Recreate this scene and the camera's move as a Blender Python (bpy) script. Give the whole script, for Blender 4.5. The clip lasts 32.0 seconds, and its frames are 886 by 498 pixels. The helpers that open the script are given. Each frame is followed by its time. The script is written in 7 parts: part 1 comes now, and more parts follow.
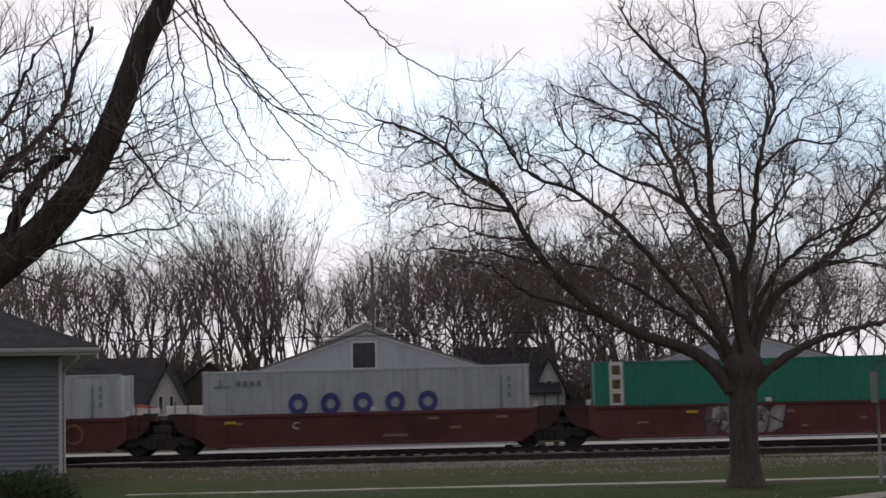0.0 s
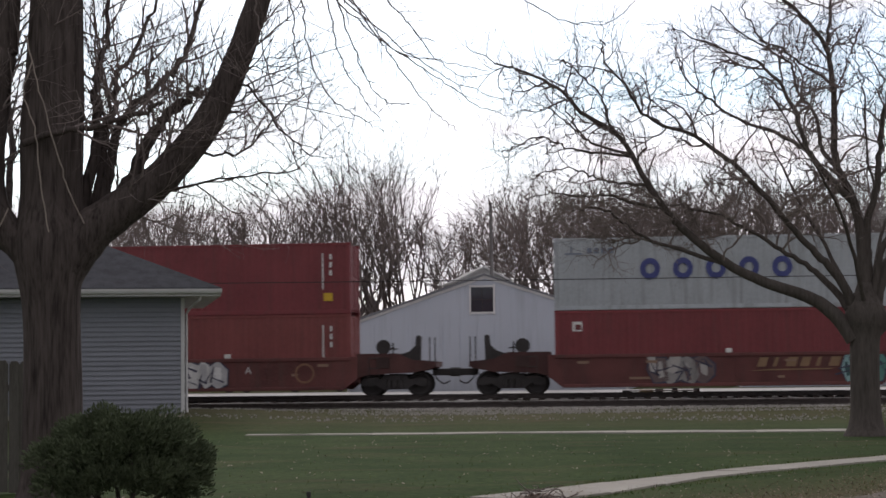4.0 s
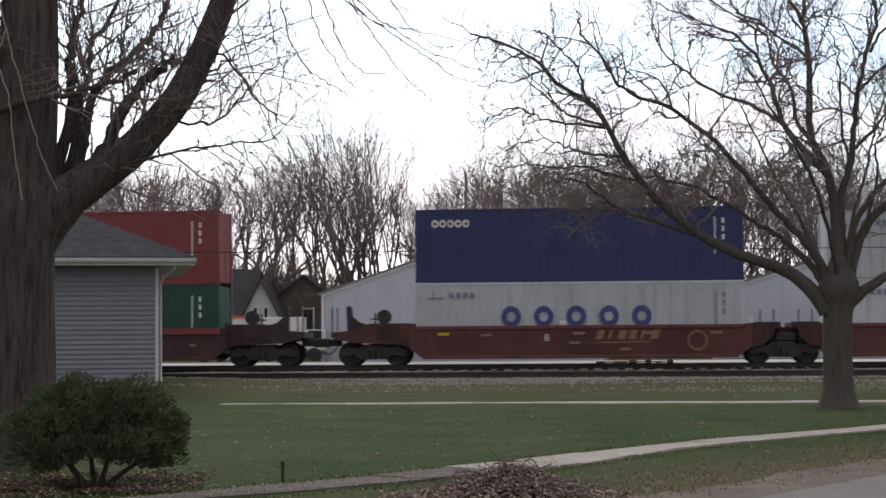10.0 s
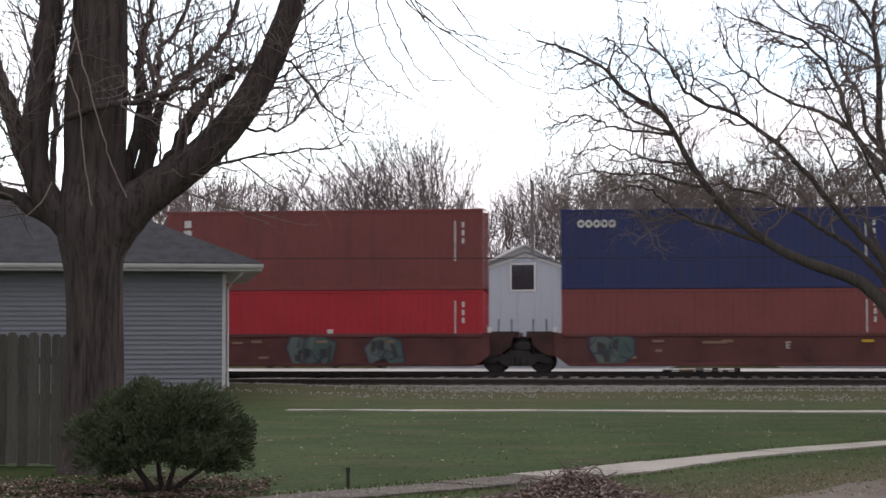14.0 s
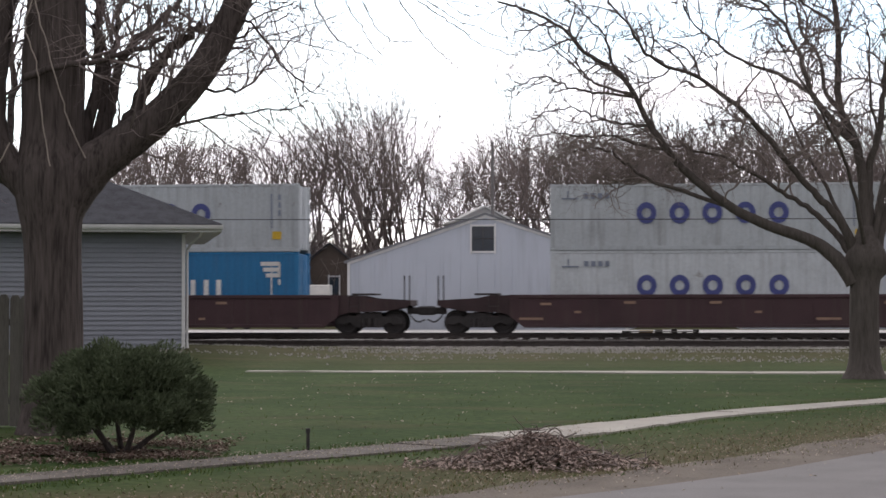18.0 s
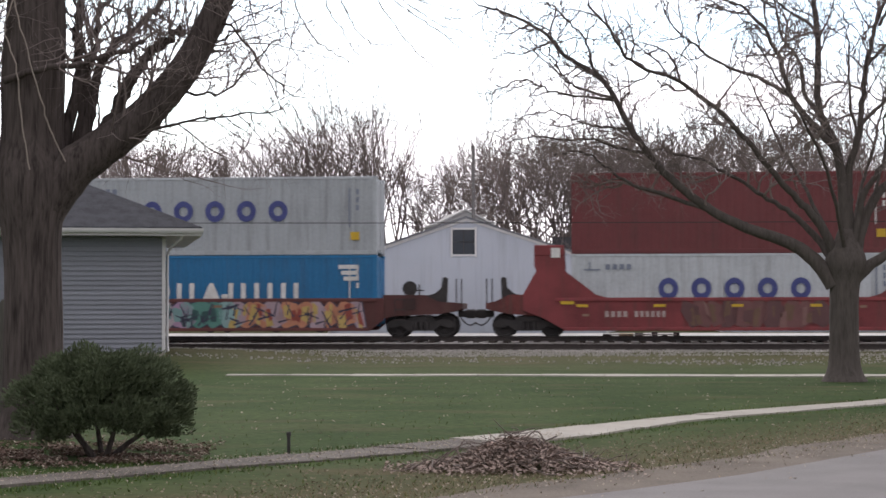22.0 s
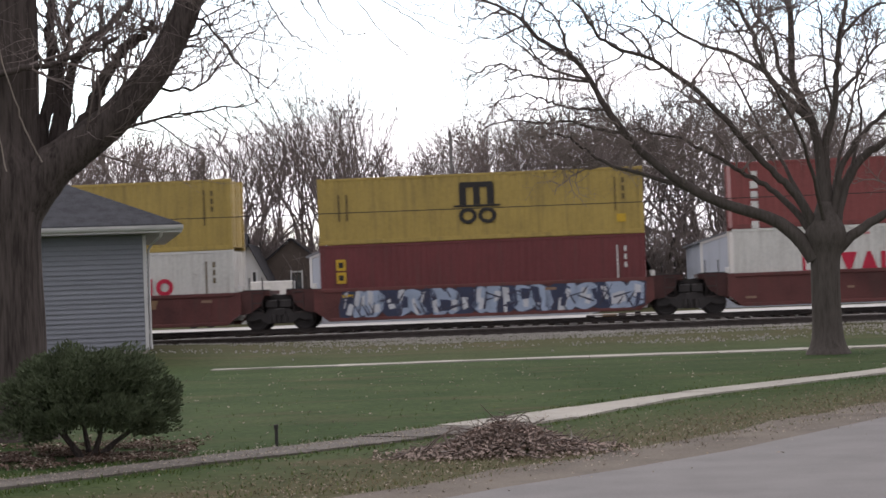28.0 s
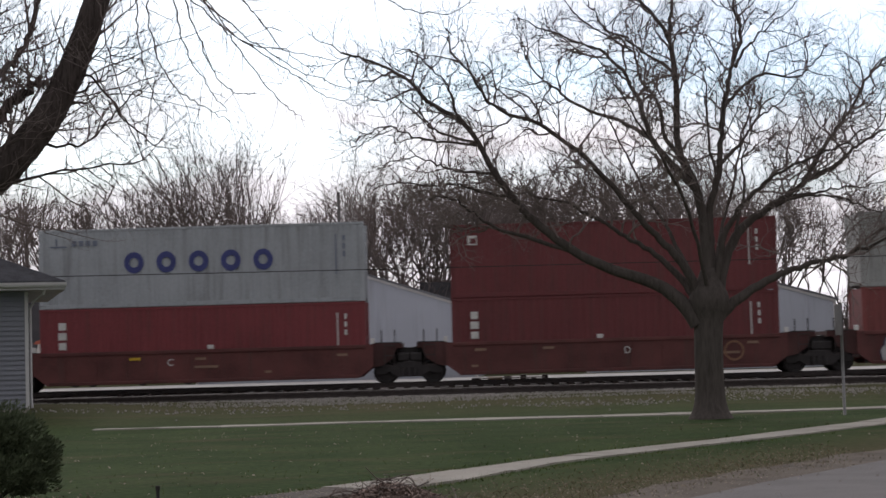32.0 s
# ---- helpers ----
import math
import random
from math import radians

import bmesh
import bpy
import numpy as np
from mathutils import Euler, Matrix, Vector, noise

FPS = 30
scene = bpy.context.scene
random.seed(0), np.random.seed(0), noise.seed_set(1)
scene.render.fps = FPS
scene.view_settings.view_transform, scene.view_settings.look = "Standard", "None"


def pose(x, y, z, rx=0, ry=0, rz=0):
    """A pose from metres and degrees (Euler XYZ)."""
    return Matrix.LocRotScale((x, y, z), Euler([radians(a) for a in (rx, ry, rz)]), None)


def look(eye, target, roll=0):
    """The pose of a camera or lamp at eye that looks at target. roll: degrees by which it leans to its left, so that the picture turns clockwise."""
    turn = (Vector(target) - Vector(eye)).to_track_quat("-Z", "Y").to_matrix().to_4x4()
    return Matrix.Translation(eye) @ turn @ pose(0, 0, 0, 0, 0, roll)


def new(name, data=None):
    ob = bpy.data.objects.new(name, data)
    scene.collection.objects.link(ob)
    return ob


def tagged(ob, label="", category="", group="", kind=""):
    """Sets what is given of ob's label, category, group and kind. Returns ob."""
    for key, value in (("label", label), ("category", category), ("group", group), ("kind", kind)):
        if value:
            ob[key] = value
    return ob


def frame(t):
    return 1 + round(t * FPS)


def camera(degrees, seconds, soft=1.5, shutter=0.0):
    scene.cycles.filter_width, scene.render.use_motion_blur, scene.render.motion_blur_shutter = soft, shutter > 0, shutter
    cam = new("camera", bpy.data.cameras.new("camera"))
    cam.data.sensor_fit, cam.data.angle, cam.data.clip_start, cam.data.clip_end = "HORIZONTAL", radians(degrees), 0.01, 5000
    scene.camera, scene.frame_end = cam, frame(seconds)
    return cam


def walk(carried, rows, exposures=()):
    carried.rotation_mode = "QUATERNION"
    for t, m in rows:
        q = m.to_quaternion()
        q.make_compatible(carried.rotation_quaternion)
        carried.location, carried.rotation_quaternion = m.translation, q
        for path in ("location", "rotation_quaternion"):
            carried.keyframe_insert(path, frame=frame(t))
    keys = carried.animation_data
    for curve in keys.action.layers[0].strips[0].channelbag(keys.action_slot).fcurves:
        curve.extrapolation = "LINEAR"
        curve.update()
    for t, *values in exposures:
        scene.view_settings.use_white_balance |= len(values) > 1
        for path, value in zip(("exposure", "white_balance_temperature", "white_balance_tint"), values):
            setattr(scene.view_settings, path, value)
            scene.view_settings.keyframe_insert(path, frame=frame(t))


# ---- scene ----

# ---------- camera: handheld, standing in one spot, eye 1.65 m over the lawn ----------
EYE = (0.0, 0.0, 1.65)
cam = camera(28.0, 32.0, soft=1.6, shutter=0.1)
TURNS = [
    (0.0, 95.426, 1.403, -3.124), (0.5, 95.156, 0.632, -3.521), (1.0, 94.325, 0.798, -2.865), (1.5, 93.813, 1.045, -1.947),
    (2.0, 94.039, 1.540, -1.593), (2.5, 93.550, 1.645, -1.329), (3.0, 93.524, 0.805, -0.601), (3.5, 93.750, 0.647, 0.591),
    (5.5, 93.465, 0.702, 0.703), (6.0, 93.735, 0.676, 0.693), (6.5, 93.738, 0.629, 0.362), (7.0, 93.747, 0.861, -0.035)]
TURNS += [
    (7.5, 93.624, 0.690, -0.219), (8.0, 93.325, 0.733, -0.210), (8.5, 93.051, 0.877, -0.280), (9.0, 92.901, 0.855, -0.418),
    (9.5, 92.905, 0.500, -0.436), (10.0, 92.745, 0.425, -0.166), (10.5, 92.535, 0.310, -0.274), (11.0, 92.154, 0.784, -0.241),
    (11.5, 91.638, 0.922, -0.245), (12.0, 92.311, 0.954, -0.057), (12.5, 92.169, 1.582, 0.111), (13.0, 91.858, 2.077, 0.557),
    (13.5, 93.219, 1.261, 1.724), (14.0, 92.979, 0.103, 1.947), (14.5, 92.383, 1.469, -0.082), (16.5, 92.856, 0.546, 0.924)]
TURNS += [
    (17.0, 92.332, -0.057, 0.832), (17.5, 91.990, -0.013, 0.718), (18.0, 91.732, 0.074, 0.661), (18.5, 91.503, 0.097, 0.475),
    (19.0, 91.676, 0.802, 0.023), (19.5, 92.071, 0.910, -0.042), (20.0, 92.336, 0.422, 0.246), (20.5, 92.291, 0.404, 0.306),
    (21.0, 92.044, 0.205, 0.744), (21.5, 91.837, -0.176, 0.221), (22.0, 91.838, 0.124, 0.041), (22.5, 91.648, 0.547, 0.053),
    (23.0, 91.821, 0.162, -0.116), (23.5, 91.796, -0.008, -0.614), (24.0, 92.181, 0.452, -0.665), (24.5, 92.473, 0.789, -0.636)]
TURNS += [
    (25.0, 92.526, 0.699, -0.946), (25.5, 92.439, 0.726, -1.280), (27.5, 91.830, 1.404, -0.519), (28.0, 91.405, 2.200, -0.517),
    (28.5, 91.882, 1.929, -1.447), (29.0, 92.399, 1.902, -2.412), (29.5, 93.125, 1.976, -3.116), (30.0, 93.354, 1.586, -3.384),
    (30.5, 93.480, 1.652, -3.790), (31.0, 93.566, 0.931, -4.107), (31.5, 93.632, 1.010, -4.207), (32.0, 93.273, 1.593, -4.184)]
EXPOSURES = [(0.0, -1.32), (1.0, -1.2), (2.0, -0.85), (3.0, -0.8), (6.0, -0.68), (7.5, -0.85), (9.0, -0.7), (11.0, -0.3), (12.5, -0.05), (14.0, -0.36), (15.0, -0.4), (17.0, -0.42), (18.5, -0.14), (21.0, -0.02), (23.0, 0.05), (24.0, -0.02), (25.0, -0.24), (28.0, -0.12), (29.5, -0.28), (30.5, -0.7), (32.0, -0.95)]
walk(cam, [(t, pose(*EYE, a, b, c)) for t, a, b, c in TURNS], [(t, e + 0.08, 6450, 17) for t, e in EXPOSURES])

# ---------- the rail line: foot point, direction and the train's way along it ----------
TURN = -4.9
LINE = Matrix.Rotation(radians(TURN), 4, "Z")
FACE = 66.24            # distance of the containers' near side
AXIS = FACE + 1.22      # distance of the track's centre line
RAIL_Z = 0.5
TRAVEL = [(0, 0.0), (4, 105.594), (8, 211.692), (12, 316.981), (16, 421.478), (20, 525.888), (24, 630.971), (28, 736.898), (32, 842.618)]


def on_line(a, d=AXIS, z=0.0):
    """The pose of a thing that stands a metres along the track and d metres off the eye."""
    return LINE @ Matrix.Translation((a, d, z))


# ---------- sky and sun ----------
world = bpy.data.worlds.new("overcast_sky")
scene.world = world
world.use_nodes = True
wn, wl = world.node_tree.nodes, world.node_tree.links
wn.clear()
w_out, w_bg = wn.new("ShaderNodeOutputWorld"), wn.new("ShaderNodeBackground")
sky = wn.new("ShaderNodeTexSky")
sky.sky_type, sky.sun_disc = "NISHITA", False
sky.sun_elevation, sky.sun_rotation = radians(28), radians(-12)
sky.air_density, sky.dust_density, sky.ozone_density = 1.0, 0.6, 2.0
dim = wn.new("ShaderNodeVectorMath")
dim.operation = "MULTIPLY"
dim.inputs[1].default_value = (0.120, 0.147, 0.153)
wl.new(sky.outputs[0], dim.inputs[0])
w_co = wn.new("ShaderNodeTexCoord")
w_map = wn.new("ShaderNodeMapping")
w_map.inputs["Scale"].default_value = (2.2, 2.2, 11.0)
w_map.inputs["Location"].default_value = (0.35, 0.2, 0.1)
w_noise = wn.new("ShaderNodeTexNoise")
w_noise.inputs["Scale"].default_value, w_noise.inputs["Detail"].default_value = 1.6, 5.0
wl.new(w_co.outputs["Generated"], w_map.inputs[0])
wl.new(w_map.outputs[0], w_noise.inputs["Vector"])
w_ramp = wn.new("ShaderNodeValToRGB")
w_ramp.color_ramp.elements[0].position, w_ramp.color_ramp.elements[0].color = 0.40, (0.40, 0.40, 0.40, 1)
w_ramp.color_ramp.elements[1].position, w_ramp.color_ramp.elements[1].color = 0.58, (1, 1, 1, 1)
wl.new(w_noise.outputs["Fac"], w_ramp.inputs[0])
w_shade = wn.new("ShaderNodeTexNoise")
w_shade.inputs["Scale"].default_value, w_shade.inputs["Detail"].default_value = 3.0, 4.0
wl.new(w_map.outputs[0], w_shade.inputs["Vector"])
w_cloud = wn.new("ShaderNodeMix")
w_cloud.data_type = "RGBA"
w_cloud.inputs[6].default_value, w_cloud.inputs[7].default_value = (0.86, 0.865, 0.89, 1), (1.28, 1.25, 1.25, 1)
wl.new(w_shade.outputs["Fac"], w_cloud.inputs[0])
w_mix = wn.new("ShaderNodeMix")
w_mix.data_type = "RGBA"
# the cloud cover is thin in a low band and closes above it
w_xyz, w_band, w_sum = wn.new("ShaderNodeSeparateXYZ"), wn.new("ShaderNodeValToRGB"), wn.new("ShaderNodeMath")
wl.new(w_co.outputs["Generated"], w_xyz.inputs[0])
wl.new(w_xyz.outputs["Z"], w_band.inputs[0])
bands = w_band.color_ramp.elements
bands[0].position, bands[0].color, bands[1].position, bands[1].color = 0.07, (0.45, 0.45, 0.45, 1), 0.24, (0.55, 0.55, 0.55, 1)
for w_at, w_value in ((0.11, 0.0), (0.155, 0.0)):
    bands.new(w_at).color = (w_value, w_value, w_value, 1)
w_sum.use_clamp = True
wl.new(w_ramp.outputs[0], w_sum.inputs[0])
wl.new(w_band.outputs[0], w_sum.inputs[1])
wl.new(w_sum.outputs[0], w_mix.inputs[0])
wl.new(dim.outputs[0], w_mix.inputs[6])
wl.new(w_cloud.outputs[2], w_mix.inputs[7])
# the veiled sun brightens its side of the cloud cover
w_dot, w_pow, w_glow, w_lit = wn.new("ShaderNodeVectorMath"), wn.new("ShaderNodeMath"), wn.new("ShaderNodeMath"), wn.new("ShaderNodeVectorMath")
w_dot.operation, w_pow.operation, w_glow.operation, w_lit.operation = "DOT_PRODUCT", "POWER", "MULTIPLY_ADD", "SCALE"
w_dot.inputs[1].default_value = Vector((0.12, 0.90, 0.40)).normalized()
wl.new(w_co.outputs["Generated"], w_dot.inputs[0])
w_max = wn.new("ShaderNodeMath")
w_max.operation = "MAXIMUM"
w_max.inputs[1].default_value = 0.0
wl.new(w_dot.outputs["Value"], w_max.inputs[0])
wl.new(w_max.outputs[0], w_pow.inputs[0])
w_pow.inputs[1].default_value = 2.0
wl.new(w_pow.outputs[0], w_glow.inputs[0])
w_glow.inputs[1].default_value, w_glow.inputs[2].default_value = 1.5, 0.74
wl.new(w_mix.outputs[2], w_lit.inputs[0])
wl.new(w_glow.outputs[0], w_lit.inputs["Scale"])
wl.new(w_lit.outputs[0], w_bg.inputs["Color"])
w_bg.inputs["Strength"].default_value = 1.0
wl.new(w_bg.outputs[0], w_out.inputs[0])
sun = new("sun", bpy.data.lights.new("sun", "SUN"))
sun.data.energy, sun.data.angle, sun.data.color = 0.65, radians(14), (1.0, 0.95, 0.88)
sun.matrix_world = look((-20, 90, 42), (0, 0, 0))

# ---------- materials ----------
MATS = {}


def mat(name, rgb, rough=0.7, metal=0.0, vary=0.25, scale=3.0, bump=0.15, fine=40.0, streak=0.0, rust=0.0, dark=None, stretch=(1, 1, 1), spread=0.0):
    """A surface with stains, grain, optional downward streaks and rust, and fine relief."""
    if name in MATS:
        return MATS[name]
    m = bpy.data.materials.new(name)
    MATS[name] = m
    m.use_nodes = True
    n, l = m.node_tree.nodes, m.node_tree.links
    bsdf = n["Principled BSDF"]
    bsdf.inputs["Roughness"].default_value, bsdf.inputs["Metallic"].default_value = rough, metal
    if rough >= 0.85:
        bsdf.inputs["Specular IOR Level"].default_value = 0.1
    co, info, off = n.new("ShaderNodeTexCoord"), n.new("ShaderNodeObjectInfo"), n.new("ShaderNodeVectorMath")
    mul = n.new("ShaderNodeMath")
    mul.operation = "MULTIPLY"
    mul.inputs[1].default_value = 37.0
    l.new(info.outputs["Random"], mul.inputs[0])
    l.new(co.outputs["Object"], off.inputs[0])
    l.new(mul.outputs[0], off.inputs[1])
    mp = n.new("ShaderNodeMapping")
    mp.inputs["Scale"].default_value = stretch
    l.new(off.outputs[0], mp.inputs[0])
    big, small = n.new("ShaderNodeTexNoise"), n.new("ShaderNodeTexNoise")
    big.inputs["Scale"].default_value, big.inputs["Detail"].default_value = scale, 6.0
    small.inputs["Scale"].default_value, small.inputs["Detail"].default_value = fine, 4.0
    l.new(mp.outputs[0], big.inputs["Vector"])
    l.new(mp.outputs[0], small.inputs["Vector"])
    mixf = n.new("ShaderNodeMath")
    mixf.operation = "MULTIPLY_ADD"
    mixf.inputs[1].default_value = 0.45
    l.new(small.outputs["Fac"], mixf.inputs[0])
    half = n.new("ShaderNodeMath")
    half.operation = "MULTIPLY"
    half.inputs[1].default_value = 0.55
    l.new(big.outputs["Fac"], half.inputs[0])
    l.new(half.outputs[0], mixf.inputs[2])
    ramp = n.new("ShaderNodeValToRGB")
    lo = dark or tuple(c * (1 - vary) for c in rgb)
    hi = tuple(min(1.0, c * (1 + vary * 0.7)) for c in rgb)
    e = ramp.color_ramp.elements
    e[0].position, e[0].color = 0.34, (*lo, 1)
    e[1].position, e[1].color = 0.66, (*hi, 1)
    mid = e.new(0.5)
    mid.color = (*rgb, 1)
    l.new(mixf.outputs[0], ramp.inputs[0])
    col = ramp.outputs[0]
    if streak:
        sm, sn, sr, mx = n.new("ShaderNodeMapping"), n.new("ShaderNodeTexNoise"), n.new("ShaderNodeValToRGB"), n.new("ShaderNodeMix")
        sm.inputs["Scale"].default_value = (2.2, 2.2, 0.18)
        l.new(off.outputs[0], sm.inputs[0])
        l.new(sm.outputs[0], sn.inputs["Vector"])
        sn.inputs["Scale"].default_value, sn.inputs["Detail"].default_value = 1.8, 7.0
        sr.color_ramp.elements[0].position, sr.color_ramp.elements[1].position = 0.52, 0.78
        l.new(sn.outputs["Fac"], sr.inputs[0])
        amt = n.new("ShaderNodeMath")
        amt.operation = "MULTIPLY"
        amt.inputs[1].default_value = streak
        l.new(sr.outputs[0], amt.inputs[0])
        mx.data_type = "RGBA"
        mx.inputs[7].default_value = (0.07, 0.055, 0.045, 1)
        l.new(amt.outputs[0], mx.inputs[0])
        l.new(col, mx.inputs[6])
        col = mx.outputs[2]
    if rust:
        rn, rr, mx = n.new("ShaderNodeTexNoise"), n.new("ShaderNodeValToRGB"), n.new("ShaderNodeMix")
        rn.inputs["Scale"].default_value, rn.inputs["Detail"].default_value, rn.inputs["Roughness"].default_value = 1.3, 9.0, 0.7
        l.new(off.outputs[0], rn.inputs["Vector"])
        rr.color_ramp.elements[0].position, rr.color_ramp.elements[1].position = 0.70 - 0.15 * rust, 0.78
        l.new(rn.outputs["Fac"], rr.inputs[0])
        mx.data_type = "RGBA"
        mx.inputs[7].default_value = (0.10, 0.045, 0.025, 1)
        l.new(rr.outputs[0], mx.inputs[0])
        l.new(col, mx.inputs[6])
        col = mx.outputs[2]
    if spread:
        hs, ma = n.new("ShaderNodeHueSaturation"), n.new("ShaderNodeMapRange")
        ma.inputs["To Min"].default_value, ma.inputs["To Max"].default_value = 1 - spread, 1 + spread
        l.new(info.outputs["Random"], ma.inputs["Value"])
        l.new(ma.outputs[0], hs.inputs["Value"])
        l.new(col, hs.inputs["Color"])
        col = hs.outputs[0]
    l.new(col, bsdf.inputs["Base Color"])
    if bump:
        bp = n.new("ShaderNodeBump")
        bp.inputs["Strength"].default_value, bp.inputs["Distance"].default_value = bump, 0.02
        l.new(mixf.outputs[0], bp.inputs["Height"])
        l.new(bp.outputs[0], bsdf.inputs["Normal"])
    return m


def paint(name, rgb, dirt=0.35, rust=0.25):
    rgb = tuple(1.12 * c for c in rgb)
    return mat("paint_" + name, rgb, rough=0.55, vary=0.14, scale=0.7, bump=0.05, fine=9.0, streak=dirt, rust=rust, spread=0.08)


def plain(name, rgb, rough=0.6):
    return mat("plain_" + name, rgb, rough=rough, vary=0.18, scale=2.0, bump=0.03, fine=25.0)


bark = mat("bark", (0.103, 0.090, 0.082), rough=0.95, vary=0.32, scale=4.5, bump=1.0, fine=14.0, stretch=(3.0, 3.0, 0.35))
bark_dark = mat("furrowed_bark", (0.084, 0.070, 0.065), rough=0.95, vary=0.6, scale=4.0, bump=1.0, fine=12.0, stretch=(3.4, 3.4, 0.3))
bark_far = mat("bark_far", (0.110, 0.090, 0.080), rough=0.95, vary=0.35, scale=0.6, bump=0.2, spread=0.2)
twig_far = mat("twig_far", (0.225, 0.192, 0.180), rough=0.95, vary=0.3, scale=0.5, bump=0.0, spread=0.2)
twig_near = mat("twig_near", (0.235, 0.197, 0.185), rough=0.95, vary=0.35, scale=1.0, bump=0.0)
steel_dark = mat("steel_dark", (0.036, 0.032, 0.032), rough=0.75, vary=0.4, scale=3.0, bump=0.2)
steel_rail = mat("steel_rail", (0.055, 0.045, 0.042), rough=0.5, metal=0.4, vary=0.35, scale=6.0)
tie_wood = mat("tie_wood", (0.055, 0.045, 0.040), rough=0.95, vary=0.4, scale=4.0, bump=0.5, spread=0.25)
concrete = mat("concrete", (0.36, 0.34, 0.30), rough=0.9, vary=0.22, scale=1.4, bump=0.2, fine=30.0, spread=0.06)
asphalt = mat("asphalt", (0.185, 0.178, 0.174), rough=0.9, vary=0.2, scale=1.2, bump=0.3, fine=60.0)
gravel_lot = mat("gravel_lot", (0.50, 0.49, 0.47), rough=0.95, vary=0.2, scale=0.8, bump=0.4, fine=30.0)


# ---------- mesh helpers ----------
MESHES = {}


def mesh(name, verts, faces, material, smooth=False):
    me = bpy.data.meshes.new(name)
    me.from_pydata([tuple(v) for v in verts], [], faces)
    if material:
        me.materials.append(material)
    if smooth:
        me.polygons.foreach_set("use_smooth", [True] * len(me.polygons))
    me.update()
    return me


def put(name, me, parent=None, m=None, label="", category="", group="", kind=""):
    ob = new(name, me)
    if parent:
        ob.parent = parent
    if m is not None:
        ob.matrix_basis = m
    return tagged(ob, label, category, group, kind)


def at(x, y, z):
    return Matrix.Translation((x, y, z))


def thing(name, m, label, category, group="", kind=""):
    ob = new(name)
    ob.empty_display_size = 0.2
    ob.matrix_basis = m
    return tagged(ob, label, category, group, kind)


def box_geo(x0, x1, y0, y1, z0, z1, c=0.0):
    """A box; c cuts its long upright and lengthwise edges a little."""
    if c <= 0:
        v = [(x, y, z) for z in (z0, z1) for y in (y0, y1) for x in (x0, x1)]
        f = [(0, 2, 3, 1), (4, 5, 7, 6), (0, 1, 5, 4), (2, 6, 7, 3), (0, 4, 6, 2), (1, 3, 7, 5)]
        return v, f
    sec = [(y0 + c, z0), (y1 - c, z0), (y1, z0 + c), (y1, z1 - c), (y1 - c, z1), (y0 + c, z1), (y0, z1 - c), (y0, z0 + c)]
    v = [(x0, y, z) for y, z in sec] + [(x1, y, z) for y, z in sec]
    f = [(i, i + 8, (i + 1) % 8 + 8, (i + 1) % 8) for i in range(8)]
    return v, f + [tuple(range(8)), tuple(range(15, 7, -1))]


def join(*geos):
    V, F = [], []
    for v, f in geos:
        k = len(V)
        V += list(v)
        F += [tuple(i + k for i in q) for q in f]
    return V, F


def box(name, dims, material, parent=None, m=None, c=0.012, label="", **tags):
    """A box of these dimensions, centred, with cut edges; alike boxes share one mesh."""
    key = ("box", tuple(round(d, 4) for d in dims), material.name, c)
    if key not in MESHES:
        x, y, z = (d / 2 for d in dims)
        MESHES[key] = mesh(name, *box_geo(-x, x, -y, y, -z, z, min(c, min(dims) * 0.3)), material)
    return put(name, MESHES[key], parent, m, label, **tags)


def prism(outline, y0, y1):
    """An outline in x and z, drawn out from y0 to y1."""
    n = len(outline)
    v = [(x, y0, z) for x, z in outline] + [(x, y1, z) for x, z in outline]
    f = [tuple(range(n)), tuple(range(2 * n - 1, n - 1, -1))]
    return v, f + [(i, i + n, (i + 1) % n + n, (i + 1) % n) for i in range(n)]


def lathe_y(profile, sides=20):
    """A body of revolution round the y axis from (radius, y) pairs."""
    v, f = [], []
    for r, y in profile:
        v += [(r * math.cos(2 * math.pi * k / sides), y, r * math.sin(2 * math.pi * k / sides)) for k in range(sides)]
    for i in range(len(profile) - 1):
        for k in range(sides):
            a, b = i * sides + k, i * sides + (k + 1) % sides
            f.append((a, b, b + sides, a + sides))
    f += [tuple(range(sides)), tuple(range(len(v) - 1, len(v) - sides - 1, -1))]
    return v, f


def lathe_z(profile, sides=12):
    v, f = lathe_y(profile, sides)
    return [(x, z, y) for x, y, z in v], [tuple(reversed(q)) for q in f]


def e_side(d):
    return (0, 0, 1) if abs(d[2]) < 0.8 else (1, 0, 0)


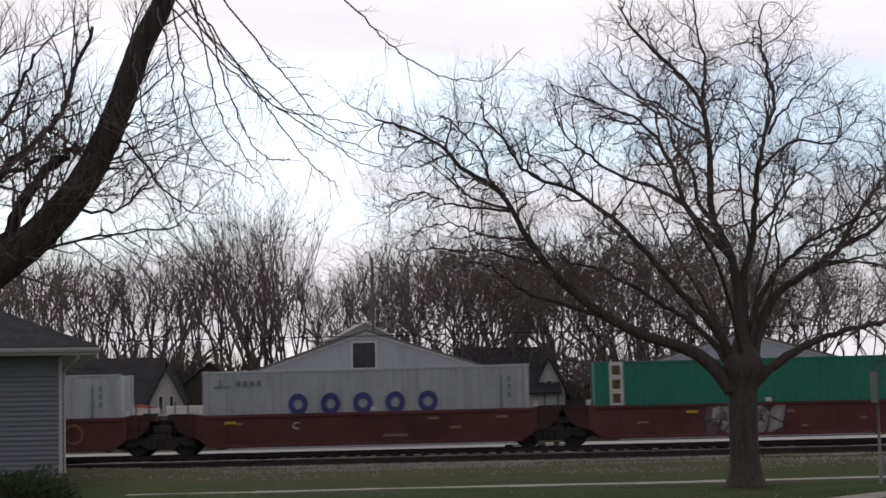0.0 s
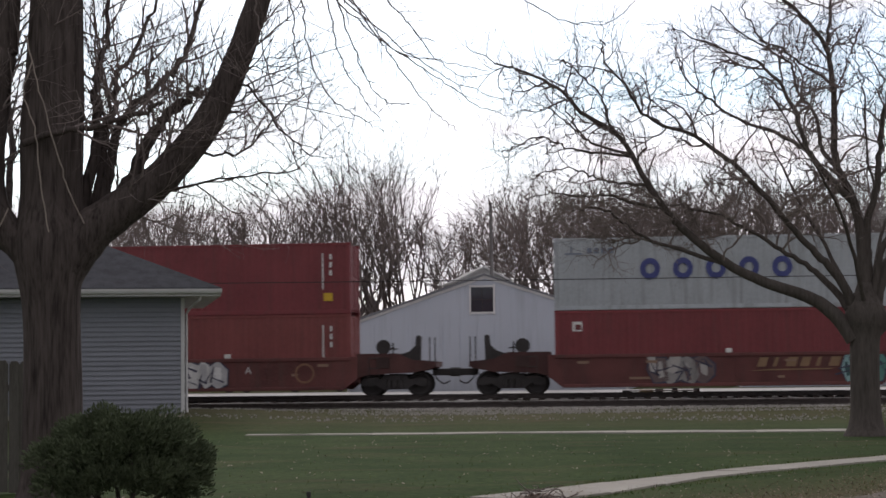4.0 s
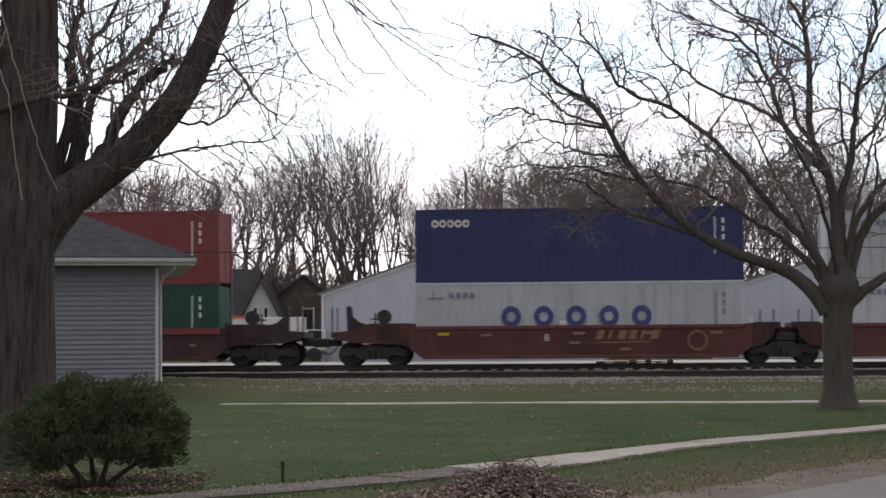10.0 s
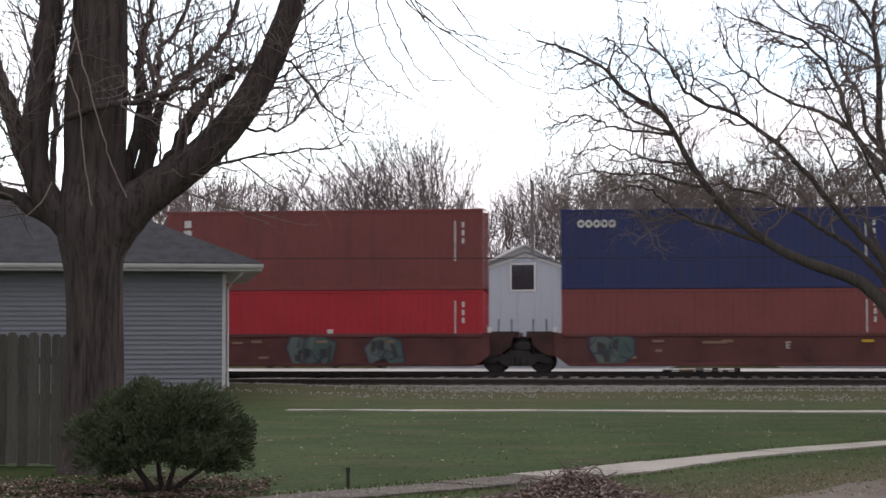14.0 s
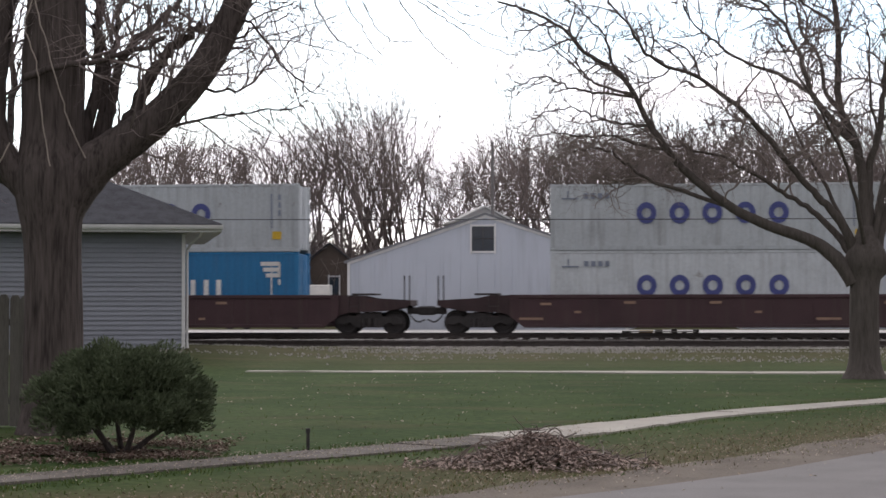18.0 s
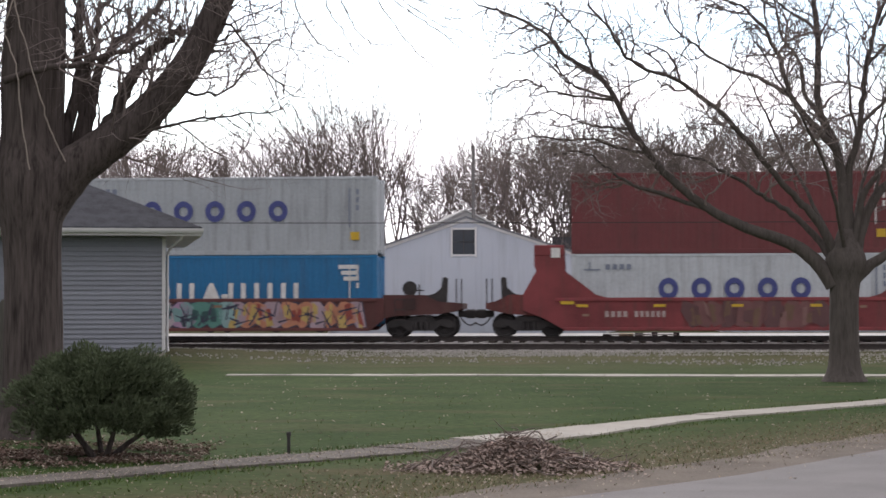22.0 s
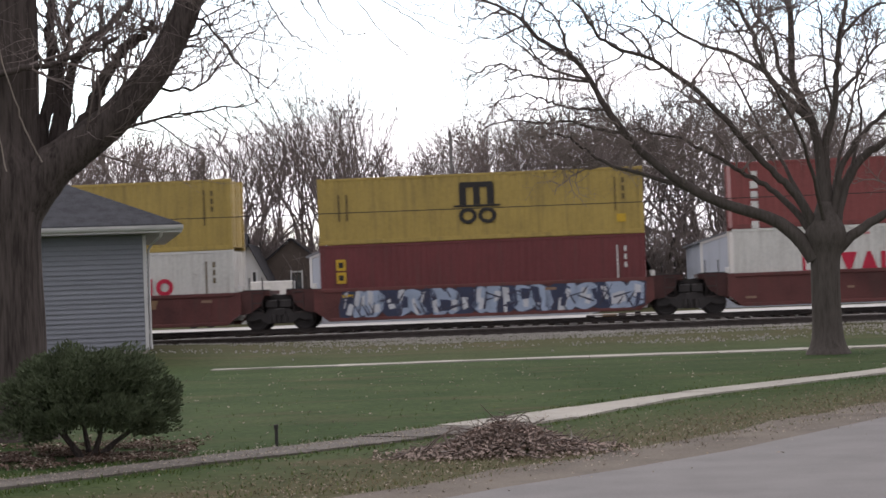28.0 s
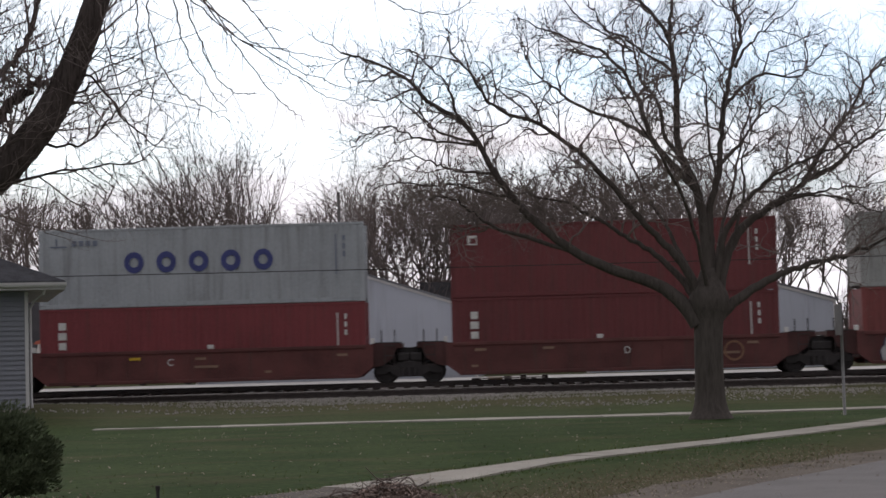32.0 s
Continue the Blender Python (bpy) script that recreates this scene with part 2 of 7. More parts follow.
def tube(V, F, pts, radii, sides):
    """Adds a tapered tube along pts to the lists V and F."""
    base, n, e = len(V), len(pts), None
    for i in range(n):
        p, q = pts[max(0, i - 1)], pts[min(n - 1, i + 1)]
        d = (q[0] - p[0], q[1] - p[1], q[2] - p[2])
        ln = math.sqrt(d[0] ** 2 + d[1] ** 2 + d[2] ** 2) or 1.0
        d = (d[0] / ln, d[1] / ln, d[2] / ln)
        a = e_side(d) if e is None else (e[1] * d[2] - e[2] * d[1], e[2] * d[0] - e[0] * d[2], e[0] * d[1] - e[1] * d[0])
        e = (d[1] * a[2] - d[2] * a[1], d[2] * a[0] - d[0] * a[2], d[0] * a[1] - d[1] * a[0])
        ln = math.sqrt(e[0] ** 2 + e[1] ** 2 + e[2] ** 2) or 1.0
        e = (e[0] / ln, e[1] / ln, e[2] / ln)
        g = (d[1] * e[2] - d[2] * e[1], d[2] * e[0] - d[0] * e[2], d[0] * e[1] - d[1] * e[0])
        c, r = pts[i], radii[i]
        for k in range(sides):
            w = 2 * math.pi * k / sides
            cw, sw = math.cos(w) * r, math.sin(w) * r
            V.append((c[0] + cw * e[0] + sw * g[0], c[1] + cw * e[1] + sw * g[1], c[2] + cw * e[2] + sw * g[2]))
    for i in range(n - 1):
        for k in range(sides):
            a, b = base + i * sides + k, base + i * sides + (k + 1) % sides
            F.append((a, b, b + sides, a + sides))
    F.append(tuple(range(base + (n - 1) * sides, base + n * sides)))


def smoothed(pts, steps=4):
    """A curve through the points (Catmull-Rom)."""
    P = [Vector(p) for p in pts]
    P = [2 * P[0] - P[1]] + P + [2 * P[-1] - P[-2]]
    out = []
    for i in range(1, len(P) - 2):
        for s in range(steps):
            t = s / steps
            out.append(0.5 * (2 * P[i] + (P[i + 1] - P[i - 1]) * t + (2 * P[i - 1] - 5 * P[i] + 4 * P[i + 1] - P[i + 2]) * t * t + (3 * P[i] - P[i - 1] - 3 * P[i + 1] + P[i + 2]) * t ** 3))
    return out + [P[-2]]


def glyph(text, size, depth=0.01):
    """A letter or number as a thin upright mesh, facing -y."""
    key = ("glyph", text, size)
    if key not in MESHES:
        cu = bpy.data.curves.new("lettering", "FONT")
        cu.body, cu.size, cu.extrude, cu.align_x, cu.align_y = text, size, depth / 2, "CENTER", "CENTER"
        cu.materials.append(white)
        ob = new("lettering", cu)
        ob.rotation_euler = (radians(90), 0, 0)
        bpy.context.view_layer.update()
        me = bpy.data.meshes.new_from_object(ob.evaluated_get(bpy.context.evaluated_depsgraph_get()))
        me.transform(Matrix.Rotation(radians(90), 4, "X"))
        bpy.data.objects.remove(ob)
        MESHES[key] = me
    return MESHES[key]


white = plain("white", (0.72, 0.72, 0.70))
yellow = plain("yellow", (0.62, 0.40, 0.03))
black = plain("black", (0.02, 0.018, 0.018))
ink_blue = plain("ink_blue", (0.058, 0.072, 0.235))


# ---------- ground ----------
def smooth_step(a, b, x):
    t = max(0.0, min(1.0, (x - a) / (b - a)))
    return t * t * (3 - 2 * t)


def ground_z(x, y):
    z = 0.10 * smooth_step(43, 54, y) + 0.10 * smooth_step(60, 75, y)
    z += 0.24 * math.exp(-((x + 12) / 7.0) ** 4 - ((y - 54) / 6.5) ** 4)
    z += 0.012 * noise.noise((x * 0.3, y * 0.3, 0)) * (1 - smooth_step(150, 200, abs(x) + abs(y)))
    return z


def ground():
    xs = [-2500, -1200, -600, -300, -150, -90] + [-60 + i for i in range(121)] + [90, 150, 300, 600, 1200, 2500]
    ys = [-2500, -800, -200, -60, -20] + [-8 + i for i in range(128)] + [140, 170, 220, 320, 600, 1200, 2500]
    V = [(x, y, ground_z(x, y)) for y in ys for x in xs]
    n = len(xs)
    F = [(j * n + i, j * n + i + 1, (j + 1) * n + i + 1, (j + 1) * n + i) for j in range(len(ys) - 1) for i in range(n - 1)]
    return put("ground", mesh("ground", V, F, grass_material(), True), label="mown green lawn with worn brown patches", category="lawn", kind="structure")


def grass_material():
    m = bpy.data.materials.new("grass")
    m.use_nodes = True
    n, l = m.node_tree.nodes, m.node_tree.links
    b = n["Principled BSDF"]
    b.inputs["Roughness"].default_value = 0.95
    b.inputs["Specular IOR Level"].default_value = 0.03
    co = n.new("ShaderNodeTexCoord")

    def noise_ramp(scale, detail, a, bb, ca, cb, stretch=None):
        t, r = n.new("ShaderNodeTexNoise"), n.new("ShaderNodeValToRGB")
        t.inputs["Scale"].default_value, t.inputs["Detail"].default_value = scale, detail
        mp = n.new("ShaderNodeMapping")
        mp.inputs["Scale"].default_value = stretch or (1, 1, 1)
        l.new(co.outputs["Object"], mp.inputs[0])
        l.new(mp.outputs[0], t.inputs["Vector"])
        e = r.color_ramp.elements
        e[0].position, e[0].color, e[1].position, e[1].color = a, (*ca, 1), bb, (*cb, 1)
        l.new(t.outputs["Fac"], r.inputs[0])
        return t, r

    t1, r1 = noise_ramp(0.5, 6, 0.36, 0.64, (0.033, 0.060, 0.020), (0.057, 0.086, 0.034))
    t2, r2 = noise_ramp(7.0, 8, 0.3, 0.7, (0.60, 0.62, 0.6), (1.30, 1.24, 1.2))
    t3, r3 = noise_ramp(0.55, 6, 0.53, 0.74, (0, 0, 0), (0.7, 0.7, 0.7), (0.6, 1.6, 1))
    mul, brown = n.new("ShaderNodeMix"), n.new("ShaderNodeMix")
    mul.data_type = brown.data_type = "RGBA"
    mul.blend_type = "MULTIPLY"
    mul.inputs[0].default_value = 1.0
    l.new(r1.outputs[0], mul.inputs[6])
    l.new(r2.outputs[0], mul.inputs[7])
    brown.inputs[7].default_value = (0.094, 0.079, 0.046, 1)
    # the unmown strip by the railway and the worn verge by the street are browner
    sep, far = n.new("ShaderNodeSeparateXYZ"), n.new("ShaderNodeMapRange")
    l.new(co.outputs["Object"], sep.inputs[0])
    far.inputs["From Min"].default_value, far.inputs["From Max"].default_value = 42.5, 52.0
    far.inputs["To Min"].default_value, far.inputs["To Max"].default_value = 0.0, 0.62
    l.new(sep.outputs["Y"], far.inputs["Value"])
    side = n.new("ShaderNodeMath")
    side.operation = "MULTIPLY_ADD"
    side.inputs[1].default_value = -1.158
    l.new(sep.outputs["X"], side.inputs[0])
    l.new(sep.outputs["Y"], side.inputs[2])
    verge = n.new("ShaderNodeMapRange")
    verge.inputs["From Min"].default_value, verge.inputs["From Max"].default_value = 20.4, 16.6
    verge.inputs["To Min"].default_value, verge.inputs["To Max"].default_value = 0.0, 0.75
    l.new(side.outputs[0], verge.inputs["Value"])
    add, add2 = n.new("ShaderNodeMath"), n.new("ShaderNodeMath")
    add.use_clamp = add2.use_clamp = True
    l.new(far.outputs[0], add.inputs[0])
    l.new(verge.outputs[0], add.inputs[1])
    soft = n.new("ShaderNodeMath")
    soft.operation = "MULTIPLY"
    l.new(t2.outputs["Fac"], soft.inputs[0])
    soft.inputs[1].default_value = 1.9
    gate = n.new("ShaderNodeMath")
    gate.operation = "MULTIPLY"
    l.new(add.outputs[0], gate.inputs[0])
    l.new(soft.outputs[0], gate.inputs[1])
    l.new(gate.outputs[0], add2.inputs[0])
    l.new(r3.outputs[0], add2.inputs[1])
    l.new(add2.outputs[0], brown.inputs[0])
    l.new(mul.outputs[2], brown.inputs[6])
    l.new(brown.outputs[2], b.inputs["Base Color"])
    bp = n.new("ShaderNodeBump")
    bp.inputs["Strength"].default_value, bp.inputs["Distance"].default_value = 0.6, 0.03
    l.new(t2.outputs["Fac"], bp.inputs["Height"])
    l.new(bp.outputs[0], b.inputs["Normal"])
    return m


def sheet(name, outline, z, material, label, category, thick=0.05):
    n = len(outline)
    V = [(x, y, z(x, y) - thick) for x, y in outline] + [(x, y, z(x, y)) for x, y in outline]
    F = [tuple(range(2 * n - 1, n - 1, -1))[::-1]] + [(i, (i + 1) % n, (i + 1) % n + n, i + n) for i in range(n)]
    return put(name, mesh(name, V, F, material), label=label, category=category, kind="structure")


ground()
# street along the lawn's corner, running off to the back
road_pts = [(-14.0, -3.6), (-6.0, 6.6), (-2.0, 11.7), (0.6, 14.85), (1.66, 15.9), (2.9, 17.3), (5.25, 20.6), (14, 31.5), (30, 51), (34, 48), (22, 32), (9, 16), (2, 7), (-8, -6)]
sheet("road", road_pts, lambda x, y: 0.012 if y < 45 else ground_z(x, y) + 0.012, asphalt, "worn grey asphalt street with a ragged gravel edge", "street")
shoulder = []
for i in range(25):
    f = i / 24
    x, y = -6.4 + 16.5 * f, 6.9 + 20.0 * f + 0.25 * math.sin(3.1 * math.pi * f)
    shoulder.append((x, y))
edge = [(x - 0.35 - 0.3 * abs(math.sin(5.0 * k)), y + 0.28 + 0.25 * abs(math.cos(3.7 * k))) for k, (x, y) in enumerate(shoulder)]
sheet("road_shoulder", edge + [(x + 0.8, y - 0.6) for x, y in reversed(shoulder)], lambda x, y: 0.006, mat("gravel_shoulder", (0.140, 0.121, 0.100), rough=0.95, vary=0.35, scale=1.6, bump=0.5, fine=28.0), "ragged tan gravel shoulder of the street", "gravel")
lot = [LINE @ Vector((a, d, 0)) for a, d in ((-70, 72.5), (-30, 72), (0, 72.3), (30, 72), (75, 72.5), (75, 93), (30, 93.5), (0, 93), (-30, 93.5), (-70, 93))]
sheet("gravel_yard", [(p.x, p.y) for p in lot], lambda x, y: ground_z(x, y) + 0.03, gravel_lot, "pale gravel yard beyond the rails", "gravel yard")


earthy = mat("dirty_concrete", (0.128, 0.116, 0.103), rough=0.95, vary=0.4, scale=2.0, bump=0.3, fine=25.0, spread=0.08)


def walkway(name, line, half, label, n0=0):
    """A pavement of cast slabs along a line; half: half its width at each point."""
    root = thing(name, Matrix(), label, "pavement", kind="structure")
    P = [Vector((x, y, 0)) for x, y in line]
    total = [0.0]
    for a, b in zip(P, P[1:]):
        total.append(total[-1] + (b - a).length)
    step, s = 1.5, 0.0
    rnd = random.Random(5 + n0)

    def spot(d):
        for i in range(len(P) - 1):
            if d <= total[i + 1] or i == len(P) - 2:
                f = (d - total[i]) / (total[i + 1] - total[i])
                w = half[i] + (half[i + 1] - half[i]) * f
                t = (P[i + 1] - P[i]).normalized()
                return P[i].lerp(P[i + 1], f), Vector((-t.y, t.x, 0)), w

    while s + step <= total[-1]:
        (a, na, wa), (b, nb, wb) = spot(s + 0.008), spot(s + step - 0.008)
        lift = [rnd.uniform(0.016, 0.034) for _ in range(4)]
        q = [a - na * wa * rnd.uniform(0.85, 1), b - nb * wb * rnd.uniform(0.85, 1), b + nb * wb * rnd.uniform(0.85, 1), a + na * wa * rnd.uniform(0.85, 1)]
        c = sum(q, Vector()) / 4
        top = [(p.x - c.x, p.y - c.y, ground_z(p.x, p.y) + h) for p, h in zip(q, lift)]
        V = [(x, y, z - 0.07) for x, y, z in top] + top
        put("slab", mesh("slab", V, [(4, 5, 6, 7), (0, 1, 5, 4), (1, 2, 6, 5), (2, 3, 7, 6), (3, 0, 4, 7)], earthy if c.y < 21.0 else concrete), root, at(c.x, c.y, 0))
        s += step
    return root


walkway("pavement_near", [(-9.5, 10.4), (-3.05, 17.85), (-1.25, 19.5), (0.6, 21.7), (1.75, 23.25), (2.7, 24.7), (4.5, 27.1), (7.45, 30.0), (20, 45)], [0.36, 0.36, 0.44, 0.58, 0.62, 0.40, 0.38, 0.42, 0.5], "cracked pale concrete footpath of cast slabs across the lawn")
walkway("pavement_far", [(-5.2, 42.6), (1.5, 42.1), (8.0, 41.6), (16, 41.3), (30, 40.8)], [0.28, 0.5, 0.62, 0.7, 0.7], "narrow concrete footpath half sunk in the grass", 3)


# ---------- railway ----------
def rail_geo(a0, a1, y, z):
    sec = [(-0.07, 0), (0.07, 0), (0.07, 0.02), (0.012, 0.05), (0.012, 0.125), (0.036, 0.14), (0.036, 0.17), (-0.036, 0.17), (-0.036, 0.14), (-0.012, 0.125), (-0.012, 0.05), (-0.07, 0.02)]
    n = len(sec)
    V = [(a, y + p, z - 0.17 + q) for a in (a0, a1) for p, q in sec]
    return V, [(i, i + n, (i + 1) % n + n, (i + 1) % n) for i in range(n)] + [tuple(range(n)), tuple(range(2 * n - 1, n - 1, -1))]


def track(name, d, z, label):
    root = thing(name, LINE @ at(0, d, 0), label, "railway track", kind="structure")
    for y in (-0.7525, 0.7525):
        put("rail", mesh("rail", *rail_geo(-980, 980, y, z), steel_rail), root)
    rnd = random.Random(int(d))
    tie = mesh("tie", *box_geo(-0.11, 0.11, -1.3, 1.3, -0.18, 0, 0.015), tie_wood)
    for i in range(-70, 76):
        put("tie", tie, root, at(i * 0.56 + rnd.uniform(-0.03, 0.03), rnd.uniform(-0.04, 0.04), z - 0.175) @ Matrix.Rotation(rnd.uniform(-0.02, 0.02), 4, "Z"))
    return root


NEAR_D, NEAR_Z = AXIS - 4.6, 0.30
track("railway_track_main", AXIS, RAIL_Z, "main line of worn steel rails on dark timber ties")
track("railway_track_siding", NEAR_D, NEAR_Z, "rusty siding rails on old timber ties")
ballast_mat = mat("ballast_stone", (0.33, 0.315, 0.30), rough=0.95, vary=0.55, scale=5.0, bump=1.0, fine=16.0)


def ballast():
    sec = [(NEAR_D - 3.3, 0.06), (NEAR_D - 2.6, 0.10), (NEAR_D - 1.55, NEAR_Z - 0.2), (NEAR_D + 1.5, NEAR_Z - 0.2), (AXIS - 1.8, RAIL_Z - 0.22), (AXIS + 1.8, RAIL_Z - 0.22), (AXIS + 3.4, 0.14)]
    xs = [-980, -400, -120] + [-80 + 0.8 * i for i in range(201)] + [120, 400, 980]
    rnd = random.Random(2)
    V = []
    for a in xs:
        for k, (d, z) in enumerate(sec):
            V.append((a, d + (rnd.uniform(-0.35, 0.35) if k < 2 else 0), z + rnd.uniform(-0.02, 0.02)))
    n = len(sec)
    F = [(i * n + k, (i + 1) * n + k, (i + 1) * n + k + 1, i * n + k + 1) for i in range(len(xs) - 1) for k in range(n - 1)]
    put("ballast_bed", mesh("ballast_bed", V, F, ballast_mat, True), m=LINE.copy(), label="bed of pale crushed stone under the rails", category="ballast", kind="structure")


def stones():
    rnd = random.Random(9)
    V, F = [], []
    for _ in range(46000):
        a = rnd.uniform(-30, 45)
        d = rnd.choice((NEAR_D - 2.2 - 15.0 * rnd.random() ** 1.25, NEAR_D - 2.0 - 9.0 * rnd.random() ** 1.2, rnd.uniform(NEAR_D - 2.4, NEAR_D + 2.5)))
        if d < NEAR_D - 2.6 and noise.noise((a * 0.12, d * 0.35, 4)) + rnd.gauss(0, 0.20) < -0.04 + 0.026 * (NEAR_D - 2.6 - d):
            continue
        p = LINE @ Vector((a, d, 0))
        z = ground_z(p.x, p.y) + 0.012 if d < NEAR_D - 2.9 else 0.125 if d < NEAR_D - 2.4 else NEAR_Z - 0.19 if d < NEAR_D + 1.5 else 0.16
        r = rnd.uniform(0.016, 0.050)
        k = len(V)
        V += [(a + rnd.uniform(0.6, 1.2) * r * math.cos(w), d + rnd.uniform(0.6, 1.2) * r * math.sin(w), z - 0.01) for w in (0, 1.57, 3.14, 4.71)] + [(a + rnd.uniform(-0.3, 0.3) * r, d, z + r)]
        F += [(k, k + 1, k + 4), (k + 1, k + 2, k + 4), (k + 2, k + 3, k + 4), (k + 3, k, k + 4)]
    put("ballast_stones", mesh("ballast_stones", V, F, mat("loose_stone", (0.30, 0.287, 0.262), rough=0.95, vary=0.45, scale=2.5, bump=0)), m=LINE.copy(), label="loose grey ballast stones beside the rails", category="stones", kind="stuff")


ballast()
stones()


# ---------- containers ----------
GREY = paint("light_grey", (0.385, 0.418, 0.442), 0.4, 0.25)
PALE = paint("pale_grey", (0.462, 0.496, 0.522), 0.3, 0.2)
OXIDE = paint("oxide_red", (0.198, 0.038, 0.044), 0.3, 0.2)
MAROON = paint("maroon", (0.145, 0.032, 0.035), 0.35, 0.2)
BROWN = paint("red_brown", (0.215, 0.056, 0.053), 0.35, 0.3)
BLUE = paint("bright_blue", (0.012, 0.150, 0.330), 0.25, 0.2)
NAVY = paint("navy", (0.022, 0.034, 0.120), 0.3, 0.25)
ROYAL = paint("royal_blue", (0.022, 0.048, 0.205), 0.3, 0.2)
OCHRE = paint("ochre_yellow", (0.390, 0.285, 0.075), 0.4, 0.4)
SLATE = paint("slate_blue", (0.190, 0.240, 0.260), 0.4, 0.35)
GREEN = paint("sea_green", (0.014, 0.205, 0.145), 0.25, 0.2)
FIR = paint("dark_green", (0.012, 0.070, 0.050), 0.3, 0.2)
SCARLET = paint("scarlet", (0.420, 0.022, 0.034), 0.2, 0.15)
CORAL = paint("coral_red", (0.455, 0.100, 0.082), 0.25, 0.2)
CREAM = paint("off_white", (0.60, 0.60, 0.57), 0.25, 0.2)
STEEL_GREY = paint("steel_grey", (0.33, 0.345, 0.335), 0.35, 0.25)
red_ink, sky_ink, pink_ink = plain("red_ink", (0.55, 0.02, 0.06)), plain("sky_ink", (0.05, 0.38, 0.55)), plain("pink_ink", (0.60, 0.25, 0.25))
W2 = 1.22
WORDS = {GREY: "light grey", PALE: "pale grey", OXIDE: "oxide-red", MAROON: "maroon", BROWN: "red-brown", BLUE: "bright blue", NAVY: "navy blue", ROYAL: "royal blue", OCHRE: "ochre-yellow", SLATE: "slate-blue", GREEN: "sea-green", FIR: "dark green", SCARLET: "scarlet", CORAL: "coral-red", CREAM: "off-white", STEEL_GREY: "steel-grey"}


def corrugated(length, z0, z1, y, out, pitch=0.28, depth=0.028):
    """A wall of pressed folds along x, standing at y, proud towards out."""
    xs, n = [], max(2, round(length / pitch))
    p = length / n
    for i in range(n):
        a = -length / 2 + i * p
        xs += [(a, 0), (a + p * 0.26, 0), (a + p * 0.5, depth), (a + p * 0.76, depth)]
    xs.append((length / 2, 0))
    V = [(x, y - out * d, z) for x, d in xs for z in (z0, z1)]
    F = [(2 * i, 2 * i + 2, 2 * i + 3, 2 * i + 1) if out < 0 else (2 * i + 1, 2 * i + 3, 2 * i + 2, 2 * i) for i in range(len(xs) - 1)]
    return V, F


def container_parts(L, H, m):
    """The meshes of one container of length L and height H, painted m."""
    key = ("container", L, H, m.name)
    if key in MESHES:
        return MESHES[key]
    x, t = L / 2, 0.16
    body = join(corrugated(L - 0.3, 0.15, H - 0.1, -W2 + 0.012, -1), corrugated(L - 0.3, 0.15, H - 0.1, W2 - 0.012, 1), box_geo(-x + 0.06, x - 0.06, -W2 + 0.06, W2 - 0.06, 0.1, 0.16), box_geo(-x + 0.05, x - 0.09, -W2 + 0.05, W2 - 0.05, 0.16, H - 0.06))
    roof = corrugated(L - 0.3, -W2 + 0.06, W2 - 0.06, H - 0.02, 1, 0.4, 0.02)
    roof = ([(a, c, b) for a, b, c in roof[0]], roof[1])
    post = box_geo(-0.08, 0.08, -0.09, 0.09, 0, H - 0.236, 0.02)
    cast = box_geo(-0.089, 0.089, -0.081, 0.081, -0.059, 0.059, 0.012)
    rail_t = box_geo(-x + 0.17, x - 0.17, -0.035, 0.035, -0.05, 0.05, 0.01)
    rail_b = box_geo(-x + 0.17, x - 0.17, -0.03, 0.03, -0.08, 0.08, 0.01)
    door = join(box_geo(-0.02, 0.02, -0.55, 0.55, 0.14, H - 0.12), *[box_geo(0.02, 0.05, a - 0.02, a + 0.02, 0.1, H - 0.1, 0.006) for a in (-0.3, 0.3)], *[box_geo(0.02, 0.035, -0.5, 0.5, k * H - 0.04, k * H + 0.04) for k in (0.25, 0.5, 0.75)])
    made = {k: mesh(k, *g, m) for k, g in (("body", body), ("roof_panel", roof), ("corner_post", post), ("corner_casting", cast), ("top_rail", rail_t), ("bottom_rail", rail_b), ("door", door))}
    MESHES[key] = made
    return made


def disc(r, inner=0.0, sides=20):
    """An upright disc or ring, 8 mm thick, facing -y."""
    pts = [(math.cos(2 * math.pi * k / sides), math.sin(2 * math.pi * k / sides)) for k in range(sides)]
    if inner <= 0:
        return prism([(r * c, r * s) for c, s in reversed(pts)], -0.004, 0.004)
    V = [(q * c, y, q * s) for y in (-0.004, 0.004) for q in (r, inner) for c, s in pts]
    n, F = sides, []
    for k in range(n):
        j = (k + 1) % n
        F += [(k, n + k, n + j, j), (2 * n + k, 2 * n + j, 3 * n + j, 3 * n + k), (k, j, 2 * n + j, 2 * n + k), (n + k, 3 * n + k, 3 * n + j, n + j)]
    return V, F


def shaped(key, geo, m):
    k = ("shape", key, m.name)
    if k not in MESHES:
        MESHES[k] = mesh("marking", *geo(), m)
    return MESHES[k]


FRONT = -W2 - 0.010


def mark(c, me, x, z, dy=0.0, name="marking"):
    return put(name, me, c, at(x, FRONT - dy, z))


def bar(c, x, z, w, h, m, dy=0.0):
    key = ("bar", round(w, 3), round(h, 3), m.name)
    if key not in MESHES:
        MESHES[key] = mesh("marking", *box_geo(-w / 2, w / 2, -0.004, 0.004, -h / 2, h / 2), m)
    return mark(c, MESHES[key], x, z, dy)


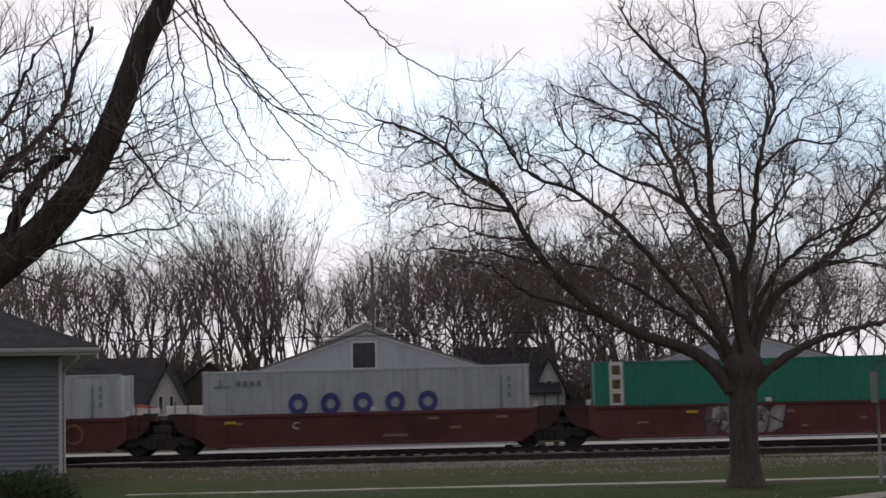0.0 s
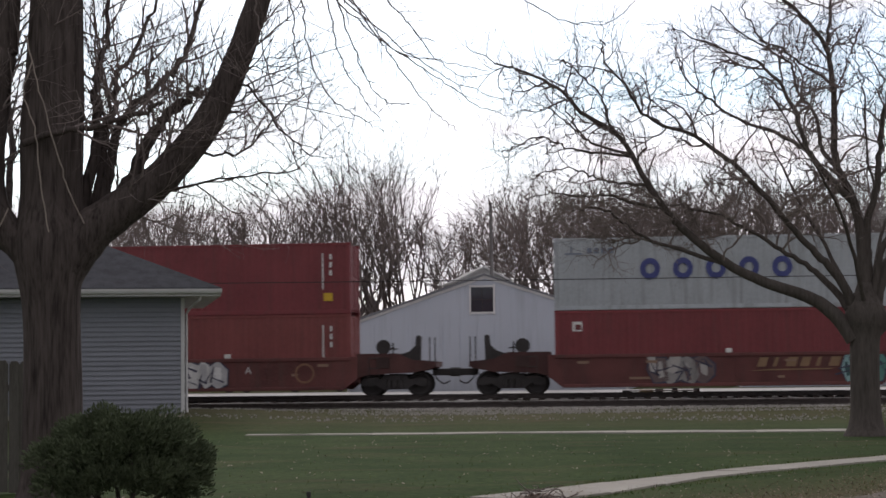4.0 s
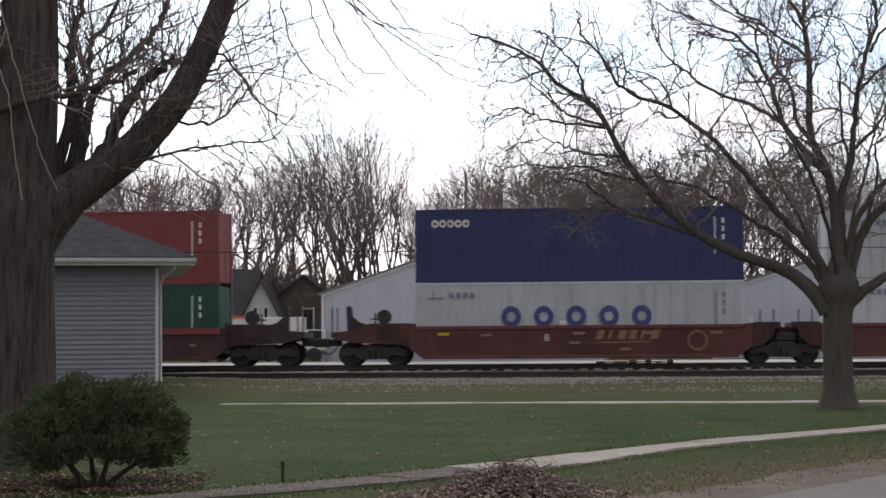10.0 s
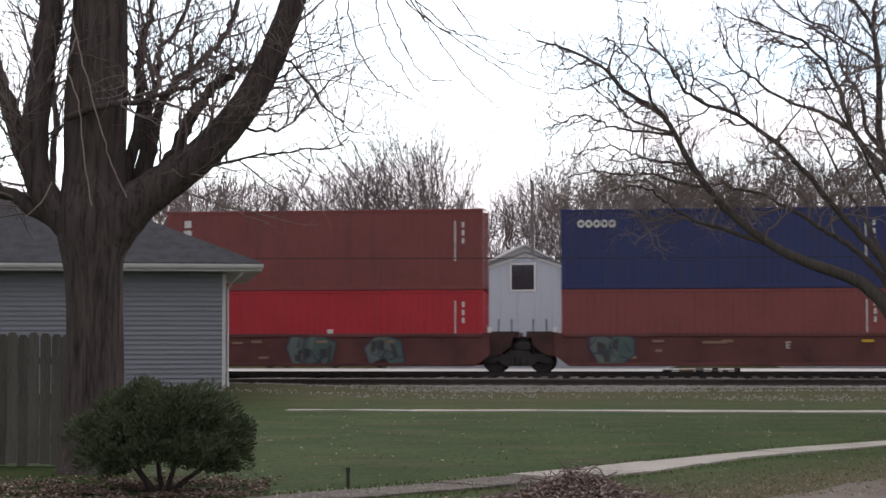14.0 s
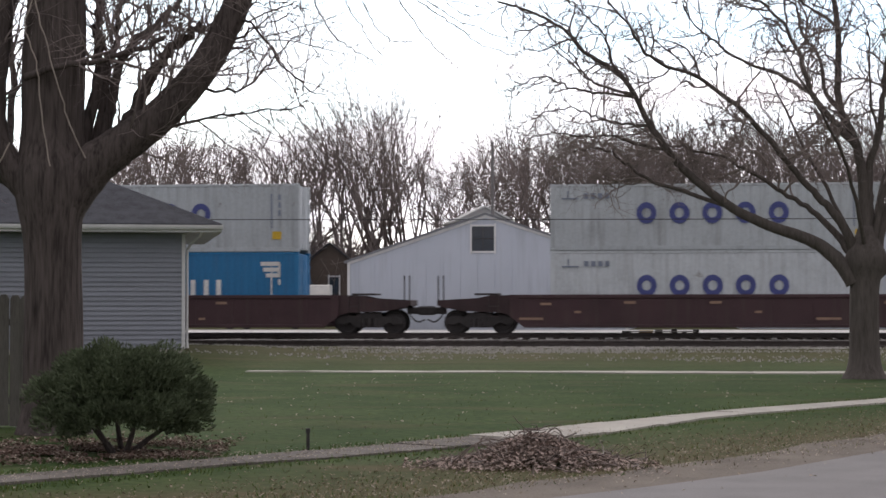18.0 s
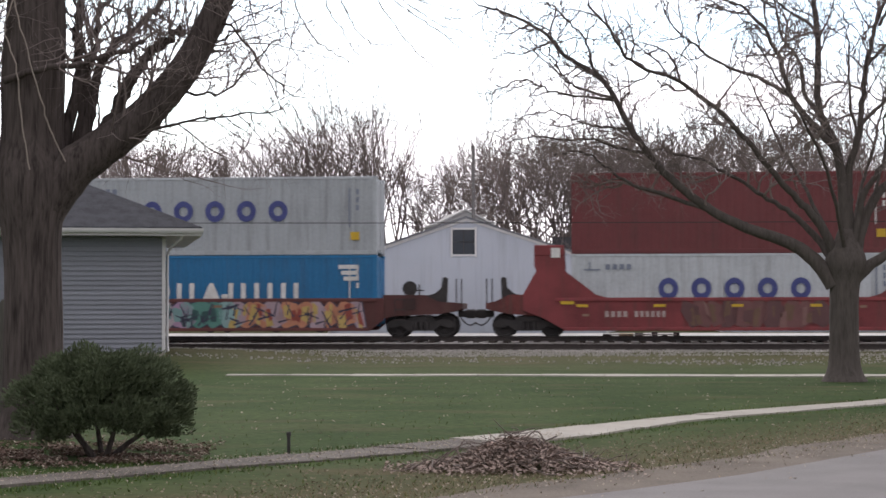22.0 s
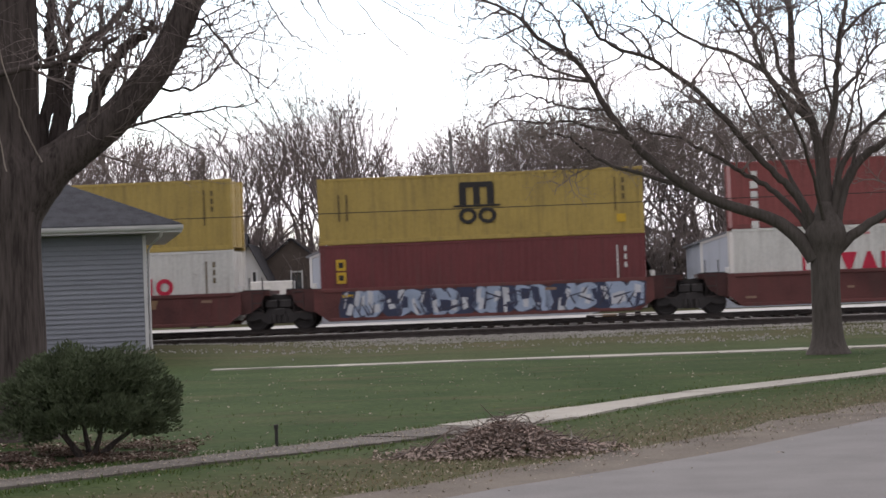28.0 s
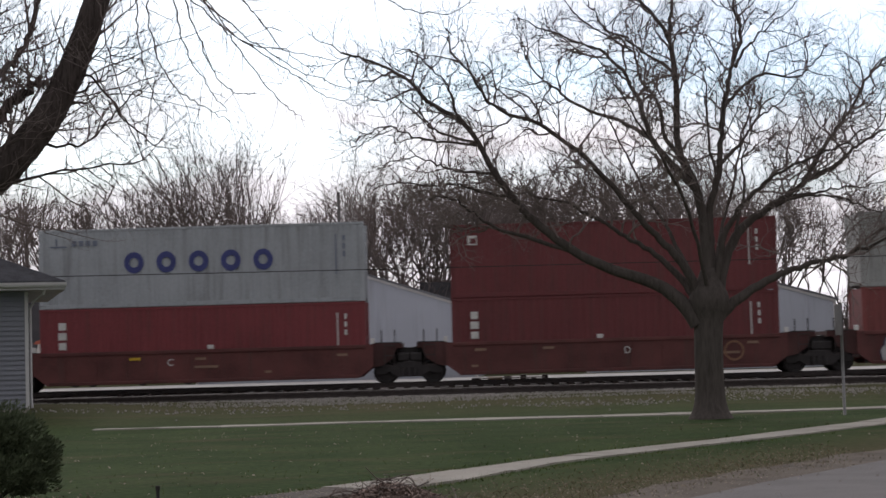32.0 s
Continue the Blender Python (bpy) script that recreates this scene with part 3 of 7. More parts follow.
def rings(c, L, H, z):
    """Five heavy blue rings in a row and a small faded emblem."""
    for k in range(5):
        mark(c, shaped("ring", lambda: ring_oval(0.37, 0.40, 0.46), ink_blue), -2.52 + k * 1.21, z)
    bar(c, -5.35, H * 0.78, 0.62, 0.05, ink_faded)
    bar(c, -5.42, H * 0.84, 0.05, 0.26, ink_faded)
    for k in range(4):
        bar(c, -4.75 + 0.26 * k, H * 0.82, 0.17, 0.2, ink_faded)


def ring_oval(a, b, inner):
    V, F = disc(1.0, inner)
    return [(x * a, y, z * b) for x, y, z in V], F


ink_faded = plain("ink_faded", (0.20, 0.23, 0.30))


def figures(c, x, z, kinds, w, gap, h, t, m):
    """A row of plain bars, wedges and rings in place of a painted name."""
    for kind in kinds:
        if kind in "1234":
            n = int(kind)
            wide = t if n == 1 else w
            for k in range(n):
                bar(c, x + t / 2 + (k * (w - t) / (n - 1) if n > 1 else 0), z, t * (1 if n < 3 else 0.8), h, m)
        else:
            wide = w
            if kind == "=":
                for k in (-1, 0, 1):
                    bar(c, x + w / 2, z + k * (h - t * 0.8) / 2, w, t * 0.8, m)
            elif kind == "o":
                mark(c, shaped(("oval", w, h, t), lambda: ring_oval(w / 2, h / 2, 1 - 2 * t / w), m), x + w / 2, z)
            else:
                up = 1 if kind == "^" else -1
                pts = [(-w / 2, -up * h / 2), (-t * 0.4, up * h / 2), (t * 0.4, up * h / 2), (w / 2, -up * h / 2)]
                mark(c, shaped((kind, w, h), lambda: prism(pts if up > 0 else pts[::-1], -0.004, 0.004), m), x + w / 2, z)
        x += wide + gap if kind != " " else 0


def wheel_and_blocks(c, L, H, z):
    big = L > 13 or z > 1.45
    q = -2.95 if L > 13 else -2.8 if big else -2.3
    r = 0.57 if big else 0.48
    mark(c, shaped(("badge", r), lambda: disc(r, r * 0.77), white), q, z)
    for k in (-0.25, 0.25):
        bar(c, q + k * r, z, 0.25 * r, 0.92 * r, white, 0.001)
    if big:
        figures(c, -1.95, z, "2^2112", 0.79, 0.39, 0.76, 0.2, white)
    else:
        figures(c, -1.55, z, "2^2112", 0.66, 0.33, 0.62, 0.18, white)
    for k in range(9):
        bar(c, -5.2 + 0.22 * k, H - 0.33, 0.16, 0.11, white)
    for k in range(3):
        bar(c, 5.0 + 0.05 * k, H - 0.45 - 0.22 * k, 0.75 - 0.1 * k, 0.15, white)


def comb(c, L, H, z, small=True):
    for k in range(3):
        bar(c, -0.62 + 0.52 * k, z + 0.30, 0.26, 0.78, black)
    bar(c, -0.1, z + 0.66, 1.25, 0.2, black, 0.002)
    bar(c, -0.1, z - 0.13, 1.75, 0.07, black, 0.002)
    for k in (-0.45, 0.28):
        mark(c, shaped("small_ring", lambda: ring_oval(0.34, 0.30, 0.55), black), k, z - 0.5)
    for k in range(2):
        bar(c, -5.3 + 0.3 * k, H * 0.55, 0.07, 1.0, black_faded)


black_faded = plain("black_faded", (0.12, 0.085, 0.03))


def red_word(c, L, H, z):
    bar(c, -3.15, z, 0.86, 0.86, red_ink)
    bar(c, -3.15, z, 0.66, 0.62, white, 0.003)
    mark(c, shaped("wedge", lambda: prism([(-0.3, 0.28), (0, -0.1), (0.3, 0.28)][::-1], -0.004, 0.004), plain("pennant_blue", (0.05, 0.10, 0.32))), -3.15, z, 0.006)
    figures(c, -2.2, z - 0.04, "v^2o", 0.60, 0.14, 0.66, 0.16, red_ink)
    figures(c, 1.2, z - 0.04, "312o", 0.66, 0.14, 0.66, 0.16, red_ink)
    bar(c, -2.1, H - 0.33, 2.0, 0.07, pink_ink)


def black_word(c, L, H, z):
    bar(c, -4.1, z, 1.62, 1.62, sky_ink)
    star = [(r * math.sin(k * math.pi / 7), r * math.cos(k * math.pi / 7)) for k in range(14) for r in ((0.66 if k % 2 == 0 else 0.22),)]
    mark(c, shaped("star", lambda: prism(star, -0.004, 0.004), white), -4.1, z, 0.004)
    figures(c, -2.6, z + 0.02, "3^=o=v", 0.94, 0.24, 0.92, 0.22, black)


def boxes_word(c, L, H, z):
    bar(c, -1.63, z, 1.32, 0.74, plain("box_blue", (0.05, 0.06, 0.33)))
    bar(c, 0.52, z, 2.9, 0.80, plain("box_yellow", (0.62, 0.62, 0.16)))
    for k in range(3):
        bar(c, -2.05 + 0.42 * k, z, 0.26, 0.42, white, 0.003)
    for k in range(8):
        bar(c, -0.65 + 0.335 * k, z + (0.05 if k in (0, 3, 4, 7) else -0.04), 0.17, 0.52 if k in (0, 3, 4, 7) else 0.34, black, 0.003)
    bar(c, -2.85, H - 0.5, 0.6, 0.7, black_faded)
    for k in range(4):
        bar(c, 4.4 + 0.25 * k, H - 0.35, 0.18, 0.16, white)


def script_word(c, L, H, z):
    mark(c, shaped("thin_ring", lambda: disc(0.96, 0.90), white), -4.05, z)
    bar(c, -4.4, z - 0.1, 0.10, 1.0, white)
    for k, m in enumerate((white, red_ink, white)):
        bar(c, -3.95, z + 0.26 - 0.24 * k, 0.85, 0.24, m, 0.002)
    bar(c, -4.22, z + 0.02, 0.3, 0.72, red_ink, 0.004)
    rnd = random.Random(4)
    V, F = [], []
    x = -2.4
    for w, up, dn in ((1.0, 0.75, 0.35), (0.6, 0.25, 0.3), (0.45, 0.8, 0.55), (0.7, 0.25, 0.3), (0.65, 0.25, 0.3), (0.55, 0.25, 0.3), (0.3, 0.3, 0.3), (0.6, 0.25, 0.3), (0.55, 0.25, 0.3)):
        pts = [(x + w * (0.5 + 0.5 * math.cos(a) * (1 if up < 0.5 else 0.7)), 0, (up if math.sin(a) > 0 else dn) * math.sin(a)) for a in (0.3, 1.2, 2.2, 3.1, 4.0, 4.9, 5.9)] + [(x + w * 1.08, 0, -0.1)]
        tube(V, F, smoothed(pts, 3), [0.055] * 22, 4)
        x += w
    mark(c, mesh("marking", [(a, b * 0.2, d) for a, b, d in V], F, white), 0, z)


def plain_word(c, L, H, z):
    for k in range(7):
        bar(c, -1.12 + 0.36 * k, z, 0.1 if k in (3,) else 0.24, 0.46, white)


def upright_word(c, L, H, z, n=3, m=None, w=0.3, top=0.25):
    for k in range(n):
        bar(c, -L / 2 + 0.85, H - top - 0.37 * k - 0.2, w if k != 1 else w * 1.1, 0.27, m or white)


def corner_name(m):
    def draw(c, L, H, z):
        for k in range(5):
            mark(c, shaped("tiny_ring", lambda: ring_oval(0.13, 0.15, 0.45), m), -L / 2 + 0.75 + 0.29 * k, H - 0.55)
    return draw


def white_plate(c, L, H, z):
    bar(c, -L / 2 + 0.82, H * 0.56, 0.52, H * 0.86, white)
    for k in range(4):
        bar(c, -L / 2 + 0.82, H * 0.88 - 0.52 * k, 0.30, 0.34, black_faded, 0.003)


def upper_plate(c, L, H, z):
    for k in range(3):
        bar(c, -L / 2 + 1.5, H - 0.5 - 0.78 * k, 0.5, 0.62, white)
        bar(c, -L / 2 + 1.5, H - 0.5 - 0.78 * k, 0.28, 0.36, MAROON, 0.003)


def big_initials(c, L, H, z):
    for k in range(3):
        bar(c, -L / 2 + 0.75 + 0.33 * k, H * 0.66, 0.24 if k < 2 else 0.12, 0.5, white)
    bar(c, -L / 2 + 0.95, H * 0.66, 0.5, 0.12, white, 0.002)


def small_plate(c, L, H, z):
    bar(c, -L / 2 + 0.85, H * 0.78, 0.36, 0.36, white)
    bar(c, -L / 2 + 0.88, H * 0.77, 0.22, 0.2, MAROON, 0.003)


def tall_plate(c, L, H, z):
    bar(c, -L / 2 + 1.35, H * 0.72, 1.1, 0.42, white)
    for k in range(4):
        bar(c, -L / 2 + 1.1 + 0.22 * k, H * 0.70, 0.15, 0.22, MAROON, 0.003)


def yellow_plates(c, L, H, z):
    for k in range(2):
        bar(c, -L / 2 + 0.8, H * 0.72 - 0.48 * k, 0.36, 0.42, yellow)
        bar(c, -L / 2 + 0.8, H * 0.72 - 0.48 * k, 0.18, 0.2, black, 0.003)


def three_white(c, L, H, z):
    upright_word(c, L, H, z, 3, white, 0.28, 0.45)


def six_white(c, L, H, z):
    upright_word(c, L, H, z, 6, white, 0.26, 0.3)


def faded_logo(c, L, H, z):
    mark(c, shaped("faded_disc", lambda: disc(0.34), ink_faded), -1.2, z + 0.3)
    for k in range(4):
        bar(c, -4.9 + 0.4 * k, H - 0.5, 0.28, 0.2, ink_faded)


def nothing(c, L, H, z):
    pass


def code_marks(c, L, H, m, seed):
    """The upright owner codes and yellow height plate near the doors."""
    rnd = random.Random(seed)
    tone = black_faded if m in (OCHRE, GREY, PALE, CREAM, STEEL_GREY) else white
    if m in (GREY, PALE, STEEL_GREY):
        tone = ink_faded
    side = L / 2 - (0.75 if L > 13 else 0)
    bar(c, side - 1.05, H * 0.60, 0.05, H * 0.5, tone)
    for k in range(3):
        bar(c, side - 0.75, H * 0.8 - 0.3 * k, 0.09, 0.2, tone)
    if rnd.random() < 0.6:
        bar(c, side - 0.85, H * 0.24, 0.34, 0.30, yellow)
    if L > 13:
        mark(c, glyph("45", 0.62), L / 2 - 0.55, H - 0.75)


def container(m, L, H, draw, z_word, seed, what, low=False):
    c = thing("shipping_container", Matrix(), f"{WORDS[m]} corrugated steel shipping container {what}", "container", "containers on the train")
    P = container_parts(L, H, m)
    put("body", P["body"], c)
    put("roof_panel", P["roof_panel"], c)
    for sx in (-1, 1):
        for sy in (-1, 1):
            put("corner_post", P["corner_post"], c, at(sx * (L / 2 - 0.09), sy * (W2 - 0.09), 0.118))
            for z in ((H - 0.059,) if low else (0.059, H - 0.059)):
                put("corner_casting", P["corner_casting"], c, at(sx * (L / 2 - 0.089), sy * (W2 - 0.081), z))
    for sy in (-1, 1):
        put("top_rail", P["top_rail"], c, at(0, sy * (W2 - 0.04), H - 0.06))
        put("bottom_rail", P["bottom_rail"], c, at(0, sy * (W2 - 0.035), 0.09))
        put("door", P["door"], c, at(L / 2 - 0.06, sy * 0.57, 0))
    draw(c, L, H, z_word)
    code_marks(c, L, H, m, seed)
    return c


# ---------- well cars ----------
RUST_RED = mat("car_rust_red", (0.125, 0.040, 0.037), rough=0.7, vary=0.5, scale=0.8, bump=0.12, streak=0.45, rust=0.5, spread=0.15)
DULL_PLUM = mat("car_plum", (0.072, 0.034, 0.034), rough=0.75, vary=0.35, scale=0.8, bump=0.12, streak=0.5, rust=0.4, spread=0.12)
DARK_PLUM = mat("car_dark_plum", (0.052, 0.026, 0.030), rough=0.75, vary=0.35, scale=0.7, bump=0.12, streak=0.5, rust=0.3, spread=0.12)
FRESH_RED = mat("car_red", (0.225, 0.043, 0.047), rough=0.65, vary=0.4, scale=0.8, bump=0.08, streak=0.6, rust=0.5, spread=0.1)
CAR_WORDS = {RUST_RED: "rusty red-brown", DULL_PLUM: "dull plum-brown", DARK_PLUM: "dark plum", FRESH_RED: "bright red"}
wheel_geo = lathe_y([(0.30, -0.07), (0.455, -0.06), (0.47, -0.045), (0.425, -0.03), (0.42, 0.07), (0.36, 0.07), (0.34, 0.04), (0.14, 0.05), (0.12, 0.09), (0.02, 0.09)], 16)
WHEEL = mesh("wheel", *wheel_geo, steel_dark, False)
AXLE = mesh("axle", *lathe_y([(0.075, -0.75), (0.075, 0.75)], 10), steel_dark)
side_frame = prism([(-1.25, 0.36), (-1.25, 0.56), (-1.0, 0.66), (-0.55, 0.60), (-0.4, 0.78), (0.4, 0.78), (0.55, 0.60), (1.0, 0.66), (1.25, 0.56), (1.25, 0.36), (1.0, 0.34), (0.75, 0.42), (0.45, 0.22), (-0.45, 0.22), (-0.75, 0.42), (-1.0, 0.34)][::-1], -0.07, 0.07)
spring_geo = join(*[([(x + a, y + b, z) for x, y, z in g[0]], g[1]) for a in (-0.22, 0, 0.22) for b in (-0.07, 0.07) for g in (lathe_z([(0.09, 0.26), (0.10, 0.40), (0.09, 0.56)], 8),)])
FRAME = mesh("side_frame", *join(side_frame, spring_geo), steel_dark)
BOLSTER = mesh("bolster", *box_geo(-0.2, 0.2, -1.1, 1.1, 0.52, 0.80, 0.04), steel_dark)


def bogie(car, x):
    """A two-axle truck under the car, with wheels on its frames."""
    b = put("bogie", BOLSTER, car, at(x, 0, 0))
    for a in (-0.89, 0.89):
        put("axle", AXLE, b, at(a, 0, 0.42))
        for s in (-1, 1):
            put("wheel", WHEEL, b, at(a, s * 0.76, 0.42) @ Matrix.Rotation(0 if s > 0 else math.pi, 4, "Z"))
    for s in (-1, 1):
        put("side_frame", FRAME, b, at(0, s * 0.98, 0))


POST = mesh("handrail_post", *box_geo(-0.022, 0.022, -0.022, 0.022, 0, 0.95, 0.006), steel_dark)
SHORT_POST = mesh("handrail_post", *box_geo(-0.022, 0.022, -0.022, 0.022, 0, 0.52, 0.006), steel_dark)
BRAKE_WHEEL = mesh("brake_wheel", *lathe_y([(0.22, -0.03), (0.28, -0.03), (0.28, 0.03), (0.22, 0.03)], 16), steel_dark)
COUPLER = mesh("coupler", *join(box_geo(-0.55, 0.28, -0.12, 0.12, 0.72, 0.98, 0.03), box_geo(0.18, 0.50, -0.22, 0.18, 0.68, 1.02, 0.05)), steel_dark)
HOSE = mesh("brake_hose", *(lambda v, f: (tube(v, f, smoothed([(-0.1, 0, 0.75), (0.05, -0.05, 0.5), (0.3, -0.05, 0.32), (0.55, -0.02, 0.42)], 4), [0.03] * 13, 6), (v, f))[1])([], []), steel_dark)


def well_sill(half, m, low, top, kind, left, right):
    """One side of the well: a deep plate with chords, rising at both ends to the end platforms."""
    key = ("sill", half, m.name, kind, left, right)
    if key not in MESHES:
        h = half
        if kind == "bulkhead":
            def rise(e):
                neck = [(h + e, 0.98), (h + e, 1.55), (h + 0.40, 2.45), (h + 0.48, 2.65), (h + 0.48, 3.40)] if e > 0.6 else [(h + 0.42, 0.90), (h + 0.42, 1.15), (h + 0.22, 1.50), (h + 0.20, 2.30), (h + 0.48, 2.95), (h + 0.48, 3.40)]
                return [(h - 0.7, low), (h + 0.1, low + 0.45), *neck, (h - 0.62, 3.40), (h - 0.66, 2.45), (h - 1.8, top + 0.12), (h - 2.2, top)]
            pts = rise(0.9 if right == "coupled" else 0.5) + [(-x, z) for x, z in reversed(rise(0.9 if left == "coupled" else 0.5))]
        else:
            pts = [(-h + 0.55, low), (h - 0.55, low), (h, low + 0.42), (h, top), (-h, top), (-h, low + 0.42)]
        plate = prism(pts[::-1], -0.02, 0.02)
        ribs = [box_geo(x - 0.04, x + 0.04, -0.045, 0.045, low + 0.1, top - 0.08) for x in [(-h + 1.2) + k * (2 * h - 2.4) / 9 for k in range(10)]]
        chord = [box_geo(-h + 0.3, h - 0.3, -0.07, 0.07, top - 0.14, top - 0.001, 0.02), box_geo(-h + 0.6, h - 0.6, -0.07, 0.07, low + 0.002, low + 0.13, 0.02)]
        MESHES[key] = [mesh("side_sill", *join(plate, *ribs), m), mesh("top_chord", *chord[0], m), mesh("bottom_chord", *chord[1], m)]
    return MESHES[key]


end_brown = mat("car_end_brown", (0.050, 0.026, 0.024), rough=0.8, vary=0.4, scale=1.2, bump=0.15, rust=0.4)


STAND = mesh("brake_stand", *prism([(-0.95, 0), (0, 0), (0.03, 0.95), (-0.05, 1.02), (-0.16, 0.98), (-0.20, 0.62), (-0.42, 0.42), (-0.90, 0.26)][::-1], -0.14, 0.14), steel_dark)
GRATE = mesh("end_walkway", *join(*[box_geo(-0.55, 0.55, -1.22 + 0.1 * k, -1.18 + 0.1 * k, 0, 0.04) for k in range(5)]), steel_dark)
LEVER = mesh("brake_lever", *join(box_geo(-0.03, 0.03, -0.03, 0.03, 0, 0.42), box_geo(-0.18, 0.18, -0.025, 0.025, 0.16, 0.21)), steel_dark)
STEP = mesh("ladder", *join(*[box_geo(-0.2, 0.2, -0.015, 0.015, 0.38 * k, 0.38 * k + 0.035) for k in range(3)], box_geo(-0.2, -0.18, -0.012, 0.012, 0.01, 0.8), box_geo(0.18, 0.2, -0.012, 0.012, 0.01, 0.8)), plain("rung_grey", (0.045, 0.034, 0.033)))


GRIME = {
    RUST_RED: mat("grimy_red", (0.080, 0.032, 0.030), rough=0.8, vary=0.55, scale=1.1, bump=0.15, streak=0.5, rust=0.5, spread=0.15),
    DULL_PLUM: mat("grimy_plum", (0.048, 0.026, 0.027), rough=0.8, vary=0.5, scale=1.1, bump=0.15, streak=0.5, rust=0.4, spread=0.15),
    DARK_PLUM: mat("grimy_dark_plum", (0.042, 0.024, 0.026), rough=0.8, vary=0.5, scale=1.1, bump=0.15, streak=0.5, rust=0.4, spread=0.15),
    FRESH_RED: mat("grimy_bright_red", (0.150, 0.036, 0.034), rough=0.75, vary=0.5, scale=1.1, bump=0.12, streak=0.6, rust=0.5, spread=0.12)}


CONNECTOR = mesh("connector", *join(prism([(-0.75, 0.70), (0.42, 0.70), (0.42, 1.10), (0.20, 1.30), (-0.35, 1.36), (-0.75, 1.10)][::-1], -0.62, 0.62), box_geo(-0.30, 0.10, -1.05, 1.05, 0.80, 1.12, 0.05)), steel_dark)


def car_end(car, s, m, joint, half, axle, low, top, kind):
    """The platform over the wheels at the end s (+1, -1) of a car."""
    turned = Matrix.Rotation(0 if s > 0 else math.pi, 4, "Z")
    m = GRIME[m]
    if joint == "coupled":
        reach, up = axle + 1.58, top + 0.12
        deck_z, full = 1.24, min(half + 1.5, reach - 0.9)
        if kind == "long":
            up, full = top - 0.02, half + 0.7
        fin = [(half - 0.05, low + 0.45), (half + 0.40, 0.78), (reach - 0.9, 0.84), (reach - 0.1, 1.0), (reach, deck_z), (full + 0.55, deck_z + 0.08), (full, up), (half - 0.05, up)]
    else:
        reach, up = axle - 0.3, top + 0.03
        deck_z = up
        fin = [(half - 0.05, low + 0.36), (half + 0.35, 0.66), (reach - 0.35, 0.92), (reach - 0.22, 1.22), (reach - 0.16, up), (half - 0.05, up)]
    if kind == "long":
        box("hatch_plate", (0.9, 1.6, 0.07), steel_dark, car, at(s * (half + 0.9), 0, up + 0.04), 0.02)
    deck = box_geo(min(s * (half - 0.05), s * reach), max(s * (half - 0.05), s * reach), -1.17, 1.17, deck_z - 0.2, deck_z - 0.002, 0.02)
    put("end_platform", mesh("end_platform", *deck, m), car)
    fin = [(s * x, z) for x, z in fin]
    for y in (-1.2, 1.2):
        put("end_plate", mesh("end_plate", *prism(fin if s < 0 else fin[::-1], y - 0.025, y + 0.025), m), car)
    spots = (half + 0.31, half + 0.80) if joint != "coupled" else (reach - 0.24, reach - 0.04)
    for x in spots:
        put("handrail_post", POST if joint == "coupled" else SHORT_POST, car, at(s * x, -1.12, deck_z - 0.02))
    put("ladder", STEP, car, at(s * (half + 0.6), -1.245, 0.62))
    if joint == "coupled":
        put("coupler", COUPLER, car, at(s * (reach + 0.3), 0, 0) @ turned)
        put("brake_hose", HOSE, car, at(s * (reach - 0.1), -0.3, 0.1) @ turned)
        if kind != "long":
            put("brake_stand", STAND, car, at(s * (reach - 0.6), -0.95, deck_z - 0.02) @ turned)
        if kind not in ("bulkhead", "long"):
            put("brake_wheel", BRAKE_WHEEL, car, at(s * (reach - 2.0), -1.0, up + 0.24))
            put("brake_lever", LEVER, car, at(s * (reach - 1.65), -0.9, up - 0.02))
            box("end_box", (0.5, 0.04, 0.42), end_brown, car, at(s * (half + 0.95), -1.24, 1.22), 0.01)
    else:
        put("end_walkway", GRATE, car, at(s * (half + 0.5), 0, deck_z))
        box("end_lamp", (0.16, 0.1, 0.2), white, car, at(s * (half - 0.02), -1.18, up + 0.1))
        put("connector", CONNECTOR, car, at(s * (axle - 0.16), 0.02 * s, 0) @ turned)


def painted_name(car, x0, x1, z, y):
    """A railway's faded emblem as plain slanted bars with a stroke under them."""
    w = (x1 - x0) / 6
    for k in range(6):
        a, c, d = x0 + k * w, 0.0, 0.34
        p, q = ((0, 0.62), (0.1, 0.36), (0, 0.7))[k % 3]
        pts = [(a + p * w, z + c), (a + q * w, z + c), (a + q * w + 0.35 * d, z + d), (a + p * w + 0.35 * d, z + d)]
        put("painted_bar", mesh("painted_bar", *prism(pts[::-1], y - 0.004, y + 0.004), faded_gold), car)
    pts = [(x0 - 0.3, z - 0.15), (x1 - 0.5, z - 0.12), (x1 - 0.3, z - 0.07), (x0 + 0.4, z - 0.09)]
    put("painted_bar", mesh("painted_bar", *prism(pts[::-1], y - 0.004, y + 0.004), faded_gold), car)


faded_gold = plain("faded_gold", (0.25, 0.155, 0.085))


def tone(rgb):
    key = "spray_%d_%d_%d" % tuple(int(c * 100) for c in rgb)
    return plain(key, rgb)


outline_tone = plain("spray_outline", (0.05, 0.05, 0.085))


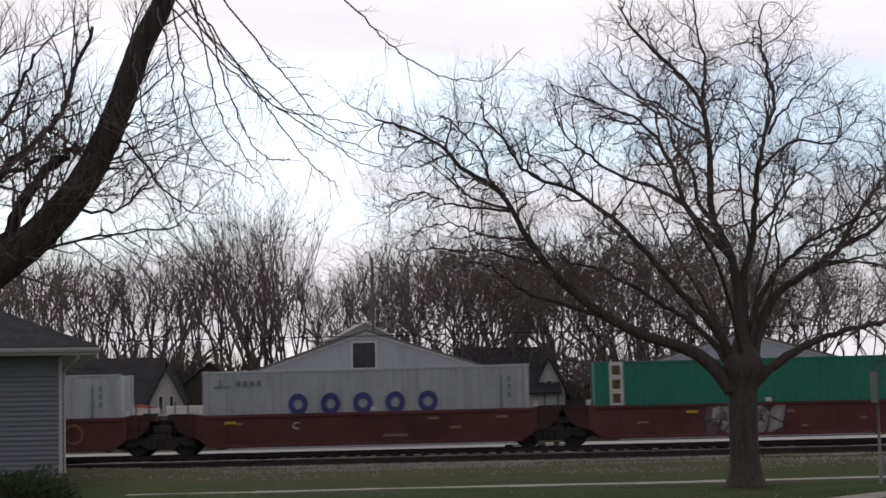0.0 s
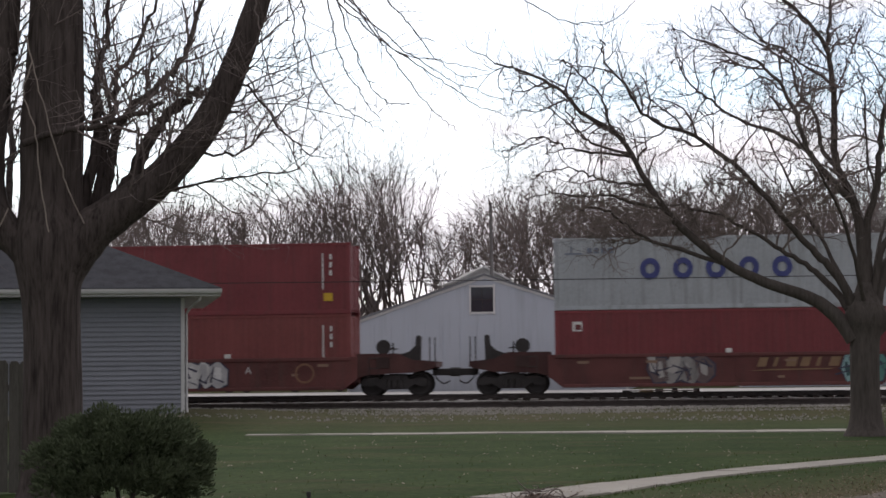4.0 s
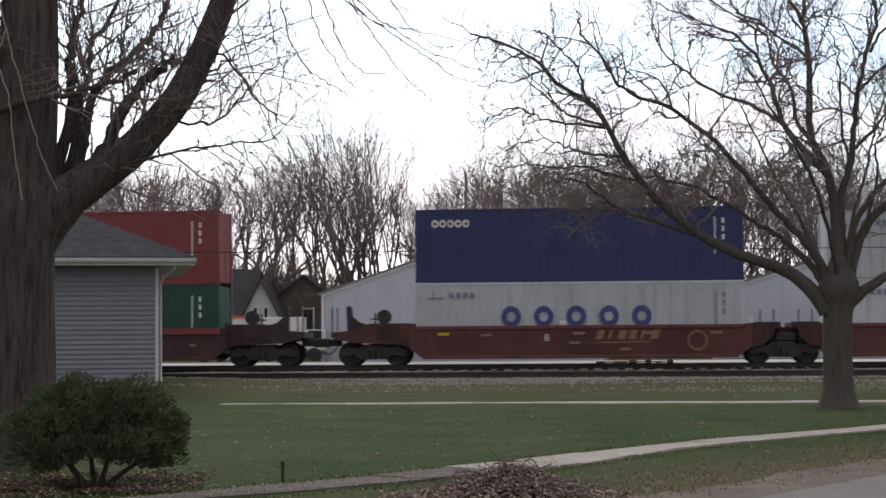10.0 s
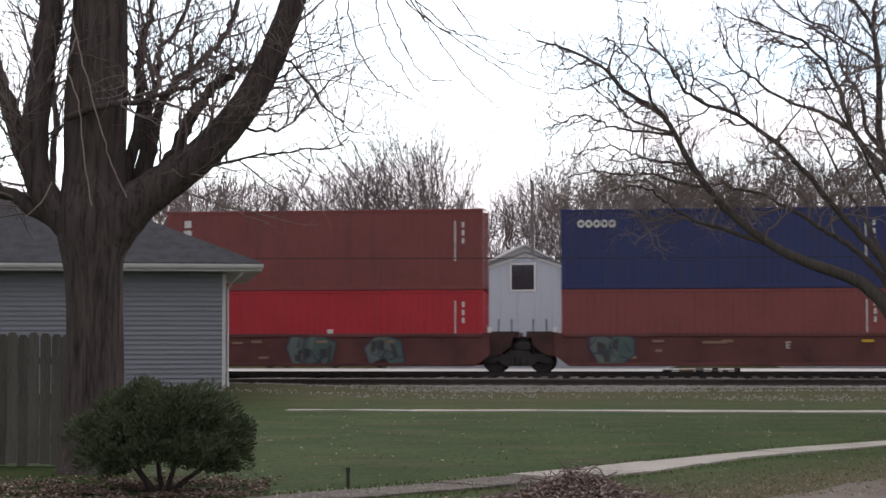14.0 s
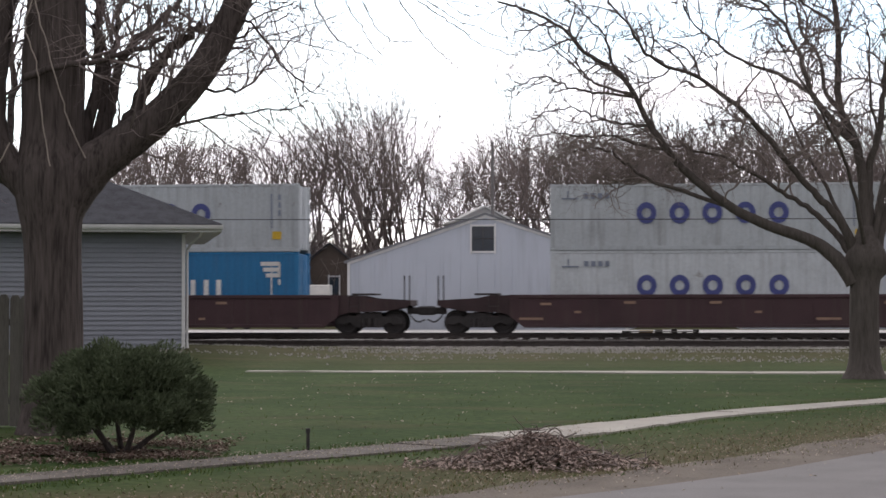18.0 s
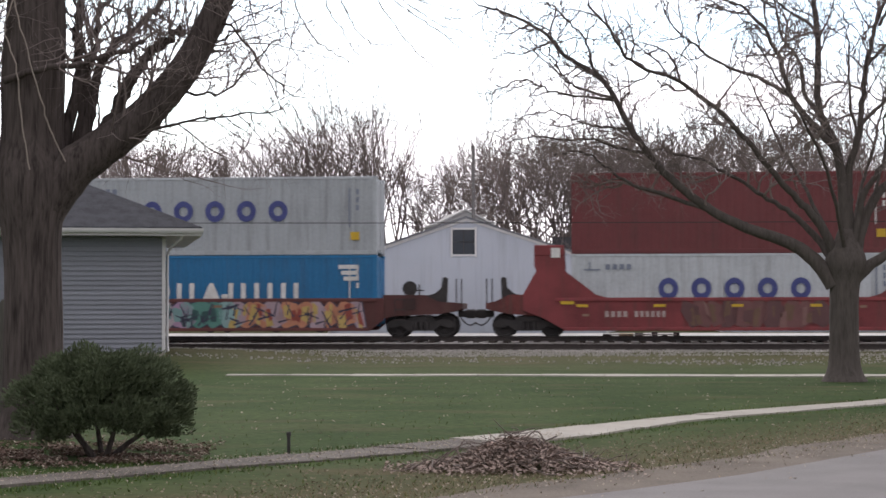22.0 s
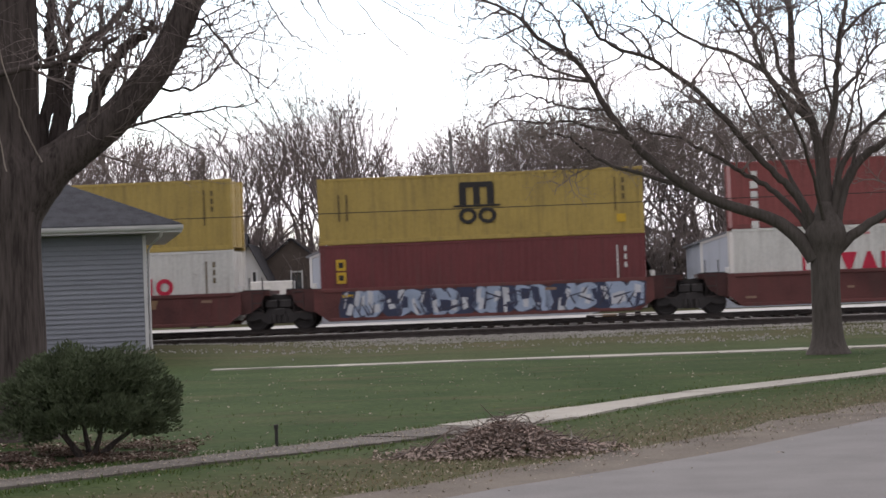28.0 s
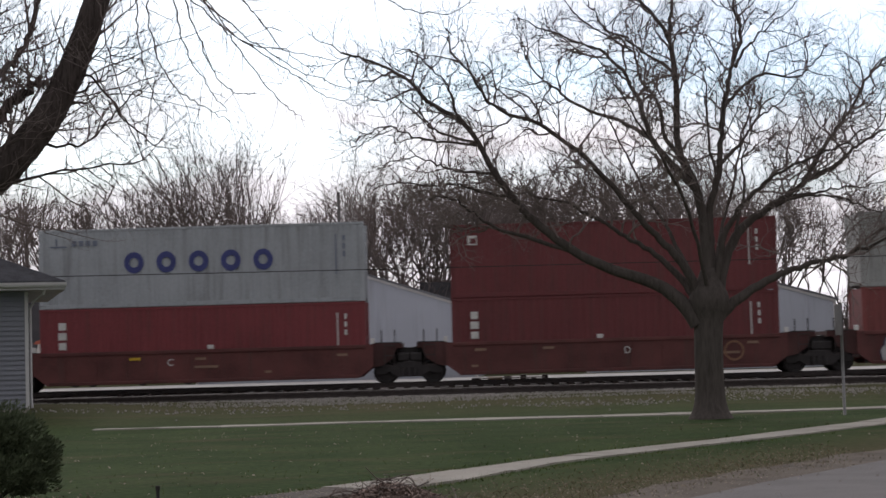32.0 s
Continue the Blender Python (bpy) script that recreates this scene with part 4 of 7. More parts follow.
def graffiti(car, x0, x1, z0, z1, tones, seed, y):
    """Sprayed patches in overlapping crooked blocks, without any writing."""
    rnd = random.Random(seed)
    x, k = x0, 0
    strokes = []
    while x < x1:
        w = rnd.uniform(0.42, 0.72)
        lean = rnd.uniform(-0.28, 0.28)

        def patch(cx, cz, a, b, m, layer, n):
            pts = []
            for i in range(n):
                q = 2 * math.pi * (i + 0.5 + rnd.uniform(-0.2, 0.2)) / n
                r = rnd.uniform(1.0, 1.3)
                zz = max(z0, min(z1, cz + b * r * math.sin(q)))
                pts.append((cx + a * r * math.cos(q) + lean * (zz - cz), zz))
            if layer == 0 and tones is not SPRAY["dull"]:
                rim = [(cx + 1.16 * (px - cx), max(z0 - 0.03, min(z1 + 0.03, cz + 1.14 * (pz - cz)))) for px, pz in pts]
                put("sprayed_outline", mesh("sprayed_outline", *prism(rim[::-1], y - 0.004, y + 0.004), outline_tone), car)
            put("sprayed_patch", mesh("sprayed_patch", *prism(pts[::-1], y - 0.007 - 0.003 * layer, y + 0.004), m), car)

        mid = (z0 + z1) / 2
        patch(x + w / 2, mid, w * 0.62, (z1 - z0) * 0.5, tones[0] if k % 3 else tones[1], 0, rnd.choice((5, 6, 7)))
        for j in range(2):
            m = tones[rnd.randrange(1, len(tones))] if j else tones[-1]
            patch(x + w * rnd.uniform(0.15, 0.85), mid + rnd.uniform(-0.25, 0.25), w * rnd.uniform(0.14, 0.30), (z1 - z0) * rnd.uniform(0.18, 0.38), m, 1 + j, 4)
        for _ in range(3):
            cx, cz, tilt = x + w * rnd.uniform(0.0, 1.0), mid + rnd.uniform(-0.3, 0.3), rnd.choice((-1.2, -0.5, 0.2, 0.6, 1.3))
            ln, th = rnd.uniform(0.16, 0.36), rnd.uniform(0.022, 0.045)
            a, b = Vector((math.sin(tilt), math.cos(tilt))) * ln, Vector((math.cos(tilt), -math.sin(tilt))) * th
            quad = [Vector((cx, cz)) + i * a + j * b for i, j in ((-1, -1), (1, -0.4), (1, 0.4), (-1, 1))]
            strokes.append(prism([(p.x, max(z0, min(z1, p.y))) for p in quad][::-1], y - 0.020, y + 0.004))
        x += w * 0.9
        k += 1
    if tones is not SPRAY["dull"]:
        put("sprayed_lines", mesh("sprayed_lines", *join(*strokes), outline_tone), car, kind="stuff")


def well_car(unit, m, kind, left, right, letter, seed):
    """One platform of a well car. left, right: how its ends hang together with the next."""
    words = {"plain": "intermodal well car", "band": "banded well car", "long": "long well car", "bulkhead": "well car with end bulkheads"}[kind]
    car = thing("well_car", Matrix(), f"{CAR_WORDS[m]} {words} rolling on the rails", "rail car", "well cars of the train")
    low, top = 0.22, 1.45
    half, axle = {"long": (7.6, 8.75), "bulkhead": (7.0, 7.72)}.get(kind, (6.35, 7.72))
    sill = well_sill(half, m, low, top, kind, left, right)
    for s in (-1, 1):
        for me in sill:
            put(me.name.split(".")[0], me, car, at(0, s * 1.31, 0))
    key = ("floor", half)
    if key not in MESHES:
        MESHES[key] = mesh("well_floor", *join(*[box_geo(x - 0.2, x + 0.2, -1.3, 1.3, low + 0.02, low + 0.14) for x in (-half + 1, -half / 2, 0, half / 2, half - 1)], box_geo(-half + 0.7, half - 0.7, -0.25, 0.25, low + 0.03, low + 0.135)), steel_dark)
    put("well_floor", MESHES[key], car)
    for s, joint in ((-1, left), (1, right)):
        car_end(car, s, m, joint, half, axle, low, top, kind)
        if joint == "coupled" or s < 0:
            bogie(car, s * axle)
    y = -1.31 - 0.05
    rnd = random.Random(seed)
    if letter:
        put("lettering", glyph(letter, 0.36), car, at(rnd.choice((-2.6, -1.2, 0.4, 2.2)), y, 0.98))
    for k in range(rnd.randint(3, 5)):
        x = rnd.uniform(-half + 0.7, half - 0.9)
        w = rnd.choice((0.25, 0.4, 0.9))
        box("stencil", (w, 0.006, 0.09), stencil, car, at(x, y, rnd.choice((0.55, 0.8, 1.1))), 0)
    for k in range(5):
        if kind != "bulkhead" and rnd.random() < 0.45:
            continue
        x = -half + 1.3 + k * (2 * half - 2.6) / 4
        box("reflector", (0.42, 0.006, 0.10), yellow if kind == "bulkhead" or rnd.random() < 0.3 else stencil, car, at(x, y + 0.02 - 0.035, top - 0.30), 0)
    if kind == "plain" and rnd.random() < 0.7:
        box("marker_lamp", (0.22, 0.10, 0.16), white, car, at(rnd.choice((-0.6, 0.3, 1.4)), -1.30, top + 0.08), 0.02)
    if kind == "plain" and rnd.random() < 0.5:
        put("round_emblem", shaped("emblem", lambda: disc(0.38, 0.3), emblem), car, at(half - 2.0, y, 0.86))
    if kind == "bulkhead":
        for s in (-1, 1):
            box("bulkhead_wall", (0.14, 2.5, 2.1), m, car, at(s * (half - 0.25), 0, 2.2))
            box("warning_plate", (0.34, 0.008, 0.36), white, car, at(s * (half - 0.32), y - 0.012, 3.12), 0)
            box("top_stop", (1.08, 2.72, 0.40), m, car, at(s * (half - 0.07), 0, 3.21), 0.03)
            box("warning_plate", (0.5, 0.008, 0.16), yellow, car, at(s * (half - 0.75), y - 0.006, 1.28), 0)
    if m is FRESH_RED:
        for n, a, b in ((4, 1.83, 2.98), (6, 3.5, 4.9)) if kind == "plain" else ((4, -4.9, -4.0), (6, -3.8, -2.6)):
            for k in range(n):
                box("stencil", (0.62 * (b - a) / n, 0.006, 0.22), faded_white, car, at(a + (k + 0.5) * (b - a) / n, y, 0.84), 0)
    if kind == "band":
        box("upper_band", (2 * half - 0.4, 0.012, 0.24), OXIDE, car, at(0, -1.31 - 0.076, top - 0.12), 0)
    return car


stencil = plain("stencil", (0.27, 0.175, 0.12))
faded_white = plain("faded_white", (0.42, 0.33, 0.31))
emblem = plain("emblem", (0.23, 0.12, 0.07))

# ---------- the make-up of the train, from its front units on ----------
SPRAY = {
    "white": [tone((0.6, 0.6, 0.59)), tone((0.46, 0.46, 0.47)), tone((0.16, 0.17, 0.23)), tone((0.68, 0.68, 0.67))],
    "teal": [tone((0.16, 0.36, 0.38)), tone((0.5, 0.27, 0.3)), tone((0.05, 0.12, 0.13)), tone((0.35, 0.5, 0.48))],
    "ember": [tone((0.5, 0.22, 0.13)), tone((0.40, 0.30, 0.34)), tone((0.30, 0.07, 0.05)), tone((0.5, 0.36, 0.12))],
    "green": [tone((0.10, 0.26, 0.22)), tone((0.26, 0.42, 0.42)), tone((0.04, 0.10, 0.10))],
    "ice": [tone((0.36, 0.44, 0.58)), tone((0.04, 0.05, 0.10)), tone((0.6, 0.62, 0.66))],
    "lilac": [tone((0.40, 0.26, 0.38)), tone((0.46, 0.40, 0.42)), tone((0.2, 0.34, 0.34))],
    "dull": [tone((0.17, 0.075, 0.072)), tone((0.12, 0.055, 0.056)), tone((0.21, 0.11, 0.10)), tone((0.15, 0.085, 0.055))],
    "grey": [tone((0.30, 0.29, 0.28)), tone((0.14, 0.10, 0.10)), tone((0.42, 0.40, 0.38))],
    "tan": [tone((0.36, 0.31, 0.25)), tone((0.20, 0.13, 0.11)), tone((0.10, 0.07, 0.07)), tone((0.44, 0.40, 0.35))],
    "moss": [tone((0.075, 0.12, 0.11)), tone((0.12, 0.15, 0.14)), tone((0.05, 0.05, 0.05))],
}
TRAIN = []


def unit(pos, car, lower, upper=None, h=2.7, long_top=False, letter="", spray=()):
    TRAIN.append((pos, car, lower, upper, h, long_top, letter, spray))


C, N = "coupled", "jointed"
plain_car = lambda l, r, m=RUST_RED: (m, "plain", l, r)
band_car = lambda l, r: (DULL_PLUM, "band", l, r)
bulk_car = lambda l, r: (FRESH_RED, "bulkhead", l, r)
long_car = lambda: (DARK_PLUM, "long", C, C)
W_COSCO, W_HAN, W_MSC = rings, wheel_and_blocks, comb

unit(24.95, plain_car(N, N), (GREEN, white_plate), letter="A")
unit(9.68, plain_car(N, N), (GREEN, white_plate), letter="B", spray=(("grey", -2.0, 0.5),))
unit(-4.92, plain_car(N, N), (PALE, W_COSCO), letter="C")
unit(-20.19, plain_car(C, N), (PALE, W_COSCO), letter="D", spray=(("grey", -4.8, -3.2),))
unit(-39.96, plain_car(N, C), (MAROON, three_white), (MAROON, small_plate), letter="A", h=3.08)
unit(-55.48, plain_car(N, N), (BROWN, three_white), (OXIDE, small_plate), letter="C", h=2.85, spray=(("gold", -4.6, -1.6), ("tan", 1.2, 2.2)))
unit(-70.96, plain_car(N, N), (BROWN, three_white), (NAVY, corner_name(white)), letter="D", h=2.78, spray=(("gold", -5.6, -4.2),))
unit(-86.23, plain_car(N, N), (SLATE, faded_logo), (GREY, W_COSCO), letter="C", h=3.08, spray=(("gold", 0.6, 1.8),))
unit(-101.76, plain_car(C, N), (OXIDE, small_plate), (GREY, W_COSCO), letter="B", h=2.7, spray=(("grey", -2.6, -0.8), ("gold", 1.3, 4.4), ("green", 4.4, 5.6)))
unit(-121.6, plain_car(N, C), (BROWN, three_white), (OXIDE, six_white), letter="A", spray=(("white", -2, 1),))
unit(-137.11, plain_car(N, N), (OXIDE, three_white), (OXIDE, small_plate), letter="C", h=2.8, spray=(("white", -2.2, 0.2),))
unit(-152.54, plain_car(N, N), (OCHRE, W_MSC), (OCHRE, W_MSC), letter="D", h=3.07, spray=(("lilac", 1.2, 3.8),))
unit(-167.97, plain_car(N, N), (SLATE, boxes_word), (OCHRE, W_MSC), letter="E", h=3.04)
unit(-183.51, plain_car(C, N), (OXIDE, small_plate), (GREY, W_COSCO), letter="A", h=2.89, spray=(("grey", 1.4, 3.0),))
unit(-203.38, plain_car(N, C), (MAROON, three_white), (GREY, W_COSCO), letter="A", h=2.83)
unit(-218.78, plain_car(N, N), (PALE, W_COSCO), (BLUE, W_HAN), letter="E", h=2.91, spray=(("tan", -2.4, 1.4),))
unit(-234.15, plain_car(N, N), (ROYAL, script_word), (OXIDE, small_plate), letter="D", h=2.79)
unit(-249.67, plain_car(N, N), (PALE, W_COSCO), (GREY, W_COSCO), letter="C", h=2.5)
unit(-264.88, plain_car(C, N), (PALE, W_COSCO), (NAVY, corner_name(white)), letter="B", h=2.75, spray=(("gold", 0.6, 3.0),))
unit(-284.51, band_car(N, C), (FIR, plain_word), (OXIDE, small_plate), letter="A", h=2.83)
unit(-300.09, band_car(N, N), (GREEN, white_plate), (MAROON, upper_plate), letter="C", h=3.10, long_top=True)
unit(-315.44, band_car(N, N), (OXIDE, small_plate), (BLUE, W_HAN), letter="", h=3.07, long_top=True)
unit(-331.08, band_car(N, N), (PALE, W_COSCO), (MAROON, nothing), letter="E", h=2.83, long_top=True)
unit(-347.38, band_car(C, N), (OXIDE, three_white), (BLUE, W_HAN), letter="", h=2.97, long_top=True)
unit(-366.71, plain_car(N, C), (BROWN, nothing), (NAVY, corner_name(white)), letter="E", h=2.99, spray=(("moss", -4.9, -4.0),))
unit(-381.82, plain_car(N, N), (SCARLET, big_initials), (BROWN, six_white), letter="D", h=3.06, spray=(("moss", -1.2, 0.2), ("moss", 1.8, 2.6)))
unit(-397.21, plain_car(N, N), (OXIDE, three_white), (GREEN, white_plate), letter="C", h=2.75)
unit(-412.3, plain_car(N, N), (MAROON, three_white), (GREY, W_COSCO), letter="B", h=2.7)
unit(-427.39, plain_car(C, N), (ROYAL, corner_name(yellow)), (BLUE, W_HAN), letter="A", h=2.6)
unit(-448.09, long_car(), (MAROON, three_white), (GREY, W_COSCO), h=3.02)
unit(-469.99, long_car(), (PALE, W_COSCO), (GREY, W_COSCO), h=2.48)
unit(-491.65, long_car(), (BLUE, W_HAN), (GREY, W_COSCO), h=2.59)
unit(-512.3, bulk_car(N, C), (BLUE, W_HAN), (GREY, W_COSCO), h=2.78, spray=(("ember", -3.6, 4.8),))
unit(-527.35, bulk_car(N, N), (CORAL, big_initials), (PALE, W_COSCO), letter="C", h=2.75, spray=(("dull", -4.4, 3.6),))
unit(-542.78, bulk_car(N, N), (MAROON, tall_plate), (OXIDE, small_plate), letter="D", h=2.99, spray=(("dull", -4.0, 4.4),))
unit(-557.87, bulk_car(N, N), (NAVY, corner_name(yellow)), (GREY, W_COSCO), letter="", h=2.99, spray=(("dull", -3.6, -2.0), ("white", 3.0, 5.6)))
unit(-573.14, bulk_car(C, N), (PALE, W_COSCO), (MAROON, nothing), h=3.01, spray=(("dull", -2.0, 3.0),))
unit(-592.6, plain_car(N, C), (BLUE, W_HAN), (GREY, W_COSCO), h=2.97, spray=(("lilac", -5.0, -1.5), ("green", -1.4, 0.2), ("ember", 0.4, 5.4)))
unit(-607.93, plain_car(N, N), (OCHRE, W_MSC), (BLUE, W_HAN), h=2.78, spray=(("teal", -4.8, 0.2), ("white", 0.4, 1.4), ("ember", 1.6, 5.8)))
unit(-623.28, plain_car(N, N), (BLUE, W_HAN), (MAROON, small_plate), h=2.7, spray=(("green", -4.8, -1.2), ("teal", 0.0, 5.0)))
unit(-638.79, plain_car(N, N), (BROWN, small_plate), (NAVY, corner_name(yellow)), h=3.06, spray=(("white", -2.6, 1.4), ("white", 4.0, 4.9)))
unit(-654.1, plain_car(C, N), (BLUE, W_HAN), (BLUE, W_HAN), letter="B", h=2.5, spray=(("gold", 0.8, 3.0),))
unit(-673.8, plain_car(N, C, FRESH_RED), (BLUE, W_HAN), (OCHRE, W_MSC), letter="40", h=2.75)
unit(-689.28, plain_car(N, N, FRESH_RED), (BROWN, nothing), (GREY, nothing), h=2.5)
unit(-705.2, plain_car(C, N, FRESH_RED), (OXIDE, three_white), (GREY, W_COSCO), h=2.6)
unit(-725.08, plain_car(N, C), (CREAM, red_word), (BROWN, six_white), letter="A", h=2.48, spray=(("gold", 0.8, 3.4),))
unit(-740.48, plain_car(N, N), (MAROON, yellow_plates), (OCHRE, W_MSC), letter="", h=2.5, spray=(("ice", -5.3, 5.3),))
unit(-755.95, plain_car(N, N), (CREAM, red_word), (OCHRE, W_MSC), letter="D", h=2.69, spray=(("gold", 0.8, 3.2),))
unit(-771.5, plain_car(N, N), (MAROON, three_white), (BROWN, six_white), letter="C", h=2.44)
unit(-786.89, plain_car(C, N), (CREAM, red_word), (BROWN, six_white), letter="B", h=2.6, spray=(("gold", 0.6, 3.2),))
unit(-806.49, plain_car(N, C), (CREAM, red_word), (BROWN, small_plate), letter="A", h=2.7, spray=(("white", -3.0, -1.0),))
unit(-821.74, plain_car(N, N), (BROWN, nothing), (STEEL_GREY, black_word), letter="", h=2.82, spray=(("white", -5.4, -0.8), ("white", -0.4, 5.0)))
unit(-837.0, plain_car(N, N), (MAROON, three_white), (MAROON, small_plate), letter="D", h=2.75)
unit(-852.39, plain_car(N, N), (OXIDE, three_white), (GREY, W_COSCO), letter="C", h=2.98)
unit(-867.6, plain_car(C, N), (OXIDE, three_white), (OXIDE, six_white), letter="B", h=2.7)

ROLLING = []
FLOOR = 0.36      # the lower container stands on the well floor, over the rail
for seed, (pos, (m, kind, left, right), lower, upper, h, long_top, letter, spray) in enumerate(TRAIN):
    car = well_car(seed, m, kind, left, right, letter, seed)
    for s_tone, a, b in spray:
        if s_tone == "gold":
            painted_name(car, a, b, 0.92, -1.31 - 0.055)
            continue
        graffiti(car, a, b, 0.30, 1.38, SPRAY[s_tone], seed * 7 + int(a * 10), -1.31 - 0.055)
    ROLLING.append((car, pos, RAIL_Z))
    paint_low, draw_low = lower
    low_h = 3.58 - RAIL_Z - FLOOR
    word_low = {rings: 1.42, wheel_and_blocks: 1.36, comb: 1.42, red_word: 1.42, boxes_word: 1.52, script_word: 1.85, plain_word: 1.7}.get(draw_low, 1.5)
    ROLLING.append((container(paint_low, 12.19, low_h, draw_low, word_low, seed, "standing in a well car", True), pos, RAIL_Z + FLOOR))
    if upper:
        paint_up, draw_up = upper
        length = 13.72 if long_top else 12.19
        word_up = {rings: h * 0.56, wheel_and_blocks: h * 0.52, comb: h * 0.56, black_word: h * 0.56}.get(draw_up, h / 2)
        ROLLING.append((container(paint_up, length, h, draw_up, word_up, seed + 100, "stacked on another container"), pos, 3.58))


def motions():
    """The train rolls past from left to right at some 26 m/s."""
    for ob, pos, z in ROLLING:
        walk(ob, [(t, on_line(pos + s, AXIS, z)) for t, s in TRAVEL])


# ---------- bare trees ----------
def kink(rnd, p, d, length, n, wig, up):
    """A crooked line from p towards d; up bends it to the light."""
    pts, q, d = [p], Vector(p), Vector(d).normalized()
    for _ in range(n):
        d = (d + Vector((rnd.gauss(0, wig), rnd.gauss(0, wig), rnd.gauss(0, wig) + up))).normalized()
        q = q + d * (length / n)
        pts.append(q.copy())
    return pts


def ramify(rnd, V, F, pts, radii, level, spec):
    """Grows side shoots from the line pts, level by level, into V and F; shoots leave at an angle and zigzag to the light."""
    total = sum((b - a).length for a, b in zip(pts, pts[1:]))
    n = max(2, round(total * spec["per_m"][level]))
    f0, last = spec["from"][level], len(pts) - 1
    for i in range(n):
        f = min(0.999, f0 + (1 - f0) * (i + rnd.uniform(0.1, 0.9)) / n)
        k = int(f * last)
        w = f * last - k
        p, along = pts[k].lerp(pts[k + 1], w), (pts[k + 1] - pts[k]).normalized()
        side = along.cross(Vector((rnd.gauss(0, 1), rnd.gauss(0, 1), rnd.gauss(0, 1))))
        side = (side.normalized() + Vector((0, 0, spec["rise"]))).normalized()
        a = rnd.uniform(0.55, 1.2)
        length = spec["len"][level] * rnd.uniform(0.5, 1.25) * (1.15 - 0.5 * f)
        r = min((radii[k] + (radii[k + 1] - radii[k]) * w) * 0.75, spec["rad"][level] * rnd.uniform(0.75, 1.15))
        segs = spec["segs"][level]
        line = kink(rnd, p, along * math.cos(a) + side * math.sin(a), length, segs, spec["wig"], spec["up"])
        rad = [r * (1 - 0.72 * j / segs) for j in range(segs + 1)]
        tube(V, F, line, rad, spec["sides"][level])
        if level + 1 < len(spec["len"]):
            ramify(rnd, V, F, line, rad, level + 1, spec)


def limb_part(tree, name, ctrl, r0, r1, sides, material, flare=0.0, steps=5, girth=None):
    """A trunk or limb along its bends; returns its line and radii."""
    pts = smoothed(ctrl, steps)
    n = len(pts) - 1
    if name == "limb":
        rnd = random.Random(int(1000 * abs(ctrl[-1][0])) + 7)
        for i in range(2, n):
            s = 0.004 if r0 > 0.3 else 0.045 * (0.2 + 0.8 * i / n) * (0.3 if r0 > 0.17 else 0.75)
            pts[i] = pts[i] + Vector((rnd.gauss(0, s), rnd.gauss(0, s), rnd.gauss(0, s)))
    rad = [girth(p.z) if girth else r0 + (r1 - r0) * (i / n) ** (0.5 if r0 > 0.1 else 0.66) + flare * math.exp(-p.z / 0.22) for i, p in enumerate(pts)]
    if name == "trunk" and not girth:
        rad[-1], rad[-2], rad[-3] = rad[-1] * 0.55, rad[-2] * 0.8, rad[-3] * 0.94
    V, F = [], []
    tube(V, F, pts, rad, sides)
    put(name, mesh(name, V, F, material, True), tree)
    return pts, rad


def bare_tree(name, base, label, trunk, limbs, spec, seed, wood, girth=None):
    """A leafless tree: trunk, main limbs by their bends (x, depth, height), and a crown of crooked shoots."""
    tree = thing(name, at(*base), label, "tree")
    rnd = random.Random(seed)
    ctrl, r0, r1, flare = trunk
    limb_part(tree, "trunk", ctrl, r0, r1, 24, wood, flare, 8, girth)
    V, F = [], []
    for ctrl, a, b in limbs:
        ramify(rnd, V, F, *limb_part(tree, "limb", ctrl, a, b, 10, wood), 0, spec)
    put("crown", mesh("crown", V, F, twig_near), tree, label="crown of fine bare twigs")
    return tree


def maple_girth(z):
    """The maple's radius at the height z: flared foot, wide crotch under the limbs."""
    return 0.312 + 0.20 * math.exp(-max(0, z) / 0.22) + 0.13 * math.exp(-((z - 2.58) / 0.32) ** 2) - 0.30 * max(0, z - 2.8)


MAPLE = {"per_m": [2.6, 3.7, 5.4, 6.0], "len": [2.0, 1.15, 0.62, 0.33], "rad": [0.028, 0.015, 0.0092, 0.0064], "segs": [9, 6, 4, 3], "sides": [5, 4, 3, 3],
         "from": [0.34, 0.15, 0.1, 0.1], "rise": 0.22, "wig": 0.33, "up": 0.04}
